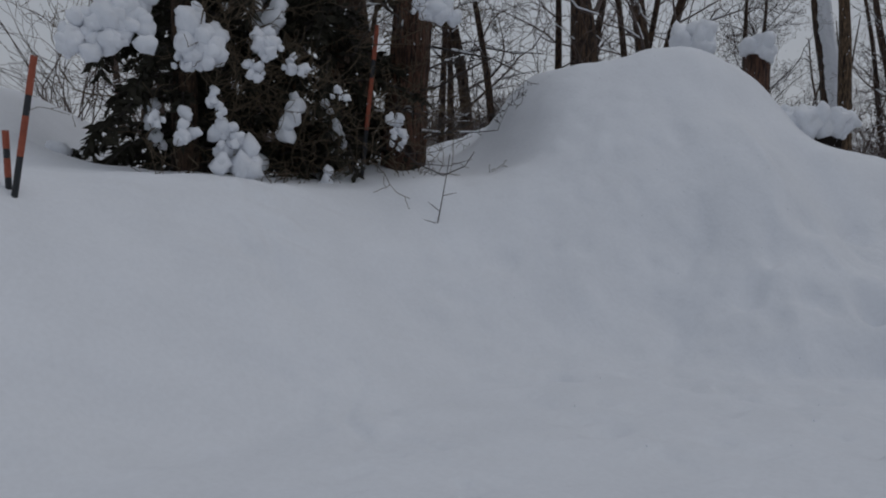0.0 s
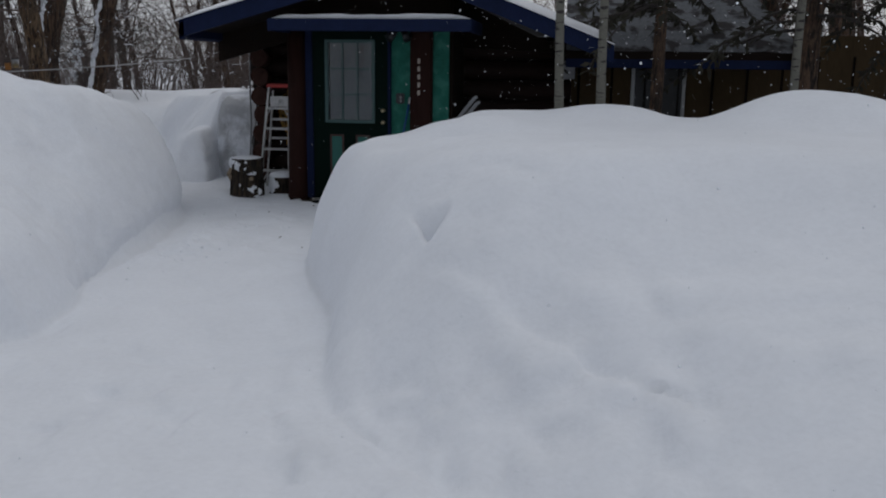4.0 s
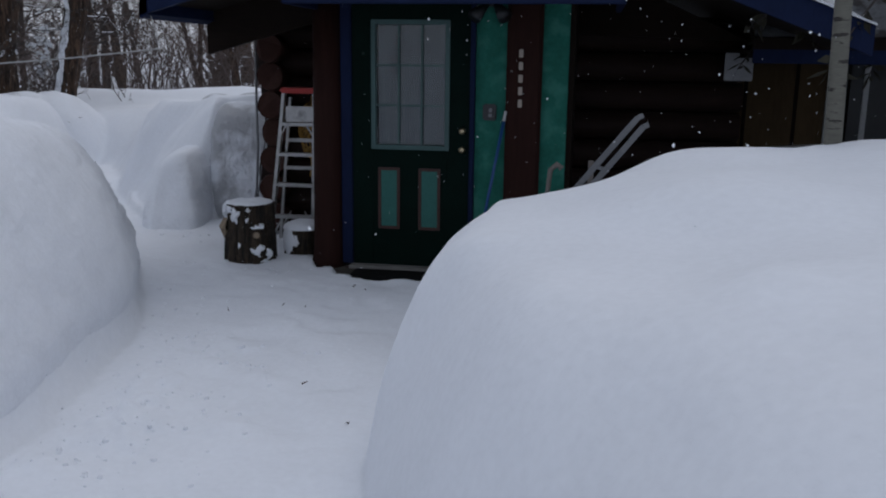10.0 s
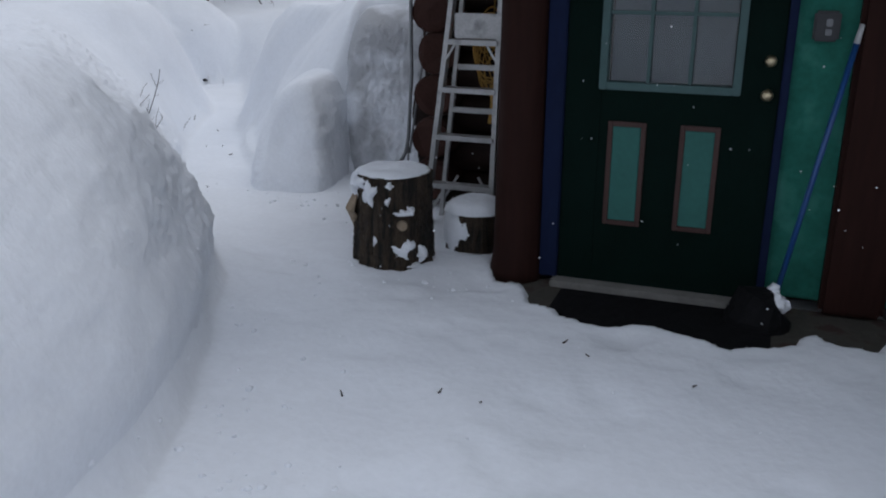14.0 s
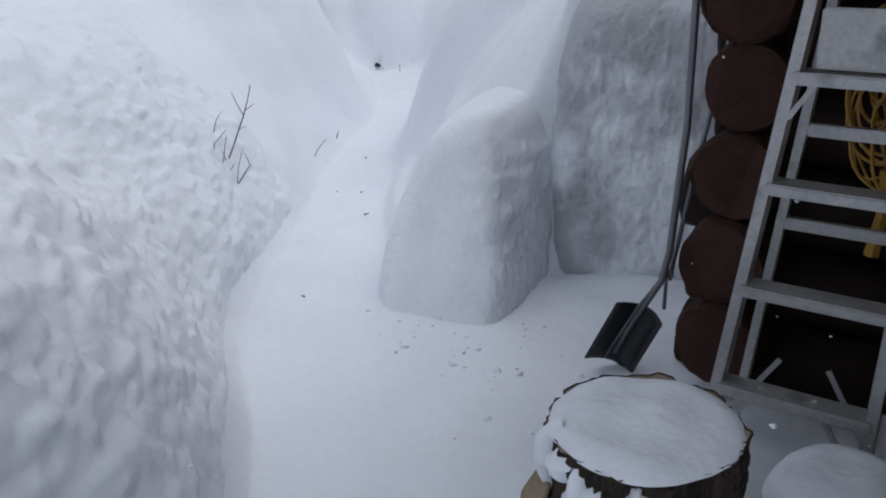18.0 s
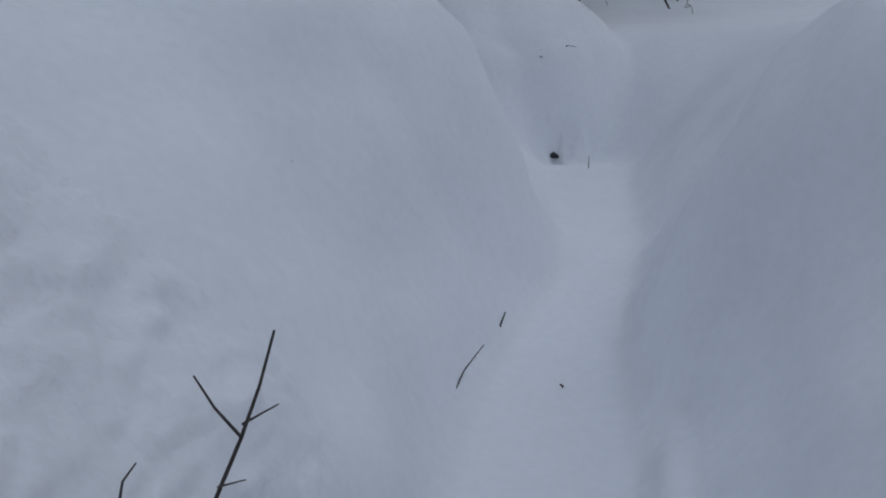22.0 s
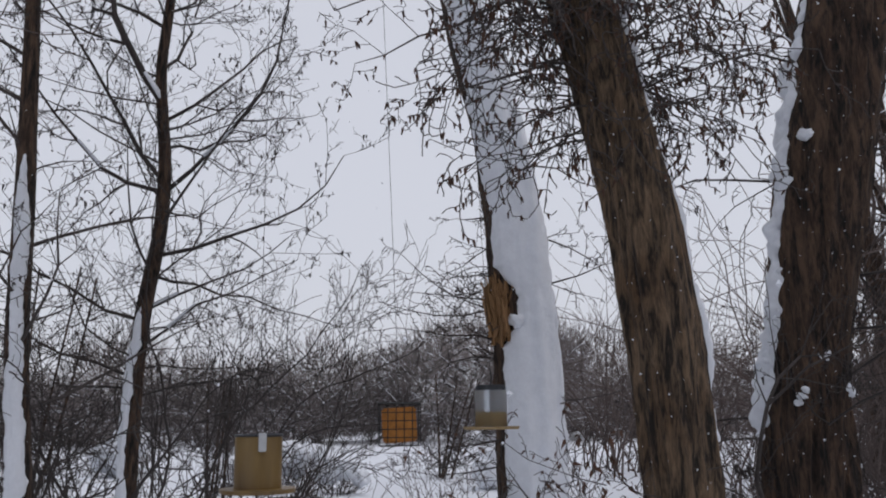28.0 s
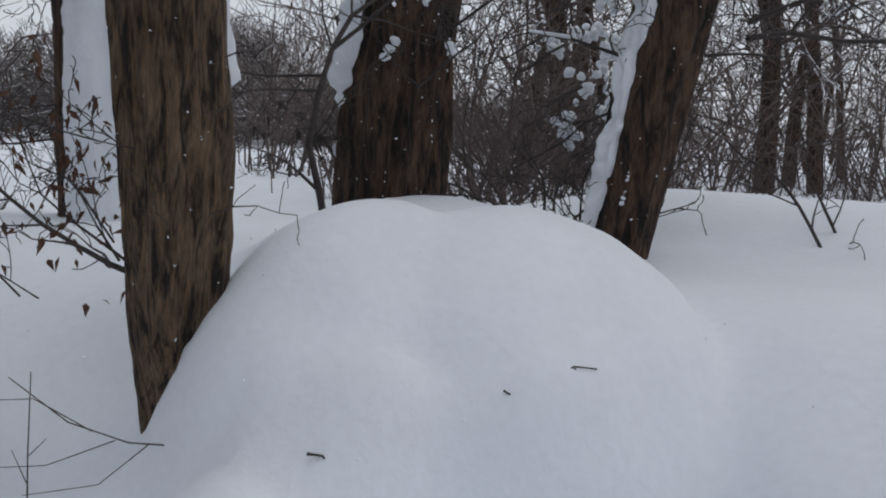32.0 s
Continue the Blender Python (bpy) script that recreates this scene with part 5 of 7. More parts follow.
t4 = tree_thing("cottonwood", "broken trunk coated white with wind-packed snow, orange split wound", (0, 0, 0))
line4 = [(-8.95, 4.82, 0.2), (-8.92, 4.8, 0.8), (-8.9, 4.78, 1.5), (-8.9, 4.76, 2.1), (-8.9, 4.72, 2.8), (-8.9, 4.62, 3.5), (-8.95, 4.45, 4.3), (-9.0, 4.3, 5.2), (-9.1, 4.1, 7.0)]
me, c, rad, q = bark_trunk("trunk", line4, [0.25, 0.235, 0.225, 0.22, 0.215, 0.205, 0.19, 0.17, 0.12], BARKDARK, 44, 190, 0.12, 4)
place("trunk", me, t4)
place("trunk_snow", plaster("trunk_snow", c, rad, q, math.atan2(-1.0, 5.3), 1.22, SNOWCAP, 0.07, 0, 188, 6, 0.10, (2.0, 2.56, 0.7)), t4, "thick coat of snow facing the wind")
wound = bmesh.new()
for k in range(150):
    rk = random.Random(k)
    z = rk.uniform(2.1, 2.42)
    a = rk.uniform(-1.6, -0.78)
    rr_ = 0.215 + rk.uniform(-0.02, 0.05)
    bx, by = -8.89 + rr_ * math.cos(a), 4.735 + rr_ * math.sin(a)
    ln = rk.uniform(0.08, 0.24)
    tube([(bx, by, z - ln / 2), (bx + rk.uniform(-0.04, 0.06), by - rk.uniform(-0.03, 0.06), z + ln / 2)], [0.014, 0.004], 4, wound)
part("wound", wound, SPLINTER, t4, "split orange wood")["kind"] = "stuff"
place("snow_lump", clump_mesh("snow_lump", [(-8.70, 4.62, 2.17, 0.06)], SNOWCAP, 9), t4)
rng = np.random.RandomState(14)
crown, snow = [], []
for z, az, ln in [(1.9, -1.9, 1.0), (2.2, -2.2, 1.1), (2.35, -1.8, 1.1), (1.4, -1.6, 0.9), (1.2, -2.0, 0.9), (2.4, 1.0, 0.9), (2.8, 0.8, 0.9), (3.4, 1.2, 1.0), (3.0, -2.0, 0.7), (2.0, -1.5, 1.0), (1.6, 1.2, 0.8), (2.3, -1.4, 0.9), (1.1, -1.3, 0.8)]:
    k = np.argmin(abs(c[:, 2] - z))
    limb(rng, c[k], (math.cos(az), math.sin(az), 0.15), ln, 0.010, 1, crown, snow, 0.08, 14, 0.9, 0.0026, 0.16)
for j in range(12):  # tangle beside the wound
    z, az = rng.uniform(1.9, 2.75), rng.uniform(-2.5, -1.5)
    k = np.argmin(abs(c[:, 2] - z))
    limb(rng, c[k] + 0.18 * np.array([math.cos(az), math.sin(az), 0]), (math.cos(az), math.sin(az), 0.1), rng.uniform(0.3, 0.6), 0.006, 2, crown, snow, 0.1, 16, 0.9, 0.0026, 0.2)
place("crown", segs_mesh("crown", crown, TWIG, 3), t4)

# --- slimmer trees near the feeders

alder = tree_thing("alder", "spreading bare alder with small dark cones and snowy forks", (-8.6, 2.15, 0.75))
line_a = [(0, -0.04, -0.5), (0, -0.02, 0.3), (0.0, -0.01, 1.0), (0.02, 0.02, 1.4), (0.02, 0.10, 1.9), (0.02, 0.11, 2.3), (0.02, 0.05, 2.9), (0.0, 0.16, 4.2), (0.0, 0.2, 5.6)]
me, c, rad, q = bark_trunk("trunk", line_a, [0.066, 0.058, 0.052, 0.047, 0.042, 0.038, 0.034, 0.024, 0.010], BARKDARK, 22, 110, 0.08, 21)
place("trunk", me, alder)
place("trunk_snow", plaster("trunk_snow", c, rad, q, -0.5, 0.9, SNOWCAP, 0.022, 0, 36, 12, 0.55), alder, "snow stuck to the lower trunk")
rng = np.random.RandomState(21)
crown, snow = [], []
for z, az, ln, r_, up in [(1.75, 1.4, 1.35, 0.016, 0.5), (2.15, 1.55, 1.7, 0.018, 0.9), (2.2, -1.5, 1.7, 0.018, 0.5), (2.15, -1.8, 1.5, 0.016, 0.1), (1.4, 1.5, 1.1, 0.012, 0.25), (1.2, 1.3, 1.1, 0.011, 0.3), (1.35, -1.5, 1.3, 0.013, 0.4), (1.0, -1.7, 1.1, 0.012, 0.2), (2.6, 1.2, 1.4, 0.014, 0.8), (2.7, -1.2, 1.8, 0.03, 0.9), (2.9, 2.2, 1.6, 0.014, 0.6), (3.2, -2.0, 1.6, 0.014, 0.6), (3.4, 0.4, 1.6, 0.012, 0.5), (3.7, 1.7, 1.5, 0.012, 0.6), (4.0, -1.0, 1.4, 0.012, 0.6), (0.9, 2.0, 1.0, 0.010, 0.3), (1.9, 0.3, 1.3, 0.012, 0.4), (2.4, 2.9, 1.4, 0.013, 0.3), (4.4, 2.0, 1.3, 0.010, 0.7), (1.6, -0.6, 1.2, 0.010, 0.4), (1.6, 2.6, 1.5, 0.013, 0.3)]:
    k = np.argmin(abs(c[:, 2] - z))
    limb(rng, c[k], (math.cos(az), math.sin(az), up), ln, r_, 1, crown, snow, -0.02, 17, 0.9, 0.0018, 0.13)
for j in range(26):  # fine sweeping side limbs
    z, az = rng.uniform(0.7, 3.6), rng.uniform(0, 6.28)
    k = np.argmin(abs(c[:, 2] - z))
    limb(rng, c[k], (math.cos(az), math.sin(az), rng.uniform(-0.25, 0.5)), rng.uniform(0.7, 1.5), 0.008, 1, crown, snow, -0.04, 13, 0.9, 0.0016, 0.15)
place("crown", segs_mesh("crown", crown, TWIG, 3), alder)
place("bud_spray", buds_mesh(rng, crown, 900, 0.022, TWIG), alder)["kind"] = "stuff"
place("branch_snow", segs_mesh("branch_snow", [s_ for s_ in snow if rng.rand() < 0.25], SNOWCAP, 5), alder)

birch = tree_thing("birch", "pale slender trunk with snow stuck to its bark", (-8.35, 1.6, 0.7))
me, c, rad, q = bark_trunk("trunk", [(0.05, 0.05, -0.5), (0.0, 0.02, 0.3), (0, -0.06, 1.2), (0, -0.08, 2.2), (0, -0.12, 3.4), (0, -0.1, 5.5)], [0.075, 0.066, 0.06, 0.05, 0.04, 0.012], BARKDARK, 20, 110, 0.07, 22)
place("trunk", me, birch)
place("trunk_snow", plaster("trunk_snow", c, rad, q, -0.1, 1.05, SNOWCAP, 0.022, 0, 52, 14, 0.4), birch, "snow stuck to the lower trunk")
rng = np.random.RandomState(22)
crown, snow = [], []
for j in range(15):
    z, az = 0.9 + 0.28 * j, rng.uniform(0, 6.28)
    k = np.argmin(abs(c[:, 2] - z))
    limb(rng, c[k], (math.cos(az), math.sin(az), 0.55), rng.uniform(0.8, 1.6), 0.012, 1, crown, snow, 0.0, 12, 0.85, 0.002, 0.09)
place("crown", segs_mesh("crown", crown, TWIG, 4), birch)
place("bud_spray", buds_mesh(rng, crown, 500, 0.02, TWIG), birch)["kind"] = "stuff"

for x, y, h, sd in [(-13.2, 3.0, 1.7, 23), (-12.6, 1.2, 2.6, 24), (-15.5, 6.4, 1.8, 25)]:
    bare_tree("young_tree", "thin bare young tree with upright twigs in the field", h, 0.022, sd, 9, 0.75, TWIG, BARKDARK, (0.05, 0.10), 0.08, 4, (x, y, zsnow(x, y)), 0.15, "", 14, 0.5, 0.0032, 1.4, 2)
for x, y, h, n_, sd in [(-8.9, 1.95, 1.5, 6, 31), (-9.3, 1.7, 1.5, 6, 33), (-7.55, 2.5, 0.4, 5, 34), (-9.0, 1.1, 1.4, 6, 35)]:
    shrub("sapling_clump", "upright dark bare stems rising from a drift", h, n_, 300 + sd, TWIG, (x, y, zsnow(x, y)), 0.6, 9, "stems by the feeders", 0.0, 0.002)

for x, y, h, n_, sd in [(-9.3, 2.55, 1.9, 5, 36), (-9.6, 2.2, 2.2, 5, 37), (-10.0, 1.4, 2.2, 4, 39), (-9.1, 2.3, 3.3, 4, 41), (-9.9, 2.75, 3.0, 4, 42)]:
    shrub("sapling_clump", "upright dark bare stems rising from a drift", h, n_, 300 + sd, TWIG, (x, y, zsnow(x, y)), 0.45, 10, "stems by the feeders", 0.0, 0.002, 1.3)
shrub("upright_shrub", "slender grey shrub with many fine upright twigs", 2.5, 5, 371, TWIG, (-10.0, 3.05, zsnow(-10.0, 3.05)), 0.22, 13, "", 0.0, 0.0022, 1.0, 1)
bank_trunk = tree_thing("cottonwood", "thick yellow-brown trunk standing behind the bank", (-6.15, 1.60, 0.7))
me, c, rad, q = bark_trunk("trunk", [(0.03, 0, -0.5), (0.0, 0, 0.4), (-0.02, -0.02, 1.4), (-0.05, -0.10, 3.0), (-0.05, -0.35, 5.0)], [0.14, 0.125, 0.115, 0.10, 0.06], BARK, 40, 90, 0.10, 24)
place("trunk", me, bank_trunk)
flecks(bank_trunk, c, rad, q, 80, 54, 0.2, 2.5)
crown = []
limb(np.random.RandomState(5), (0.1, 0.05, 0.12), (-0.2, 1.0, 0.16), 1.1, 0.012, 2, crown, [], 0.0, 6, 0.8, 0.0025, 0.08)
limb(np.random.RandomState(6), (0.1, 0.05, 0.10), (-0.1, 1.0, 0.7), 0.8, 0.010, 2, crown, [], 0.0, 8, 0.8, 0.0025, 0.08)
limb(np.random.RandomState(9), (0.1, 0.1, 0.10), (0.0, 0.5, 1.0), 0.7, 0.008, 2, crown, [], 0.0, 8, 0.8, 0.0025, 0.10)
place("crown", segs_mesh("crown", crown, TWIG, 4), bank_trunk)

# --- shrub with withered leaves by the near trunk
sh = thing("leafy_shrub", "thin shrub still holding brown withered leaves", "shrub", (-6.49, 4.10, 0.82))
rng = np.random.RandomState(31)
out, tips = [], []
for x0, y0, z0, az, ln, up, r_ in [(0.12, 0.06, 0.0, -1.75, 0.80, 0.65, 0.010), (0.10, 0.05, 0.02, -1.5, 0.75, 1.3, 0.005), (0.0, 0.0, 0.1, -1.2, 0.6, 1.0, 0.004), (0.05, 0.0, 0.05, -1.9, 0.6, 1.5, 0.004), (-0.3, -0.2, -0.1, -2.0, 0.7, 0.9, 0.004), (-0.2, -0.3, -0.1, -1.4, 0.7, 1.2, 0.003), (-0.5, -0.1, -0.15, -1.3, 0.6, 1.4, 0.003), (0.1, 0.06, 0.35, -1.7, 0.35, 0.3, 0.003), (-0.15, 0.0, 0.4, -1.5, 0.5, 0.5, 0.003)]:
    a0 = len(out)
    limb(rng, (x0, y0, z0), (math.cos(az), math.sin(az), up), ln, r_, 2, out, [], 0.02, 12, 0.8, 0.0016, 0.10)
    tips += out[a0 + 2:]
place("stem", segs_mesh("stem", out, TWIG, 4), sh)
leaf_mesh = make_mesh("leaf", [(0, 0, 0), (0.010, 0.006, -0.017), (0, 0.003, -0.055), (-0.010, 0.006, -0.017), (0.0, 0.011, -0.022)], [(0, 1, 4), (1, 2, 4), (2, 3, 4), (3, 0, 4)], LEAF)
for k in range(210):
    s_ = tips[rng.randint(len(tips))]
    if rng.rand() < 0.5:
        pos = (0.0 + rng.normal(0, 0.07), -0.08 + rng.normal(0, 0.09), 0.30 + rng.normal(0, 0.14))
    else:
        pos = s_[3:6]
    lf = place("leaf", leaf_mesh, sh)
    lf.matrix_basis = Matrix.LocRotScale(tuple(pos), Euler((rng.normal(0, 0.6), rng.normal(0, 0.6), rng.rand() * 6.28)), (rng.uniform(0.5, 1.1),) * 3)


# --- woods, thickets and field scrub
def grown(seed, h, stems, thin, kids=7, r0=0.02, spread=0.35, level=1):
    """Twig segments of one bush or thicket tree, about the origin."""
    rng = np.random.RandomState(seed)
    out = []
    for _ in range(stems):
        az = rng.rand() * 6.28
        limb(rng, (0.15 * h * rng.normal() * 0.5, 0.15 * h * rng.normal() * 0.5, -0.15), (spread * math.cos(az), spread * math.sin(az), 1), h * rng.uniform(0.6, 1.05), r0, level, out, [], 0.0, kids, 0.75, thin, 0.09, 2.2)
    return np.array(out)


def spread_stuff(name, label, category, plants, rows, mat, dusted=0.0):
    """One object of many plants: rows of plant index, x, y, scale, turn."""
    out = []
    for i, x, y, s, turn in rows:
        g = plants[i].copy()
        ca, sa = math.cos(turn) * s, math.sin(turn) * s
        for k in (0, 3):
            gx, gy = g[:, k].copy(), g[:, k + 1].copy()
            g[:, k], g[:, k + 1], g[:, k + 2] = ca * gx - sa * gy + x, sa * gx + ca * gy + y, g[:, k + 2] * s + zsnow(x, y)
        out.append(g)
    out = np.concatenate(out)
    ob = tagged(new(name, segs_mesh(name, out, mat, 3)), label, category, kind="stuff")
    if dusted:
        flat = out[(np.abs(out[:, 5] - out[:, 2]) < 0.7 * np.linalg.norm(out[:, 3:6] - out[:, :3], axis=1))]
        flat = flat[np.random.RandomState(len(out)).rand(len(flat)) < dusted].copy()
        flat[:, [2, 5]] += flat[:, 6:7] * 0.9
        flat[:, 6:8] *= 1.1
        place("branch_snow", segs_mesh("branch_snow", flat, SNOWCAP, 3), ob)


rw = random.Random(77)


def free_of_path(x, y):
    """Keeps plants off the camera's way, the buildings and the open drift by the feeders."""
    if -4.2 < x < 13 and -17 < y < 5.5:
        return False
    if math.hypot(x + 6.3, y - 4.9) < 2.2:
        return False
    if -7.5 < x < -1.5 and -12 < y < 2.8:
        return False
    return True


scrub = [grown(400 + k, h, st, 0.0026, 5, 0.006, 0.5, 3) for k, (h, st) in enumerate([(0.55, 7), (0.8, 8), (1.1, 8), (0.45, 9)])]
rows = []
for k in range(210):
    a, dd = radians(rw.uniform(40, 112)), 6.8 + 30 * rw.random() ** 1.3
    x, y = -3.3 - math.sin(a) * dd, 2.5 + math.cos(a) * dd
    if free_of_path(x, y):
        rows.append((rw.randrange(4), x, y, rw.uniform(0.6, 1.15), rw.uniform(0, 6.28)))
for k in range(150):
    a, dd = radians(rw.uniform(-12, 42)), rw.uniform(7, 17)
    x, y = -3.3 - math.sin(a) * dd, 2.5 + math.cos(a) * dd
    if free_of_path(x, y):
        rows.append((rw.randrange(4), x, y, rw.uniform(0.9, 1.7), rw.uniform(0, 6.28)))
spread_stuff("field_scrub", "fine bare scrub poking through the snow field", "scrub", scrub, rows, TWIGRED)
thicket = [grown(420 + k, h, st, 0.012, 8, 0.035, 0.55, 3) for k, (h, st) in enumerate([(3.2, 9), (3.8, 8), (2.2, 10)])]
rows = []
for k in range(170):
    a = radians(rw.uniform(38, 112))
    dd = rw.uniform(33, 58) if k > 14 else rw.uniform(20, 32)
    x, y = -3 - math.sin(a) * dd, 2.5 + math.cos(a) * dd
    s = (rw.uniform(0.55, 0.95) if k > 14 else rw.uniform(0.3, 0.6)) * (1.0 + 0.25 * math.sin(a * 9))
    rows.append((rw.randrange(3), x, y, s, rw.uniform(0, 6.28)))
spread_stuff("far_thicket", "brown-grey thicket paled for haze along the far edge of the field", "thicket", thicket, rows, FARTWIG, 0.2)


def domed(seed, h, wide, twigs, r):
    """Limbs and a dense round crown of fine twigs, about the origin."""
    rng = np.random.RandomState(seed)
    out = []
    for k in range(9):
        az, lean = rng.rand() * 6.28, rng.uniform(0.1, 0.55)
        limb(rng, (0.1 * rng.normal(), 0.1 * rng.normal(), -0.2), (lean * math.cos(az), lean * math.sin(az), 1), h * rng.uniform(0.6, 0.95), 2.2 * r, 3, out, [], 0.0, 5, 0.7, r, 0.09, 2.2)
    for k in range(twigs):
        d = rng.normal(0, 1, 3)
        d[2] = abs(d[2])
        d /= np.linalg.norm(d)
        swell = 1 + 0.28 * noise.noise((d[0] * 1.7 + seed, d[1] * 1.7, d[2] * 1.7)) + 0.12 * noise.noise((d[0] * 5, d[1] * 5 + seed, d[2] * 5))
        q_ = d * rng.uniform(0.35, 1.0) ** 0.6 * swell
        p = np.array([q_[0] * wide, q_[1] * wide, 0.12 * h + q_[2] * h * 0.85])
        e = p + (d * [1, 1, 1.2] + rng.normal(0, 0.5, 3)) * 0.085 * h
        out.append((*p, *e, r, 0.6 * r))
    return np.array(out)


rounded = [domed(440 + k, h, w, 1900, 0.013) for k, (h, w) in enumerate([(4.6, 2.4), (5.2, 2.9), (3.8, 2.3)])]
low = [domed(460 + k, h, w, 1000, 0.012) for k, (h, w) in enumerate([(2.3, 2.2), (1.9, 2.6), (2.7, 2.0)])]
rows = []
for x, y, s in [(-32.9, 8.0, 0.8), (-34.5, 10.2, 0.7), (-31, 15.3, 1.1), (-33, 11.6, 0.75), (-29.9, 13.5, 1.25), (-36, 14.2, 1.0), (-35, 6.2, 0.6), (-33.5, 1.6, 0.75), (-36, 4.0, 0.7), (-34, -1.4, 0.7), (-27.5, 20.0, 0.9), (-34, 17.4, 0.95), (-38, 21, 1.0)]:
    rows.append((rw.randrange(3), x, y, s, rw.uniform(0, 6.28)))
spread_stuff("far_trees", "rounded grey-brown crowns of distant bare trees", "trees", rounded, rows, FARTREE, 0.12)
rows = []
for k in range(58):
    a, dd = radians(rw.uniform(38, 112)), rw.uniform(30, 44)
    rows.append((rw.randrange(3), -3 - math.sin(a) * dd, 2.5 + math.cos(a) * dd, rw.uniform(0.7, 1.15), rw.uniform(0, 6.28)))
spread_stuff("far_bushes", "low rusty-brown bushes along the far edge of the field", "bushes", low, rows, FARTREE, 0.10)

protos = [
    bare_tree("wood_tree", "tall bare tree in the snowy wood", 10, 0.15, 41, 8, 0.9, TWIGRED, BARKDARK, (0.02, 0.02), 0.12, 1, (-10.5, 14, 0.5), 0.8, "wood trees", 15, 0.28, 0.005, 2.8, 2),
    bare_tree("wood_tree", "tall bare tree in the snowy wood", 9, 0.11, 42, 8, 0.9, TWIGRED, BARKDARK, (0.08, -0.03), 0.15, 1, (-13.5, 13, 0.5), 0.8, "wood trees", 14, 0.30, 0.005, 2.8, 2),
    bare_tree("wood_tree", "tall bare tree in the snowy wood", 8, 0.08, 43, 8, 0.8, TWIGRED, BARKDARK, (-0.06, 0.05), 0.1, 2, (-9, 17, 0.5), 0.8, "wood trees", 14, 0.32, 0.004, 2.4, 2),
    bare_tree("wood_tree", "tall bare tree in the snowy wood", 12, 0.22, 44, 7, 0.9, TWIGRED, BARKDARK, (0.03, 0.0), 0.18, 1, (-6, 18, 0.5), 0.8, "wood trees", 14, 0.26, 0.005, 2.8, 2),
]
brush = [
    shrub("brush", "bare twiggy willow brush standing in snow", 2.6, 8, 51, TWIGRED, (-11.4, 9.5, 0.5), 0.35, 7, "wood brush", 0.0, 0.0032, 2.2, 3),
    shrub("brush", "bare twiggy willow brush standing in snow", 3.4, 8, 52, TWIGRED, (-9.5, 10.5, 0.6), 0.3, 7, "wood brush", 0.0, 0.0032, 2.2, 3),
]
spots = []
for k in range(60):  # wood behind the cabin and to the right of the feeders
    a, dd = radians(rw.uniform(-8, 50)), rw.uniform(12.5, 42)
    spots.append((-3 - math.sin(a) * dd, 2.5 + math.cos(a) * dd, rw.uniform(0.7, 1.15)))
for k in range(75):  # wood seen beyond the snow pile at the start
    a, dd = radians(rw.uniform(28, 82)), rw.uniform(11.5, 34)
    spots.append((3 - math.sin(a) * dd, -11.4 + math.cos(a) * dd, rw.uniform(0.7, 1.2)))
for k in range(40):  # trees to the right, behind the outbuilding
    spots.append((rw.uniform(6, 24), rw.uniform(4, 22), rw.uniform(0.9, 1.4)))
for n, (x, y, s) in enumerate(spots):
    if not free_of_path(x, y):
        continue
    if math.hypot(x + 6.3, y - 4.9) < 6:
        continue
    if -94 < math.degrees(math.atan2(x - 3.7, y + 11.5)) < -83 and math.hypot(x - 3.7, y + 11.5) < 45:
        continue
    yaw_ = math.degrees(math.atan2(-(x + 3.4), y - 2.5))
    if 50 < yaw_ < (111 if math.hypot(x + 3.4, y - 2.5) < 13 else 104) and math.hypot(x + 3.4, y - 2.5) < 45:
        continue
    if n % 3 and 37 < math.degrees(math.atan2(-(x + 3.05), y - 1.92)) < 53 and math.hypot(x + 3.05, y - 1.92) < 24:
        continue
    if n % 5 > 1 and 22 < math.degrees(math.atan2(-(x + 3.84), y - 3.28)) < 40:
        continue
    o = copy_thing(protos[n % 4], pose(x, y, zsnow(x, y) - 0.1, 0, 0, rw.uniform(0, 360)))
    o.scale = (s, s, s)
for k in range(60):
    a, dd = radians(rw.uniform(-10, 48)), rw.uniform(7.5, 24)
    x, y = -3.3 - math.sin(a) * dd, 2.5 + math.cos(a) * dd
    if free_of_path(x, y):
        o = copy_thing(brush[k % 2], pose(x, y, zsnow(x, y) - 0.05, 0, 0, rw.uniform(0, 360)))
        s = rw.uniform(0.6, 1.15)
        o.scale = (s, s, s)
for k in range(44):  # brush beyond the pile at the start
    a, dd = radians(rw.uniform(30, 88)), rw.uniform(10.5, 20)
    x, y = 3 - math.sin(a) * dd, -11.4 + math.cos(a) * dd
    if free_of_path(x, y) and y < -1.0:
        o = copy_thing(brush[k % 2], pose(x, y, zsnow(x, y) - 0.05, 0, 0, rw.uniform(0, 360)))

for x, y, s in [(-8.4, 7.6, 0.9), (-7.9, 8.7, 1.0), (-7.2, 8.3, 0.8), (-9.4, 8.1, 1.0), (-9.0, 7.0, 0.7), (-7.4, 7.4, 0.7), (-8.7, 6.4, 0.55), (-10.3, 7.4, 0.9), (-6.4, 9.2, 0.9), (-5.6, 9.8, 1.0), (-10.0, 9.0, 1.0)]:
    o = copy_thing(brush[int(x * 10) % 2], pose(x, y, zsnow(x, y) - 0.05, 0, 0, x * 500))
    o.scale = (s, s, s)

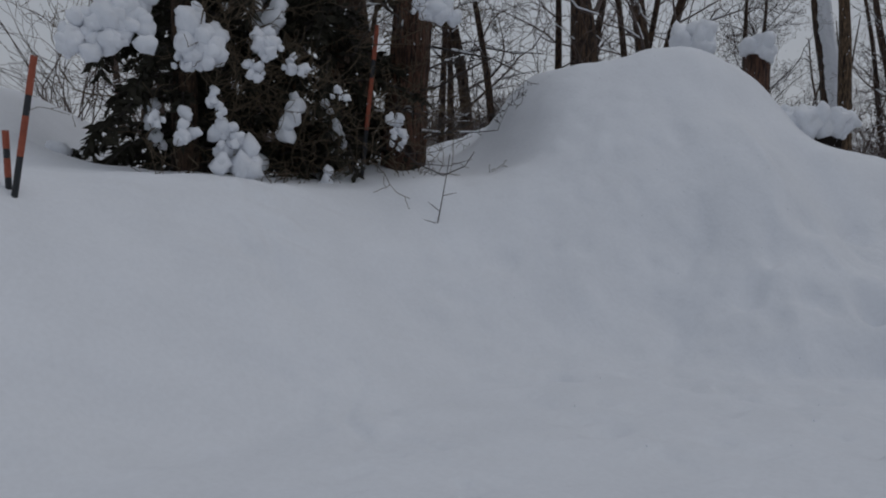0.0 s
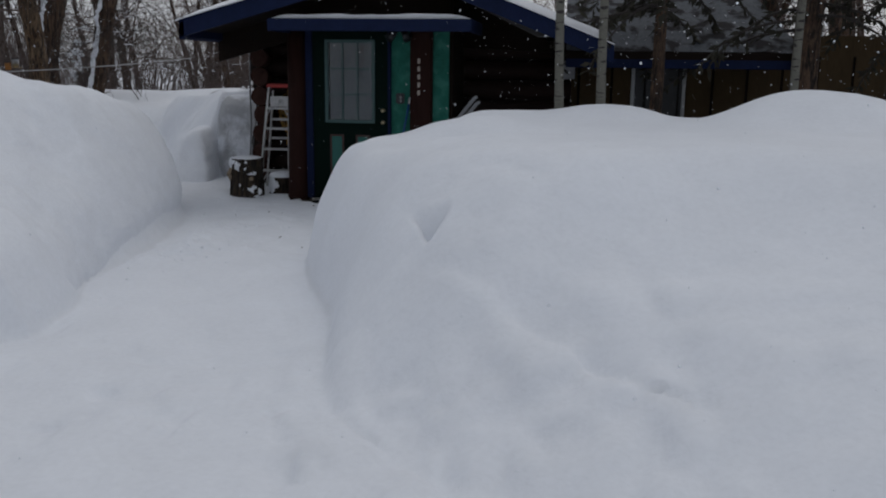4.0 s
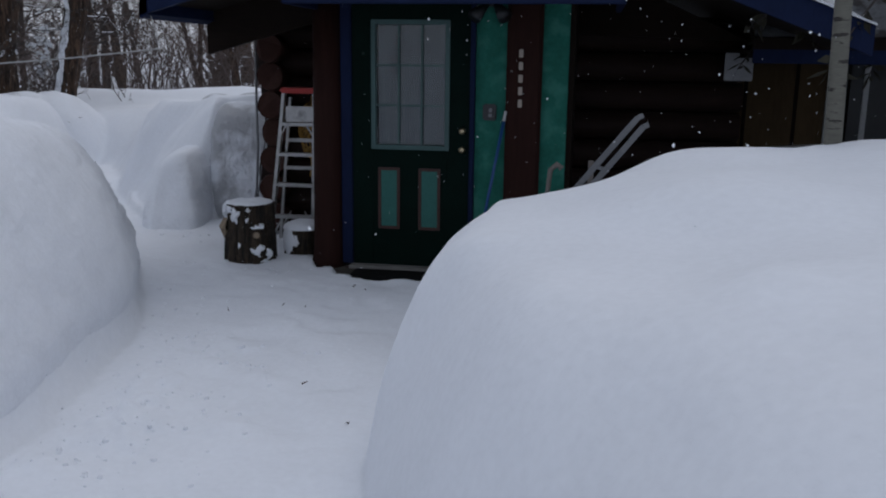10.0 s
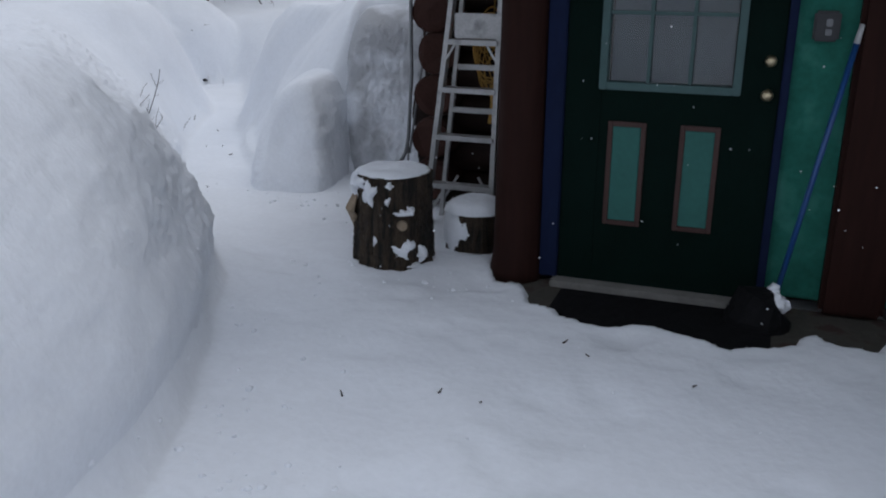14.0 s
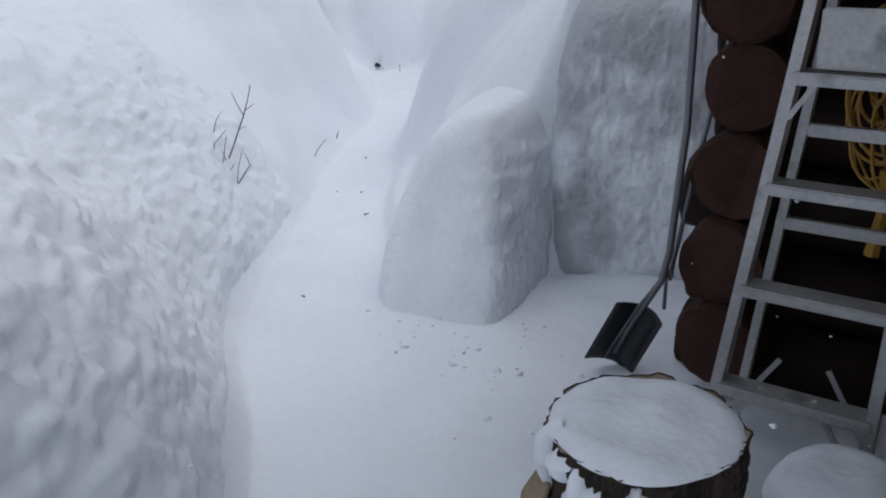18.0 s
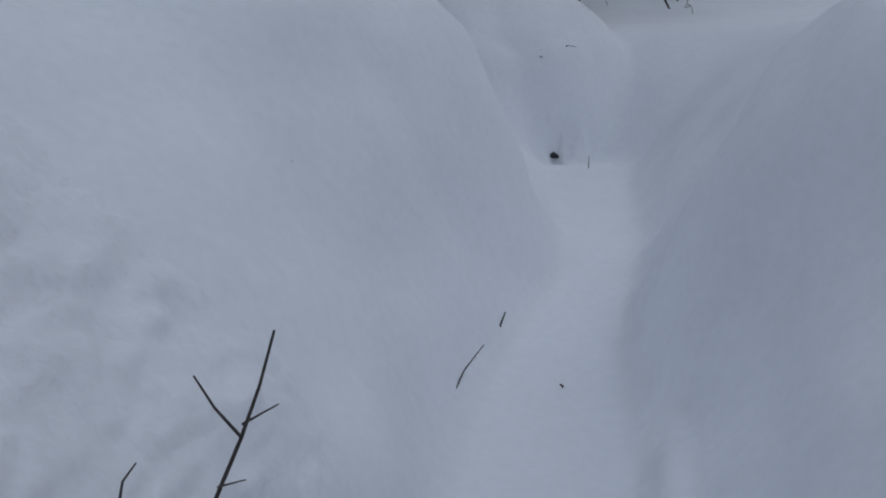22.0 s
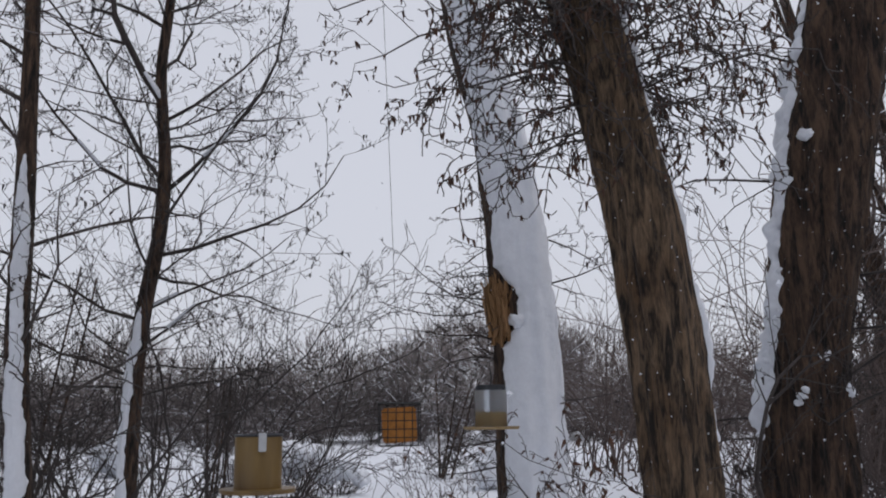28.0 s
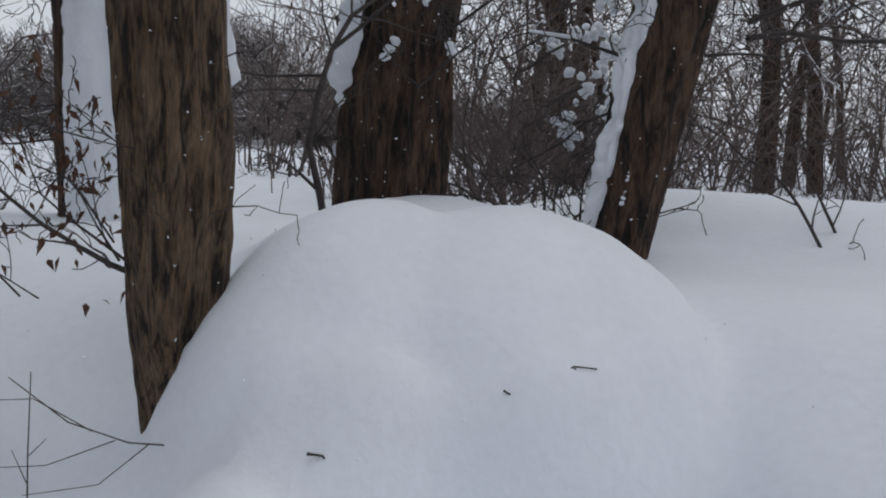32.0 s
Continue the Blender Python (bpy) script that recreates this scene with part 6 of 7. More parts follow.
for k in range(24):  # dense brush behind the leaning trunks
    a, dd = radians(rw.uniform(44, 64)), rw.uniform(6.2, 15)
    x, y = -3.4 - math.sin(a) * dd, 2.6 + math.cos(a) * dd
    if y > 7.0 + 0.25 * max(0, -x - 8) and x < -3.6:
        o = copy_thing(brush[k % 2], pose(x, y, zsnow(x, y) - 0.05, 0, 0, rw.uniform(0, 360)))
        s = rw.uniform(0.75, 1.5)
        o.scale = (s, s, s)

for x, y in ((-7.37, -2.87), (-8.96, -0.86), (-7.48, -1.44), (-10.4, -6.3), (-11.75, -4.32)):
    copy_thing(protos[int(-x * 7) % 4], pose(x, y, zsnow(x, y) - 0.1, 0, 0, x * 300))

for k in range(46):  # tall brush filling the wood behind the cabin and the yard
    if k < 30:
        a, dd = radians(rw.uniform(-14, 34)), rw.uniform(24, 36)
        x, y = 3.2 - math.sin(a) * dd, -11.9 + math.cos(a) * dd
    else:
        x, y = rw.uniform(3, 14), rw.uniform(7, 14)
    if free_of_path(x, y):
        o = copy_thing(brush[k % 2], pose(x, y, zsnow(x, y) - 0.05, 0, 0, rw.uniform(0, 360)))
        s = rw.uniform(1.4, 2.3)
        o.scale = (s, s, s)

# snow-capped bushes in the field
for x, y, sd, s in [(-14.6, 4.1, 1, 0.5), (-14.0, 4.5, 2, 0.38), (-13.6, 6.6, 3, 0.4), (-17, 2.2, 4, 0.55)]:
    e = shrub("snowy_bush", "low dark bush under rounded caps of snow", 0.75 * s / 0.5, 14, 500 + sd, TWIG, (x, y, zsnow(x, y)), 0.7, 8, "snowy bushes", 0.0, 0.004)
    rk = random.Random(sd)
    for k in range(4):
        place("snow_cap", clump_mesh("snow_cap", [(rk.uniform(-0.6, 0.6) * s, rk.uniform(-0.8, 0.8) * s, rk.uniform(0.45, 0.95) * s, rk.uniform(0.3, 0.6) * s)], SNOWCAP, sd * 7 + k), e)

# ---------------------------------------------------------------- conifers and trunks round the yard


def conifer(name, label, at, h, r, reach, first, seed, branches=60, sprays=46, lumps=10, shaggy=False):
    rng = np.random.RandomState(seed)
    e = thing(name, label, "tree", at)
    me, c, rd, q = bark_trunk("trunk", [(0, 0, -0.3), (0.02, 0.01, h * 0.5), (0, 0, h)], [r, r * 0.8, 0.02], BARKDARK, 16, 40, 0.09, seed)
    place("trunk", me, e)
    wood, quads, verts, snow = [], [], [], []
    for b in range(branches):
        z = first + (h - first) * (b + rng.rand()) / branches
        ln = reach * (1 - 0.75 * (z - first) / (h - first)) * rng.uniform(0.6, 1.1)
        az = rng.rand() * 6.28
        p = np.array([0, 0, z])
        d = np.array([math.cos(az), math.sin(az), 0.15])
        n = 7
        for i in range(n):
            d = d + [0, 0, -0.16] + rng.normal(0, 0.06, 3)
            d /= np.linalg.norm(d)
            e2 = p + d * ln / n
            wood.append((*p, *e2, 0.016 * (1 - i / n) + 0.004, 0.016 * (1 - (i + 1) / n) + 0.004))
            for _ in range(sprays // n):
                o = p + (e2 - p) * rng.rand()
                sd = rng.normal(0, 1, 3) * [1, 1, 0.6] + [0, 0, -0.5] + d * 0.8
                sd /= np.linalg.norm(sd)
                wd = np.cross(sd, rng.normal(0, 1, 3))
                wd /= np.linalg.norm(wd)
                L, W = rng.uniform(0.08, 0.18), rng.uniform(0.014, 0.030)
                k = len(verts)
                verts += [o, o + sd * L * 0.5 + wd * W, o + sd * L, o + sd * L * 0.5 - wd * W]
                quads.append((k, k + 1, k + 2, k + 3))
            if len(snow) < lumps and i in (3, 4, 5) and z < h * 0.75 and rng.rand() < 0.10:
                big = rng.uniform(0.6, 1.1)
                for m in range(10):
                    snow.append((*(p + (e2 - p) * (m / 4 - 0.6) * 0.8 * big + [0, 0, 0.03 - 0.022 * m * big] + rng.normal(0, 0.03 * big, 3)), big * rng.uniform(0.045, 0.095)))
            p = e2
    place("bough", segs_mesh("bough", wood, TWIG, 4), e)["kind"] = "stuff"
    place("needles", quad_mesh("needles", np.array(verts), np.array(quads), NEEDLE), e)
    if shaggy:  # bare twigs through the needles and plates of snow hanging off the boughs
        twigs = []
        for k in range(26):
            az = rng.uniform(-1.6, 1.3)
            p0 = np.array([0.5 * math.cos(az), 0.5 * math.sin(az), rng.uniform(0.1, 0.5 * h)])
            limb(rng, p0, (math.cos(az), math.sin(az), rng.uniform(-0.3, 0.6)), rng.uniform(0.7, 1.4), 0.009, 2, twigs, [], 0.03, 11, 0.9, 0.003, 0.16)
        place("bare_twig", segs_mesh("bare_twig", twigs, TWIGTAN, 3), e)["kind"] = "stuff"
        drape = []
        for k in range(lumps):
            az, z = rng.uniform(-1.7, 1.4), rng.uniform(0.1, 2.7)
            d, w_ = reach * (1.0 - 0.12 * z) * rng.uniform(0.85, 1.05), rng.uniform(0.05, 0.10)
            p0, side = np.array([d * math.cos(az), d * math.sin(az), z]), rng.normal(0, 0.5, 3) * [1, 1, 0]
            for m in range(rng.randint(4, 13)):
                p0 = p0 + (side * 0.6 + [0, 0, -0.8]) * w_ * rng.uniform(0.5, 1.1) + rng.normal(0, 0.35 * w_, 3)
                drape.append((*p0, w_ * rng.uniform(0.6, 1.25)))
        place("branch_snow", clump_mesh("branch_snow", drape, SNOWCAP, seed, 2), e)
    elif snow:
        place("branch_snow", clump_mesh("branch_snow", snow, SNOWCAP, seed, 2), e)
    return e


def hung_snow(spots, tree, at, seed):
    """Thick plates of snow hanging off the boughs: y, z, width, height each, on the side that faces the yard."""
    rk = random.Random(seed)
    for n_, (y, z, w, h) in enumerate(spots):
        heap = []
        for m in range(int(7 + 18 * w * h / 0.1)):
            u, v = rk.uniform(-1, 1), rk.uniform(-1, 1)
            if u * u + v * v < 1:
                heap.append((-3.6 + rk.uniform(-0.05, 0.05) - at[0] - 0.06 * v, y + 0.42 * u * w - at[1], z + 0.42 * v * h - at[2] - 0.2 * w * abs(u), rk.uniform(0.14, 0.30) * min(w, h)))
        place("bough_snow", clump_mesh("bough_snow", heap, SNOWCAP, seed + n_, 2), tree, "thick plate of snow hanging off a bough")["kind"] = "stuff"


juniper = conifer("juniper", "dark shaggy juniper hung with lumps of snow", (-4.7, -9.7, 1.1), 5.5, 0.13, 1.5, 0.1, 81, 130, 150, 3, True)
hung_snow([(-9.78, 2.5, 0.37, 0.55), (-9.93, 2.28, 0.25, 0.15), (-10.4, 2.56, 0.54, 0.39), (-10.69, 2.45, 0.34, 0.39), (-9.23, 2.48, 0.25, 0.31), (-9.36, 2.28, 0.2, 0.23), (-8.97, 2.33, 0.26, 0.2), (-8.58, 2.08, 0.14, 0.14)], juniper, (-4.7, -9.7, 1.1), 301)
hung_snow([(-9.93, 1.76, 0.22, 0.3), (-10.15, 1.81, 0.15, 0.15), (-9.67, 1.95, 0.15, 0.35), (-9.51, 1.55, 0.42, 0.35), (-9.58, 1.72, 0.25, 0.25), (-8.02, 1.82, 0.17, 0.48), (-7.56, 2.97, 0.39, 0.33), (-7.77, 2.9, 0.22, 0.22)], juniper, (-4.7, -9.7, 1.1), 321)
conifer("juniper", "dark shaggy juniper hung with lumps of snow", (-5.2, -8.5, 1.1), 6.0, 0.15, 1.5, 0.1, 82, 130, 150, 3, True)
conifer("juniper", "dark shaggy juniper hung with lumps of snow", (-5.9, -9.3, 1.1), 6.0, 0.15, 1.6, 0.1, 83, 90, 100, 3, True)
conifer("juniper", "dark shaggy juniper hung with lumps of snow", (-4.7, -8.2, 1.1), 5.0, 0.10, 1.15, 0.1, 96, 80, 110, 3, True)
conifer("spruce", "dark spruce with drooping branches over the outbuilding roof", (3.95, -0.15, 0.6), 7.0, 0.07, 1.5, 1.45, 84, 110, 60, 0)
conifer("spruce", "dark spruce with drooping branches and snow lumps", (6.4, -0.4, 0.8), 8.0, 0.16, 1.5, 1.0, 85, 70, 50, 1)

conifer("spruce", "dark spruce with drooping branches beside the outbuilding", (5.55, 0.1, 0.8), 8.5, 0.14, 1.7, 1.15, 97, 90, 60, 0)

old = tree_thing("cottonwood", "old reddish-brown trunk standing behind the snow bank", (0, 0, 0))
me, c, rad, q = bark_trunk("trunk", [(-4.55, -7.55, 0.8), (-4.5, -7.5, 2.2), (-4.4, -7.4, 3.5), (-4.4, -7.3, 7)], [0.24, 0.2, 0.19, 0.15], BARKRED, 40, 110, 0.12, 86)
place("trunk", me, old)
rng = np.random.RandomState(86)
crown, snow = [], []
for z, az, ln in [(2.2, 0.3, 1.2), (2.6, 0.8, 1.4), (2.0, -0.6, 1.0), (2.9, -1.2, 1.6), (3.2, 0.2, 1.6), (2.4, 1.2, 1.2), (1.8, 0.6, 1.0), (1.7, 0.9, 1.1)]:
    k = np.argmin(abs(c[:, 2] - z))
    limb(rng, c[k], (math.cos(az), math.sin(az), 0.15), ln, 0.018, 1, crown, snow, 0.05, 12, 0.9, 0.003)
place("crown", segs_mesh("crown", crown, TWIG, 3), old)
place("branch_snow", segs_mesh("branch_snow", snow, SNOWCAP, 5), old)
for x, y, h, r, sd in [(6.9, 0.6, 9, 0.16, 87), (7.8, 1.0, 10, 0.2, 88), (5.75, 2.2, 9, 0.12, 89)]:
    bare_tree("cottonwood", "dark reddish trunk standing behind the snow bank", h, r, sd, 6, 0.9, TWIG, BARKDARK, (0, 0), 0.15, 1, (x, y, zsnow(x, y)), 0.6, "", 14, 0.24)

# aspens in front of the buildings
for x, y, lean, sd in [(2.92, -2.1, -0.02, 91), (3.29, -2.1, 0.0, 92), (5.15, -1.2, 0.01, 93)]:
    a_ = tree_thing("aspen", "slim grey-green aspen trunk with black scars", (x, y, zsnow(x, y)), 0, "aspens by the cabin")
    me, c, rad, q = bark_trunk("trunk", [(0.02, 0, -0.4), (0, 0, 0.3), (lean, 0, 1.2), (lean * 2.2, 0, 2.6), (lean * 4, 0, 6.5)], [0.045, 0.040, 0.036, 0.033, 0.016], ASPEN, 18, 60, 0.03, sd)
    place("trunk", me, a_)
    rng = np.random.RandomState(sd)
    crown, snow = [], []
    for z in (0.95, 1.3, 1.6, 2.0, 2.4, 2.9, 3.5, 4.2, 5.0):
        k = np.argmin(abs(c[:, 2] - z))
        az = rng.rand() * 6.28
        limb(rng, c[k], (math.cos(az), math.sin(az), 0.4), rng.uniform(0.5, 1.0), 0.010, 1, crown, snow, 0.0, 8, 0.8, 0.0025)
    place("crown", segs_mesh("crown", crown, TWIG, 3), a_)

# ---------------------------------------------------------------- dug block of snow beside the cabin corner
def snow_block(name, label, shape, seed, rough, n=90, mat=SNOW, square=7, frontal=0.8, crumb=1.0, soft_left=0):
    """A rounded block with dug, crumbled sides; shape maps (u, v, w) in -1..1 to a place."""
    verts, quads = [], []
    g = np.linspace(-1, 1, n)
    a_, b_ = np.meshgrid(g, g, indexing="ij")
    one = np.ones_like(a_)
    for axes in ((one, a_, b_), (-one, b_, a_), (b_, one, a_), (a_, -one, b_), (a_, b_, one)):
        d = np.stack(axes, -1)
        p_ = square + soft_left * (1 - smoothstep(-0.7, 0.5, d[..., :1]))
        d = d / (np.sum(np.abs(d) ** p_, -1, keepdims=True) ** (1 / p_))
        x, y, z = shape(d[..., 0], d[..., 1], d[..., 2])
        nr = d**5
        nr /= np.linalg.norm(nr, axis=-1, keepdims=True)
        upright = 1 - np.clip(nr[..., 2], 0, 1)
        k = cell_noise(x, y, z, 2.6, seed, 2) * 0.09 * (0.3 + 0.7 * crumb) + (crumb + 0.45 * (1 - crumb) * np.clip(nr[..., 0], 0, 1)) * upright * (cell_noise(x, y, z, 9, seed + 1, 2) * 0.035 + np.abs(cell_noise(x, y, z, 17, seed + 2, 3)) * 0.04)
        k = k + rough * np.clip(nr[..., 0] - frontal * nr[..., 1], 0, 1) * (cell_noise(x, y, z, 4.5, seed + 3, 3) * 0.10 + np.abs(cell_noise(x, y, z, 26, seed + 4, 2)) * 0.05)
        base = len(verts) * n * n
        verts.append(np.stack([x + k * nr[..., 0], y + k * nr[..., 1], z + k * nr[..., 2]], -1).reshape(-1, 3))
        i = np.arange(n * n).reshape(n, n) + base
        quads.append(np.stack([i[:-1, :-1], i[1:, :-1], i[1:, 1:], i[:-1, 1:]], -1).reshape(-1, 4))
    allv, back = np.unique(np.round(np.concatenate(verts), 5), axis=0, return_inverse=True)
    ob = tagged(new(name, quad_mesh(name, allv, back.reshape(-1)[np.concatenate(quads)], mat, True)), label, "snow", kind="structure")
    return ob


def back_block(u, v, w):
    y = 2.15 + 0.66 * v
    right, left = -1.02, -1.81 - 0.78 * (y - 1.45)
    x = (right + left) / 2 + u * (right - left) / 2 + 0.25 * np.clip(w, 0, 1) ** 1.5 * np.clip(-u - 0.1, 0, 1) * smoothstep(1.4, 1.9, y)
    return x, y + 0.10 * (x + 1.45) * (v < 0), np.where(w > 0, w * (1.22 + 0.06 * x + 0.1 * (y - 1.5)), w * 0.3)


def step_block(u, v, w):
    k = np.clip(w, 0, 1) ** 1.2
    a, b = (u + 1) / 2, (v + 1) / 2
    fx_, fy_ = (-2.29 - 0.06 * k) * (1 - a) + (-1.765 - 0.205 * k) * a, (0.80 + 0.28 * k) * (1 - a) + (0.93 + 0.31 * k) * a
    bx_, by_ = -2.52 * (1 - a) - 1.86 * a, 1.68 + 0 * a
    x, y = fx_ * (1 - b) + bx_ * b, fy_ * (1 - b) + by_ * b
    scoop = 0.07 * np.exp(-(((u + 0.1) / 0.55) ** 2) - ((w - 0.5) / 0.35) ** 2) * (1 - smoothstep(-0.9, -0.3, v))
    return x, y + scoop, np.where(w > 0, w * (0.36 + 0.30 * (1 - (1 - a) ** 2.2) + 0.02 * a + (0.16 - 0.08 * a) * b), w * 0.3)


snow_block("snow_bank", "tall crumbled wall of dirty dug snow by the log corner, shade painted into its grey", back_block, 211, 0.6, 170, DIRTYSHADEDSNOW, 7, 0.8, 0.6)
snow_block("snow_bank", "rounded step of dug snow with a scooped face", step_block, 201, 0.15, 150, SNOWDUG, 11, 0.0, 0.25, -8.0)
lv, lq = dug_face([(0.02, -5.3), (-0.12, -4.7), (-0.3, -4.0), (-0.5, -3.1), (-0.68, -2.4), (-0.86, -1.8), (-1.17, -1.12), (-1.5, -0.6), (-1.85, -0.18), (-2.5, 0.45), (-2.98, 1.15), (-3.3, 1.75)], 1.25, 0.016, 231,
                  lambda x, y, z: 0.3 + 0.7 * smoothstep(-2.2, -0.6, y))
tagged(new("snow_bank", quad_mesh("snow_bank", lv, lq, SNOWDUG, True)), "crumbled dug side of the trodden path", "snow", kind="structure")

# ---------------------------------------------------------------- stumps
def stump(name, label, x, y, z0, z1, r, seed, patches, cap, cap_w=1.04):
    e = thing(name, label, "stump")
    me, c, rad, q = bark_trunk("body", [(x, y, z0), (x, y, (z0 + z1) / 2), (x, y, z1)], [r * 1.06, r, r * 0.98], CHOPBARK, 110, 60, 0.075, seed)
    place("body", me, e)
    bm = bmesh.new()
    top = [bm.verts.new((c[-1, 0] + rad[-1, k] * 0.985 * math.cos(q[k]), c[-1, 1] + rad[-1, k] * 0.985 * math.sin(q[k]), z1 - 0.003)) for k in range(len(q))]
    bm.faces.new(top)
    part("cut_face", bm, CUTWOOD, e)
    # snow cap with a ragged rim
    verts, rings, sides = [], 10, 48
    for i in range(rings + 1):
        u = i / rings
        for k in range(sides):
            a = 2 * math.pi * k / sides
            rim = r * cap_w * (1.0 + 0.10 * noise.noise((math.cos(a) * 1.3, math.sin(a) * 1.3, seed)) + 0.04 * noise.noise((math.cos(a) * 5, math.sin(a) * 5, seed)))
            z = z1 - 0.004 + cap * (1 - u**8) + 0.014 * noise.noise((u * math.cos(a) * 1.8, u * math.sin(a) * 1.8, seed)) * (1 - u**4)
            verts.append((x + rim * u * math.cos(a), y + rim * u * math.sin(a), z))
    i, k = np.meshgrid(np.arange(rings), np.arange(sides), indexing="ij")
    quads = np.stack([i * sides + k, (i + 1) * sides + k, (i + 1) * sides + (k + 1) % sides, i * sides + (k + 1) % sides], -1).reshape(-1, 4)
    place("snow_cap", quad_mesh("snow_cap", np.array(verts), quads, SNOWCAP, True), e, "ragged cap of snow")
    for n_, (ang, z, w, hgt) in enumerate(patches):
        # one irregular patch of snow caught on the bark
        vs_, rg, sd_ = [], 6, 22
        for i in range(rg + 1):
            u = i / rg
            for k in range(sd_):
                b_ = 2 * math.pi * k / sd_
                out_ = u * (1 + 0.9 * noise.noise((math.cos(b_) * 1.6 + 7 * n_, math.sin(b_) * 1.6, seed)))
                aa = ang + out_ * math.cos(b_) * w * 0.85 / r
                lift = r * 1.02 + 0.020 * (1 - u**2) - 0.03 * u**4
                vs_.append((x + lift * math.cos(aa), y + lift * math.sin(aa), z + out_ * math.sin(b_) * hgt * 0.8))
        i, k = np.meshgrid(np.arange(rg), np.arange(sd_), indexing="ij")
        qd = np.stack([i * sd_ + k, (i + 1) * sd_ + k, (i + 1) * sd_ + (k + 1) % sd_, i * sd_ + (k + 1) % sd_], -1).reshape(-1, 4)
        place("snow_patch", quad_mesh("snow_patch", np.array(vs_), qd, SNOWCAP, True), e)
    return e


big_stump = stump("chopping_stump", "dark bark-covered chopping stump capped and spotted with snow", -0.845, -0.02, -0.02, 0.46, 0.192, 3,
                  [(-0.92, 0.095, 0.085, 0.055), (-0.78, 0.115, 0.05, 0.05), (-0.88, 0.285, 0.06, 0.026), (-0.72, 0.29, 0.03, 0.03), (-1.26, 0.42, 0.024, 0.024), (-1.32, 0.345, 0.018, 0.03), (-1.82, 0.37, 0.05, 0.085), (-2.1, 0.42, 0.06, 0.05), (-1.63, 0.145, 0.022, 0.045), (-0.36, 0.055, 0.045, 0.055), (-0.62, 0.01, 0.05, 0.02), (-2.5, 0.40, 0.05, 0.10), (-1.5, 0.02, 0.05, 0.02)], 0.02, 0.985)
bm = tube([(-0.735, -0.176, 0.225), (-0.722, -0.196, 0.225)], [0.026, 0.023], 14)
part("branch_scar", bm, CUTWOOD, big_stump, "round sawn branch stub")
bm = tube([(-0.70, -0.15, 0.075), (-0.685, -0.168, 0.075)], [0.03, 0.024], 14)
part("branch_scar", bm, CHOPBARK, big_stump)
for k in range(9):
    a = -2.75 + 0.05 * k
    part("loose_bark", tube([(-0.845 + 0.195 * math.cos(a), -0.02 + 0.195 * math.sin(a), 0.16 + 0.01 * k), (-0.845 + 0.225 * math.cos(a), -0.02 + 0.225 * math.sin(a), 0.27), (-0.845 + 0.192 * math.cos(a), -0.02 + 0.192 * math.sin(a), 0.35)], [0.004, 0.016, 0.005], 6), CUTWOOD, big_stump, "pale strip of bark coming loose")
stump("low_stump", "low mossy stump under a thick pillow of snow", -0.515, 0.30, -0.02, 0.21, 0.145, 5, [(-2.3, 0.10, 0.16, 0.16), (-2.9, 0.08, 0.12, 0.16)], 0.055, 1.14)

# ---------------------------------------------------------------- ladder
ladder = thing("stepladder", "folded aluminium stepladder with a red top leaning by the wall", "ladder")
lx = lambda z: -0.753 - (1.33 - z) * 0.116
rx_ = lambda z: -0.49 - (1.33 - z) * 0.02
yf = lambda z: 0.60 + (z - 0.6) * 0.03
yb = lambda z: 0.74 + (z - 0.6) * -0.02


def bar(p, q_, w, d, bm=None):
    """A square bar between two points."""
    bm = bm or bmesh.new()
    p, q_ = Vector(p), Vector(q_)
    t = (q_ - p).normalized()
    u = Vector((0, 1, 0)) if abs(t.y) < 0.9 else Vector((1, 0, 0))
    v = t.cross(u).normalized()
    u = v.cross(t).normalized()
    vs_ = []
    for c_ in (p, q_):
        for a, b in ((-1, -1), (1, -1), (1, 1), (-1, 1)):
            vs_.append(bm.verts.new(c_ + v * a * w / 2 + u * b * d / 2))
    for f_ in ((3, 2, 1, 0), (4, 5, 6, 7), (0, 1, 5, 4), (1, 2, 6, 5), (2, 3, 7, 6), (3, 0, 4, 7)):
        bm.faces.new([vs_[k] for k in f_])
    return bm


for fx in (lx, rx_):
    part("front_rail", bar((fx(-0.06), yf(-0.06), -0.06), (fx(1.31), yf(1.31), 1.31), 0.026, 0.055), ALU, ladder)
    part("rear_rail", bar((fx(-0.06) * 1.0 + (0.035 if fx is lx else -0.02), yb(-0.06), -0.06), (fx(1.25) + (0.02 if fx is lx else -0.015), yb(1.25), 1.25), 0.022, 0.03), ALU, ladder)
for z in (1.045, 0.79, 0.53, 0.255):
    part("step", box(lx(z), rx_(z), yf(z) - 0.045, yf(z) + 0.03, z - 0.028, z, 0.004), ALU, ladder)
for z in (0.90, 0.66):
    part("rear_bar", box(lx(z) + 0.03, rx_(z) - 0.01, yb(z) - 0.012, yb(z) + 0.012, z - 0.03, z, 0.003), ALU, ladder)
part("top_cap", box(-0.775, -0.47, 0.54, 0.76, 1.29, 1.335, 0.014), REDPLASTIC, ladder, "red plastic top cap")
part("tray", box(-0.745, -0.505, 0.60, 0.615, 1.05, 1.18, 0.005), ALU, ladder)
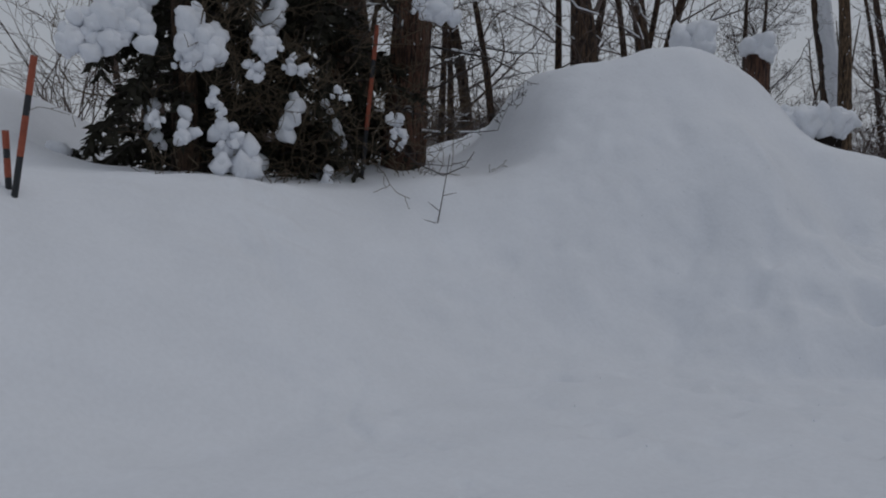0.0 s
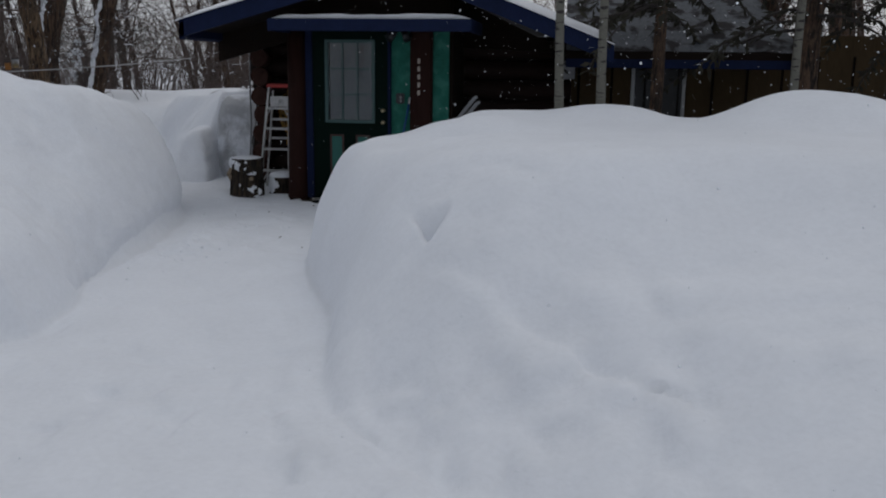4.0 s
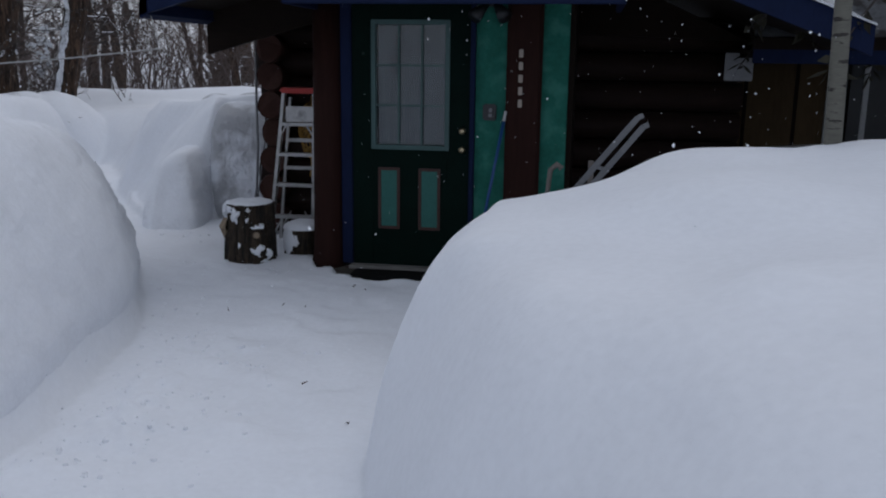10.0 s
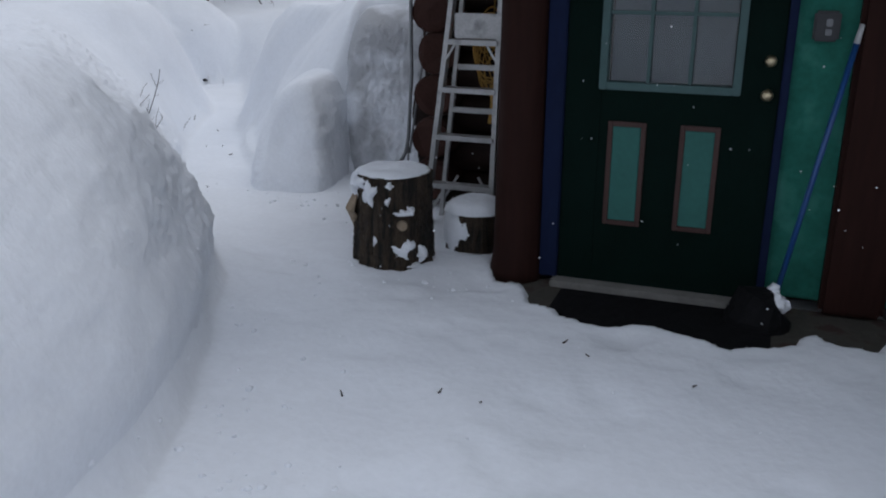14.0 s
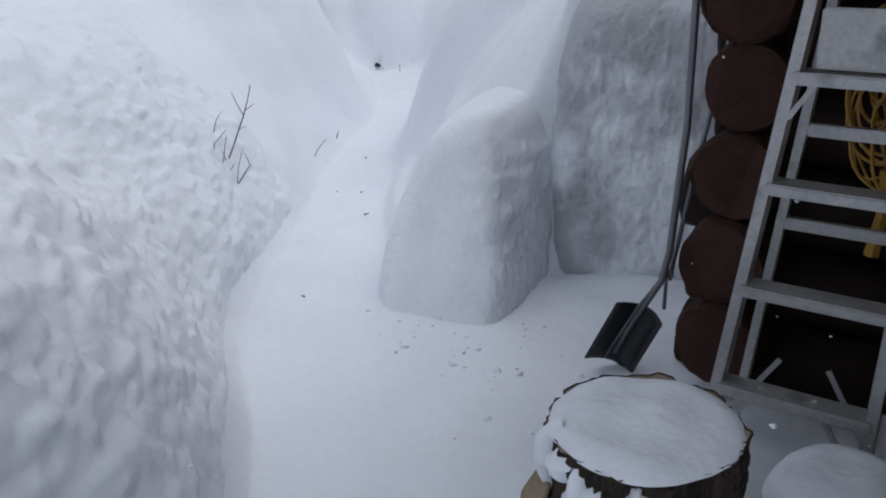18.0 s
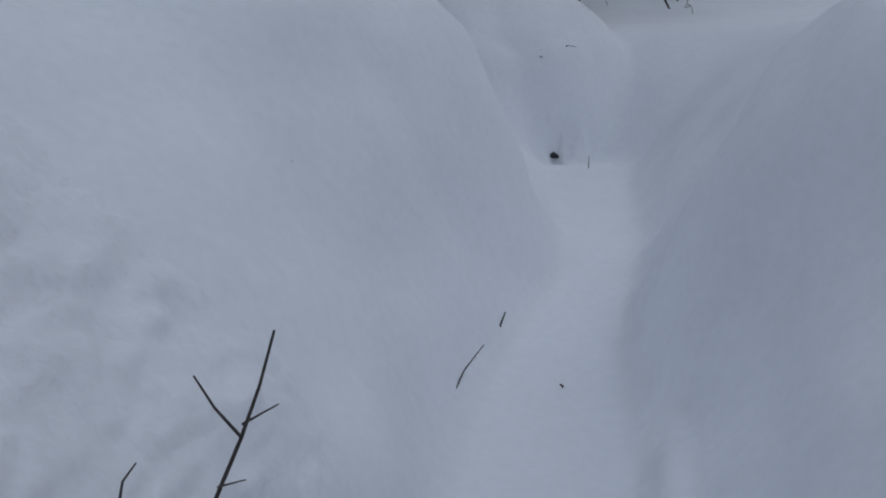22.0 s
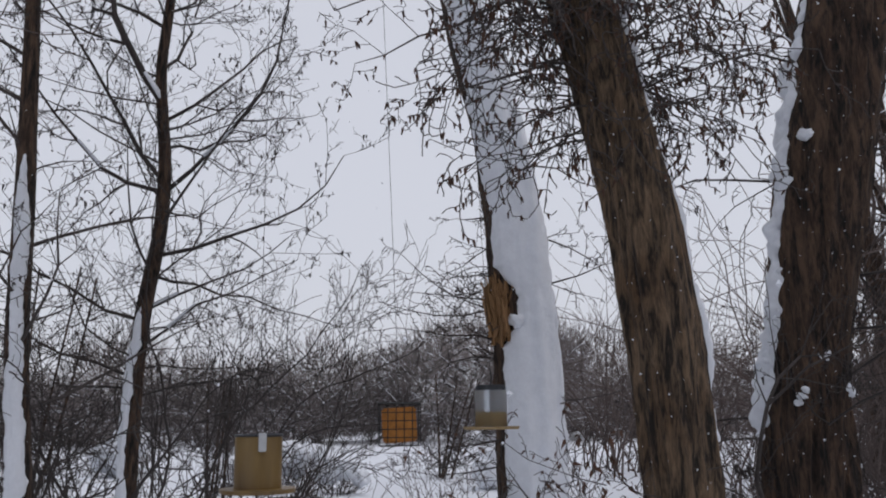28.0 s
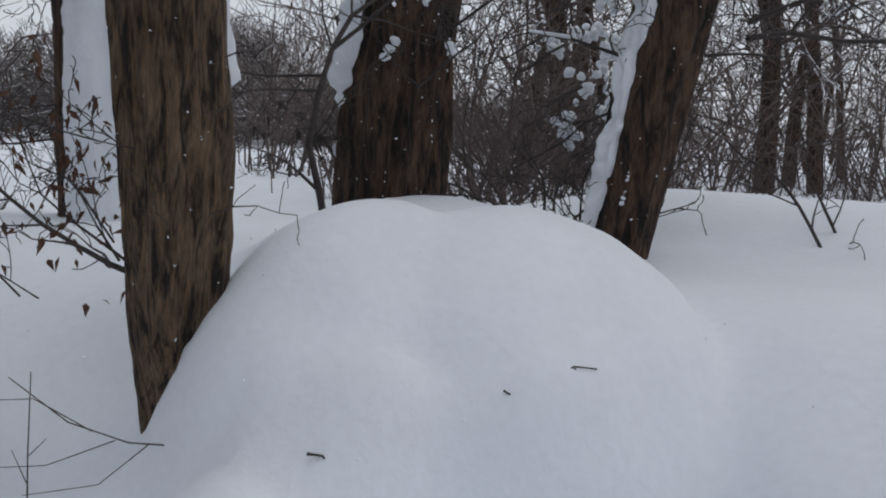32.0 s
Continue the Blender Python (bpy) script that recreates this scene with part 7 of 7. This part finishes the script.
for s_, xx in ((1, lx(0.06) + 0.012), (-1, rx_(0.06) - 0.012)):
    part("brace", bar((xx, 0.585, 0.06), (xx + 0.12 * s_, 0.585, 0.26), 0.014, 0.006), ALU, ladder)
    part("brace", bar((xx, yb(0.1), 0.06), (xx + 0.12 * s_, yb(0.1), 0.26), 0.014, 0.006), ALU, ladder)
    xu = (lx if s_ > 0 else rx_)(0.96) + 0.01 * s_
    part("brace", bar((xu, 0.585, 0.94), (xu + 0.05 * s_, 0.585, 1.02), 0.012, 0.006), ALU, ladder)

cord = thing("yellow_cord", "coiled yellow extension cord hanging behind the ladder", "cord")
rc = random.Random(8)
for k in range(13):
    cx, cz, a, b = -0.60 + rc.uniform(-0.04, 0.04), 0.93 + rc.uniform(-0.12, 0.12), rc.uniform(0.05, 0.11), rc.uniform(0.09, 0.20)
    yy, ph, tilt = 0.80 + 0.010 * k, rc.random() * 6.28, rc.uniform(-0.35, 0.35)
    pts = []
    for j in range(29):
        u = 6.283 * j / 28 + ph
        dx, dz = a * math.cos(u) * (1 + 0.12 * math.sin(3 * u + k)), b * math.sin(u)
        pts.append((cx + dx * math.cos(tilt) - dz * math.sin(tilt), yy + 0.014 * math.sin(2 * u), cz + dx * math.sin(tilt) + dz * math.cos(tilt)))
    part("loop", tube(pts, 0.0045, 6, None, False), YELLOWCORD, cord, smooth=True)
part("tail", tube([(-0.60, 0.84, 0.78), (-0.595, 0.84, 0.68), (-0.605, 0.84, 0.56)], [0.018, 0.014, 0.02], 6), YELLOWCORD, cord)
part("hanger", tube([(-0.60, 0.84, 1.1), (-0.60, 0.86, 1.25), (-0.60, 1.06, 1.3)], 0.0045, 5), YELLOWCORD, cord)

# ---------------------------------------------------------------- snow pusher by the corner
pusher = thing("snow_shovel", "black snow pusher with bent steel handle standing in snow", "shovel")
o_, uu, vv = Vector((-1.225, 0.93, 0.215)), Vector((0.065, 0.03, -0.035)), Vector((-0.085, -0.035, -0.20))
verts, nu, nv = [], 10, 14
for i in range(nu + 1):
    for j in range(nv + 1):
        u, v = i / nu, j / nv
        p = o_ + uu * (2.0 * u - 1) + vv * v + Vector((0.0, 0.06 * (1 - (2 * u - 1) ** 2) - 0.02, 0))
        verts.append(p)
faces = [(i * (nv + 1) + j, (i + 1) * (nv + 1) + j, (i + 1) * (nv + 1) + j + 1, i * (nv + 1) + j + 1) for i in range(nu) for j in range(nv)]
blade = place("blade", make_mesh("blade", verts, faces, BLACKPLASTIC, True), pusher)
sol = blade.modifiers.new("thick", "SOLIDIFY")
sol.thickness = 0.006
part("handle", tube([(-1.31, 0.93, 0.05), (-1.25, 0.93, 0.18), (-1.17, 0.93, 0.33), (-1.155, 0.94, 0.42), (-1.135, 0.95, 0.8), (-1.14, 0.96, 1.2), (-1.135, 0.98, 1.72)], 0.011, 10), STEEL, pusher, smooth=True)
part("stay", tube([(-1.335, 0.91, 0.03), (-1.23, 0.915, 0.24), (-1.175, 0.93, 0.33)], 0.004, 6), STEEL, pusher)
part("stay", tube([(-1.17, 0.97, 0.22), (-1.165, 0.96, 0.40)], 0.006, 6), STEEL, pusher)
rod = thing("steel_rod", "thin dark rod leaning on the log corner", "rod")
part("rod", tube([(-1.16, 0.97, 0.32), (-1.12, 0.985, 0.62), (-1.06, 1.0, 1.0), (-1.02, 1.02, 1.3)], 0.007, 8), STEEL, rod)
chip = thing("log_offcut", "reddish-brown log offcut lying in the snow", "wood")
part("offcut", tube([(-1.24, 0.78, 0.0), (-1.15, 0.80, 0.02), (-1.06, 0.84, 0.0)], [0.02, 0.045, 0.02], 10, wobble=0.15), ENDGRAIN, chip)

# ---------------------------------------------------------------- broom and skis by the door
broom = thing("push_broom", "blue-handled broom with snow on its black bristles", "broom")
part("handle", tube([(0.985, -0.16, 0.09), (1.163, -0.045, 1.14)], 0.012, 10), BLUEPOLE, broom, smooth=True)
part("tip", tube([(1.163, -0.045, 1.14), (1.176, -0.037, 1.215)], [0.013, 0.009], 10), WHITEPAINT, broom, smooth=True)
part("bristles", tube([(0.92, -0.2, -0.06), (0.92, -0.2, 0.0), (0.93, -0.19, 0.075), (0.975, -0.165, 0.10)], [0.15, 0.135, 0.105, 0.03], 14, wobble=0.06), RUBBER, broom)
place("snow_cap", clump_mesh("snow_cap", [(0.90 + 0.03 * k, -0.2 + 0.01 * (k % 3), 0.085 - 0.012 * abs(k - 2), 0.03 + 0.012 * (k % 2)) for k in range(-2, 5)] + [(0.975, -0.17, 0.12, 0.03)], SNOWCAP, 4), broom, "snow on the broom head")

sled = thing("sled_handle", "pair of grey metal handle bars leaning out of the snow", "handle")
for dx, dy, cut in ((0.0, 0.0, 0.0), (0.075, -0.05, 0.05)):
    foot, head = Vector((1.50 + dx, -1.24 + dy, 0.55)), Vector((2.065 + dx * 0.4, -1.24 + dy, 1.262 - cut))
    rail = part("rail", bar(foot, head, 0.034, 0.02), STEEL, sled)
    part("rail_tip", bar(head, head + Vector((0.03, 0, 0.012)), 0.03, 0.018), STEEL, rail)
part("cross_bar", bar((1.83, -1.24, 0.965), (1.90, -1.29, 0.955), 0.02, 0.014), STEEL, sled)
stick = thing("wooden_stick", "yellowish weathered stick with a hooked end by the entry", "stick")
part("stick", tube([(1.50, -1.1, 0.55), (1.55, -1.1, 0.80), (1.56, -1.1, 0.92), (1.60, -1.1, 0.955), (1.63, -1.1, 0.93)], [0.016, 0.015, 0.017, 0.018, 0.02], 8), GREYWOOD, stick, smooth=True)
rack = thing("wire_rack", "small wire rack half buried in snow", "rack")
for k in range(6):
    part("wire", tube([(1.62 + 0.035 * k, -1.0, 0.50), (1.63 + 0.035 * k, -1.0, 0.78)], 0.004, 5), GREYWOOD, rack)
part("rail", tube([(1.61, -1.0, 0.78), (1.82, -1.0, 0.78)], 0.006, 6), GREYWOOD, rack)
post_ = thing("wooden_stake", "short weathered stake in the bank", "stake")
part("stake", box(1.79, 1.83, -0.62, -0.58, 0.5, 0.93, 0.005), GREYWOOD, post_)

# ---------------------------------------------------------------- feeders hung from the limb


def wire(p, q_, parent):
    return part("wire", tube([p, q_], 0.0009, 4), CAGE, parent)


def ring_wall(cx, cy, z0, z1, r, thick=0.004, sides=32, bm=None):
    bm = bm or bmesh.new()
    tube([(cx, cy, z0), (cx, cy, z1)], r, sides, bm, False)
    tube([(cx, cy, z1), (cx, cy, z0)], r - thick, sides, bm, False)
    return bm


tin = thing("seed_feeder", "tan tub bird feeder on a round tray", "bird feeder")
fx, fy = -5.83, 2.505
part("tub", ring_wall(fx, fy, 1.325, 1.475, 0.068), TIN, tin, smooth=True)
part("seed", tube([(fx, fy, 1.33), (fx, fy, 1.40)], 0.063, 24), SEED, tin)
part("rim", tube([(fx + 0.069 * math.cos(6.283 * k / 32), fy + 0.069 * math.sin(6.283 * k / 32), 1.475) for k in range(33)], 0.004, 6), BLACKPLASTIC, tin)
part("tray", tube([(fx, fy, 1.313), (fx, fy, 1.325)], [0.108, 0.11], 36), TIN, tin)
part("lid_tab", box(fx + 0.055, fx + 0.075, fy - 0.01, fy + 0.012, 1.43, 1.482, 0.002), WHITEPAINT, tin)
for a in (0.6, 2.7, 4.8):
    wire((fx + 0.066 * math.cos(a), fy + 0.066 * math.sin(a), 1.475), (fx, fy, 1.75), tin)
wire((fx, fy, 1.75), (fx - 0.03, fy, 4.93), tin)

suet = thing("suet_feeder", "orange suet cake in a black wire cage", "bird feeder")
sx, sy = -5.95, 2.967
ang = math.atan2(0.36, -2.4)
ru, rv = Vector((-math.sin(ang), math.cos(ang), 0)), Vector((math.cos(ang), math.sin(ang), 0))
bm = box(-0.055, 0.055, -0.016, 0.016, -0.055, 0.055, 0.006)
ck = part("cake", bm, SUET, suet)
ck.matrix_basis = Matrix.LocRotScale((sx, sy, 1.497), Euler((0, 0.05, ang + math.pi / 2)), None)
for k in range(6):
    o = -0.066 + 0.0264 * k
    for m_ in (-0.022, 0.022):
        b0 = Vector((sx, sy, 1.497)) + rv * m_
        part("cage_wire", tube([b0 + ru * o + Vector((0, 0, -0.066)), b0 + ru * o + Vector((0, 0, 0.066))], 0.0017, 5), CAGE, suet)
        part("cage_wire", tube([b0 - ru * 0.066 + Vector((0, 0, o)), b0 + ru * 0.066 + Vector((0, 0, o))], 0.0017, 5), CAGE, suet)
part("cage_lid", tube([Vector((sx, sy, 1.565)) - ru * 0.07, Vector((sx, sy, 1.565)) + ru * 0.07], 0.005, 6), CAGE, suet)
wire((sx, sy, 1.56), (sx - 0.08, sy - 0.1, 4.85), suet)

jar = thing("jar_feeder", "clear jar bird feeder with black lid, part full of seed", "bird feeder")
jx, jy = -6.065, 3.335
part("jar", ring_wall(jx, jy, 1.485, 1.61, 0.056, 0.003), JARGLASS, jar, smooth=True)
part("seed", tube([(jx, jy, 1.487), (jx, jy, 1.535)], 0.051, 24), SEED, jar)
part("lid", tube([(jx, jy, 1.61), (jx, jy, 1.628)], [0.055, 0.052], 28), BLACKPLASTIC, jar)
part("tray", tube([(jx, jy, 1.476), (jx, jy, 1.485)], [0.095, 0.1], 32), SEED, jar)
part("hook", tube([(jx, jy, 1.628), (jx + 0.01, jy, 1.66), (jx - 0.005, jy, 1.69)], 0.002, 5), CAGE, jar)
wire((jx, jy, 1.66), (-6.3, 3.3, 4.8), jar)

# ---------------------------------------------------------------- stakes, cable, twigs and bits on the snow
for k, (p, q_) in enumerate([((-4.07, -8.18, 1.25), (-3.90, -8.09, 2.76)), ((-2.13, -11.26, 1.15), (-2.093, -11.117, 2.08)), ((-2.2, -11.27, 1.2), (-2.2, -11.28, 1.64))]):
    st = thing("snow_stake", "orange and black driveway stake stuck in the bank", "stake", group="snow stakes")
    p, q_ = Vector(p), Vector(q_)
    z0 = p + (q_ - p) * 0.36
    z1 = p + (q_ - p) * (0.68 if k == 0 else 0.62)
    part("lower_band", tube([p, z0], 0.02, 8), BLACKPLASTIC, st)
    part("orange_band", tube([z0, z1], 0.021, 8), ORANGE, st)
    part("upper_band", tube([z1, z1 + (q_ - z1) * 0.35], 0.02, 8), BLACKPLASTIC, st)
    part("top_band", tube([z1 + (q_ - z1) * 0.35, q_], 0.021, 8), ORANGE, st)

cable = thing("rope_line", "thin grey line strung from the cabin eave to the wood", "rope")
part("line", tube([(-1.24, -0.7, 1.86), (-1.22, -0.62, 1.63), (-2.1, -0.45, 1.55), (-3.0, -0.27, 1.49), (-4.0, -0.08, 1.44), (-5.5, 0.15, 1.40), (-7.5, 0.4, 1.38)], [0.003, 0.005, 0.006, 0.006, 0.006, 0.006, 0.006], 6), ROPE, cable)


def sprig(name, label, at, rows, mat=TWIG):
    e = thing(name, label, "twig", at)
    for r_, pts in rows:
        part("stem", tube([Vector(p) for p in pts], [r_ * (1 - 0.5 * i / (len(pts) - 1)) for i in range(len(pts))], 5), mat, e)
    return e


sprig("twig", "bare forked twig standing in the trodden snow", (-3.105, 0.93, 0.33), [
    (0.0038, [(0, 0, -0.08), (0.005, 0.03, 0.06), (0.015, 0.09, 0.16), (0.022, 0.156, 0.274), (0.018, 0.19, 0.33), (0.011, 0.222, 0.392)]), (0.0024, [(0.022, 0.156, 0.274), (0.028, 0.12, 0.33), (0.03, 0.096, 0.381)]), (0.0018, [(0.02, 0.16, 0.29), (0.064, 0.184, 0.324)]), (0.0016, [(0.018, 0.12, 0.22), (0.05, 0.14, 0.235)]),
    (0.0028, [(0, 0, -0.05), (0.035, 0.005, 0.11), (0.076, 0.0, 0.222)]), (0.002, [(0.01, 0.0, 0.0), (0.06, 0.0, 0.06), (0.106, 0.0, 0.113)]), (0.002, [(0.06, 0.0, 0.12), (0.04, 0.0, 0.16)]),
    (0.002, [(0.005, 0.0, 0.236), (0.03, 0.0, 0.29), (0.067, 0.0, 0.328)]), (0.0024, [(-0.007, 0.0, 0.14), (-0.002, 0.0, 0.184), (0.078, 0.0, 0.25)]), (0.002, [(-0.02, 0.0, 0.0), (-0.01, 0, 0.08)]),
    (0.0045, [(0.07, -0.04, -0.06), (0.073, -0.033, -0.044), (0.081, 0.109, 0.078)]), (0.002, [(0.081, 0.109, 0.078), (0.062, 0.10, 0.13)]), (0.002, [(0.076, 0.03, 0.01), (0.075, 0.05, 0.09), (0.09, 0.07, 0.16)])])
sprig("twig", "arching bare twig poking out of the snow slope", (-2.74, -8.07, 0.96), [
    (0.006, [(0, 0, -0.1), (-0.01, 0.05, 0.12), (0.0, 0.09, 0.35), (0.03, 0.12, 0.6)]), (0.004, [(-0.01, 0.05, 0.12), (-0.1, -0.02, 0.2)]), (0.004, [(0.0, 0.07, 0.25), (0.05, 0.17, 0.28)]), (0.003, [(-0.0, 0.02, 0.02), (-0.1, -0.1, 0.06)]),
    (0.007, [(-0.7, -0.1, 0.75), (-0.35, -0.0, 0.52), (-0.05, 0.1, 0.42), (0.1, 0.22, 0.5), (0.12, 0.3, 0.62)]), (0.004, [(-0.35, 0, 0.52), (-0.15, 0.2, 0.5), (0.0, 0.35, 0.56)]), (0.004, [(-0.5, -0.05, 0.6), (-0.2, 0.1, 0.62), (0.05, 0.3, 0.75)])])
sprig("twig", "thin straws beside a dark clod in the snow", (-5.19, 4.62, 0.10), [(0.004, [(0.0, 0.0, -0.03), (-0.01, 0.05, 0.13), (-0.02, 0.10, 0.26)]), (0.003, [(-0.06, -0.03, 0.0), (-0.06, -0.03, 0.15)]), (0.003, [(0.22, 0.04, -0.06), (0.22, 0.04, 0.04)])])
clod = thing("dark_clod", "small dark clod of bark on the snow", "debris")
part("clod", tube([(-5.21, 4.60, 0.115), (-5.18, 4.61, 0.13), (-5.15, 4.63, 0.115)], [0.008, 0.018, 0.006], 7, wobble=0.3), BLACKPLASTIC, clod)
for at, rows_ in [((-5.28, 4.84, 0.695), [(0.003, [(-0.03, -0.05, 0.0), (0.0, 0.0, 0.03), (0.02, 0.06, 0.02)]), (0.002, [(0.0, 0.0, 0.025), (0.01, 0.03, -0.02)])]), ((-5.32, 4.70, 0.655), [(0.0028, [(-0.02, -0.04, 0.02), (0.0, 0.0, -0.005), (0.02, 0.05, 0.0)])]), ((-5.49, 4.24, 0.53), [(0.004, [(-0.02, -0.02, 0.02), (0.0, 0.01, 0.015), (0.01, 0.03, -0.02)])]), ((-5.95, 4.31, 0.86), [(0.005, [(-0.02, -0.02, 0.0), (0.0, 0.02, 0.01)]), (0.003, [(0.0, 0.0, 0.0), (0.01, 0.01, 0.03)])])]:
    sprig("twig", "bent bit of twig lying on the snow dome", at, rows_)
sprig("twig", "thin bare twigs at the foot of the trunk", (-6.07, 3.75, 0.36), [
    (0.0024, [(0, 0, -0.08), (0.03, 0.0, 0.12), (0.08, 0.0, 0.33)]), (0.0017, [(0.01, 0.0, 0.03), (-0.05, -0.02, 0.10)]), (0.0017, [(0.02, 0.0, 0.1), (0.08, 0.03, 0.16)]),
    (0.0026, [(0.02, 0.40, 0.05), (0.10, 0.22, 0.12), (0.16, 0.06, 0.22), (0.14, -0.06, 0.34)]), (0.0017, [(0.12, 0.18, 0.14), (0.2, 0.0, 0.14), (0.22, -0.14, 0.17)]), (0.0017, [(0.14, 0.12, 0.18), (0.10, 0.0, 0.27), (0.12, -0.12, 0.29)]), (0.0017, [(0.08, 0.28, 0.10), (0.18, 0.12, 0.06), (0.2, -0.05, 0.08)])])
rb = random.Random(17)
bits = bmesh.new()
for k in range(14):
    if k < 5:
        y = rb.uniform(0.7, 2.9)
        x = -1.95 - 0.68 * y + rb.uniform(-0.15, 0.15)
    else:
        x, y = rb.uniform(-0.5, 1.0), rb.uniform(-3.5, -0.8)
    z = zsnow(x, y) + 0.004
    a, ln = rb.uniform(0, 6.28), rb.uniform(0.008, 0.03)
    tube([(x, y, z), (x + ln * math.cos(a), y + ln * math.sin(a), z + 0.01)], [0.004, 0.002], 4, bits)
tagged(part("bark_bits", bits, TWIG), "scattered crumbs of bark on the snow", "debris", kind="stuff")
sprig("straw", "two dry straws lying on the path bank", (-3.63, 2.05, 0.09), [(0.003, [(0, 0, -0.01), (-0.02, 0.08, 0.05), (-0.03, 0.17, 0.09)]), (0.004, [(-0.20, 0.44, 0.0), (-0.20, 0.47, 0.05)]), (0.002, [(0.3, -0.52, 0.14), (0.26, -0.47, 0.15)])])
sprig("twig", "bare bits of twig lying on the ploughed bank", (5.31, -4.82, 1.13), [(0.006, [(0.04, 0.44, 0.03), (0.01, 0.1, 0.05), (-0.04, -0.44, 0.02)]), (0.004, [(0.02, 0.15, 0.05), (0.08, 0.3, 0.12)])])
sprig("twig", "bare bits of twig lying on the ploughed bank", (4.85, -5.50, 1.13), [(0.005, [(0, 0, 0.01), (0.06, -0.1, 0.02), (0.11, -0.22, -0.04)]), (0.004, [(-0.08, -0.23, -0.09), (-0.07, -0.30, -0.14)])])
sprig("twig", "bare bits of twig lying on the ploughed bank", (6.2, -3.35, 1.08), [(0.006, [(0, 0, -0.05), (0.03, 0.05, 0.15), (0.02, 0.12, 0.3)]), (0.004, [(0.02, 0.03, 0.08), (-0.08, 0.05, 0.2)])])
# snow-capped box and stump beyond the pile
bin_ = thing("storage_box", "dark weathered box under a flat cap of snow", "box")
for k in range(4):
    z = 0.9 + 0.26 * k
    part("board", box(-3.36, -2.72, -3.62 + 0.003 * k, -3.02, z, z + 0.25, 0.012), SHADOWWOOD, bin_)
part("corner_post", box(-2.75, -2.68, -3.66, -3.58, 0.8, 1.95, 0.008), TANWALL, bin_)
place("snow_cap", clump_mesh("snow_cap", [(-3.38 + 0.11 * i, -3.62 + 0.2 * j, 1.97 + 0.02 * math.sin(i * 2.1 + j), 0.17) for i in range(7) for j in range(4)], SNOWCAP, 11), bin_)
for (x, y, z), r, w in (((-4.55, -2.37, 2.95), 0.17, 0.24), ((-3.80, -4.23, 2.82), 0.12, 0.27)):
    e = thing("snowy_stump", "broken upright stump under a rounded cap of snow", "stump")
    part("post", tube([(x, y, 0.6), (x + 0.03, y, 1.8), (x, y, z)], [r * 1.15, r, r * 0.95], 18, wobble=0.08), BARKRED, e)
    place("snow_cap", clump_mesh("snow_cap", [(x + 0.4 * w * math.cos(2.1 * m), y + 0.4 * w * math.sin(2.1 * m), z + 0.03 + 0.03 * m, 0.72 * w) for m in range(4)], SNOWCAP, 3), e)

# crumbs of snow kicked off the banks
rb = random.Random(29)
spots = []
for x0, y0, sx_, sy_, n_ in [(-0.45, -2.35, 0.35, 0.35, 70), (-0.05, -2.45, 0.4, 0.3, 60), (-1.95, 0.72, 0.16, 0.09, 30), (-1.6, 0.95, 0.2, 0.12, 22), (-0.75, -2.1, 0.14, 0.5, 40), (-1.2, -1.0, 0.14, 0.5, 45), (-0.35, -3.6, 0.14, 0.8, 30), (1.1, -2.6, 0.1, 0.5, 20), (-0.1, -3.4, 0.22, 0.3, 130), (-0.6, -0.25, 0.4, 0.12, 25), (-1.35, 0.55, 0.2, 0.15, 25)]:
    for _ in range(n_):
        x, y, r = rb.gauss(x0, sx_), rb.gauss(y0, sy_), 0.005 + 0.014 * rb.random() ** 3
        spots.append((x, y, zsnow(x, y) - 0.1 * r, r))
tagged(new("snow_crumbs", clump_mesh("snow_crumbs", spots, SNOWCAP, 5, 1)), "loose crumbs of snow fallen from the dug banks", "snow", kind="stuff")

# ---------------------------------------------------------------- falling snow
rf_ = np.random.RandomState(99)
pts = np.concatenate([rf_.uniform((-2.5, -9.5, 0.2), (7, 0.8, 3.2), (4300, 3)), rf_.uniform((-9, 1.5, 0.5), (-3.2, 7, 4.2), (1300, 3))])
path_pts = np.array([eye for _, eye, _, _ in PATH])
keep = np.min(np.linalg.norm(pts[:, None] - path_pts[None], axis=2), axis=1) > 0.9
pts = pts[keep & (pts[:, 2] > snow_height(pts[:, 0], pts[:, 1]) + 0.1)]
rad_ = rf_.uniform(0.0018, 0.0058, len(pts)) * np.where(rf_.rand(len(pts)) < 0.12, 1.7, 1.0)
octa = np.array([(1, 0, 0), (0, 1, 0), (-1, 0, 0), (0, -1, 0), (0, 0, 1), (0, 0, -1)], float)
fv = (pts[:, None] + octa[None] * rad_[:, None, None] * rf_.uniform(0.5, 1.2, (len(pts), 6, 1))).reshape(-1, 3)
tri = np.array([(0, 1, 4), (1, 2, 4), (2, 3, 4), (3, 0, 4), (1, 0, 5), (2, 1, 5), (3, 2, 5), (0, 3, 5)])
ft = (np.arange(len(pts))[:, None, None] * 6 + tri[None]).reshape(-1, 3)
tagged(new("falling_snow", make_mesh("falling_snow", fv, [tuple(int(i) for i in t) for t in ft], SNOWCAP)), "loose snowflakes drifting down through the air", "snowflakes", kind="stuff")
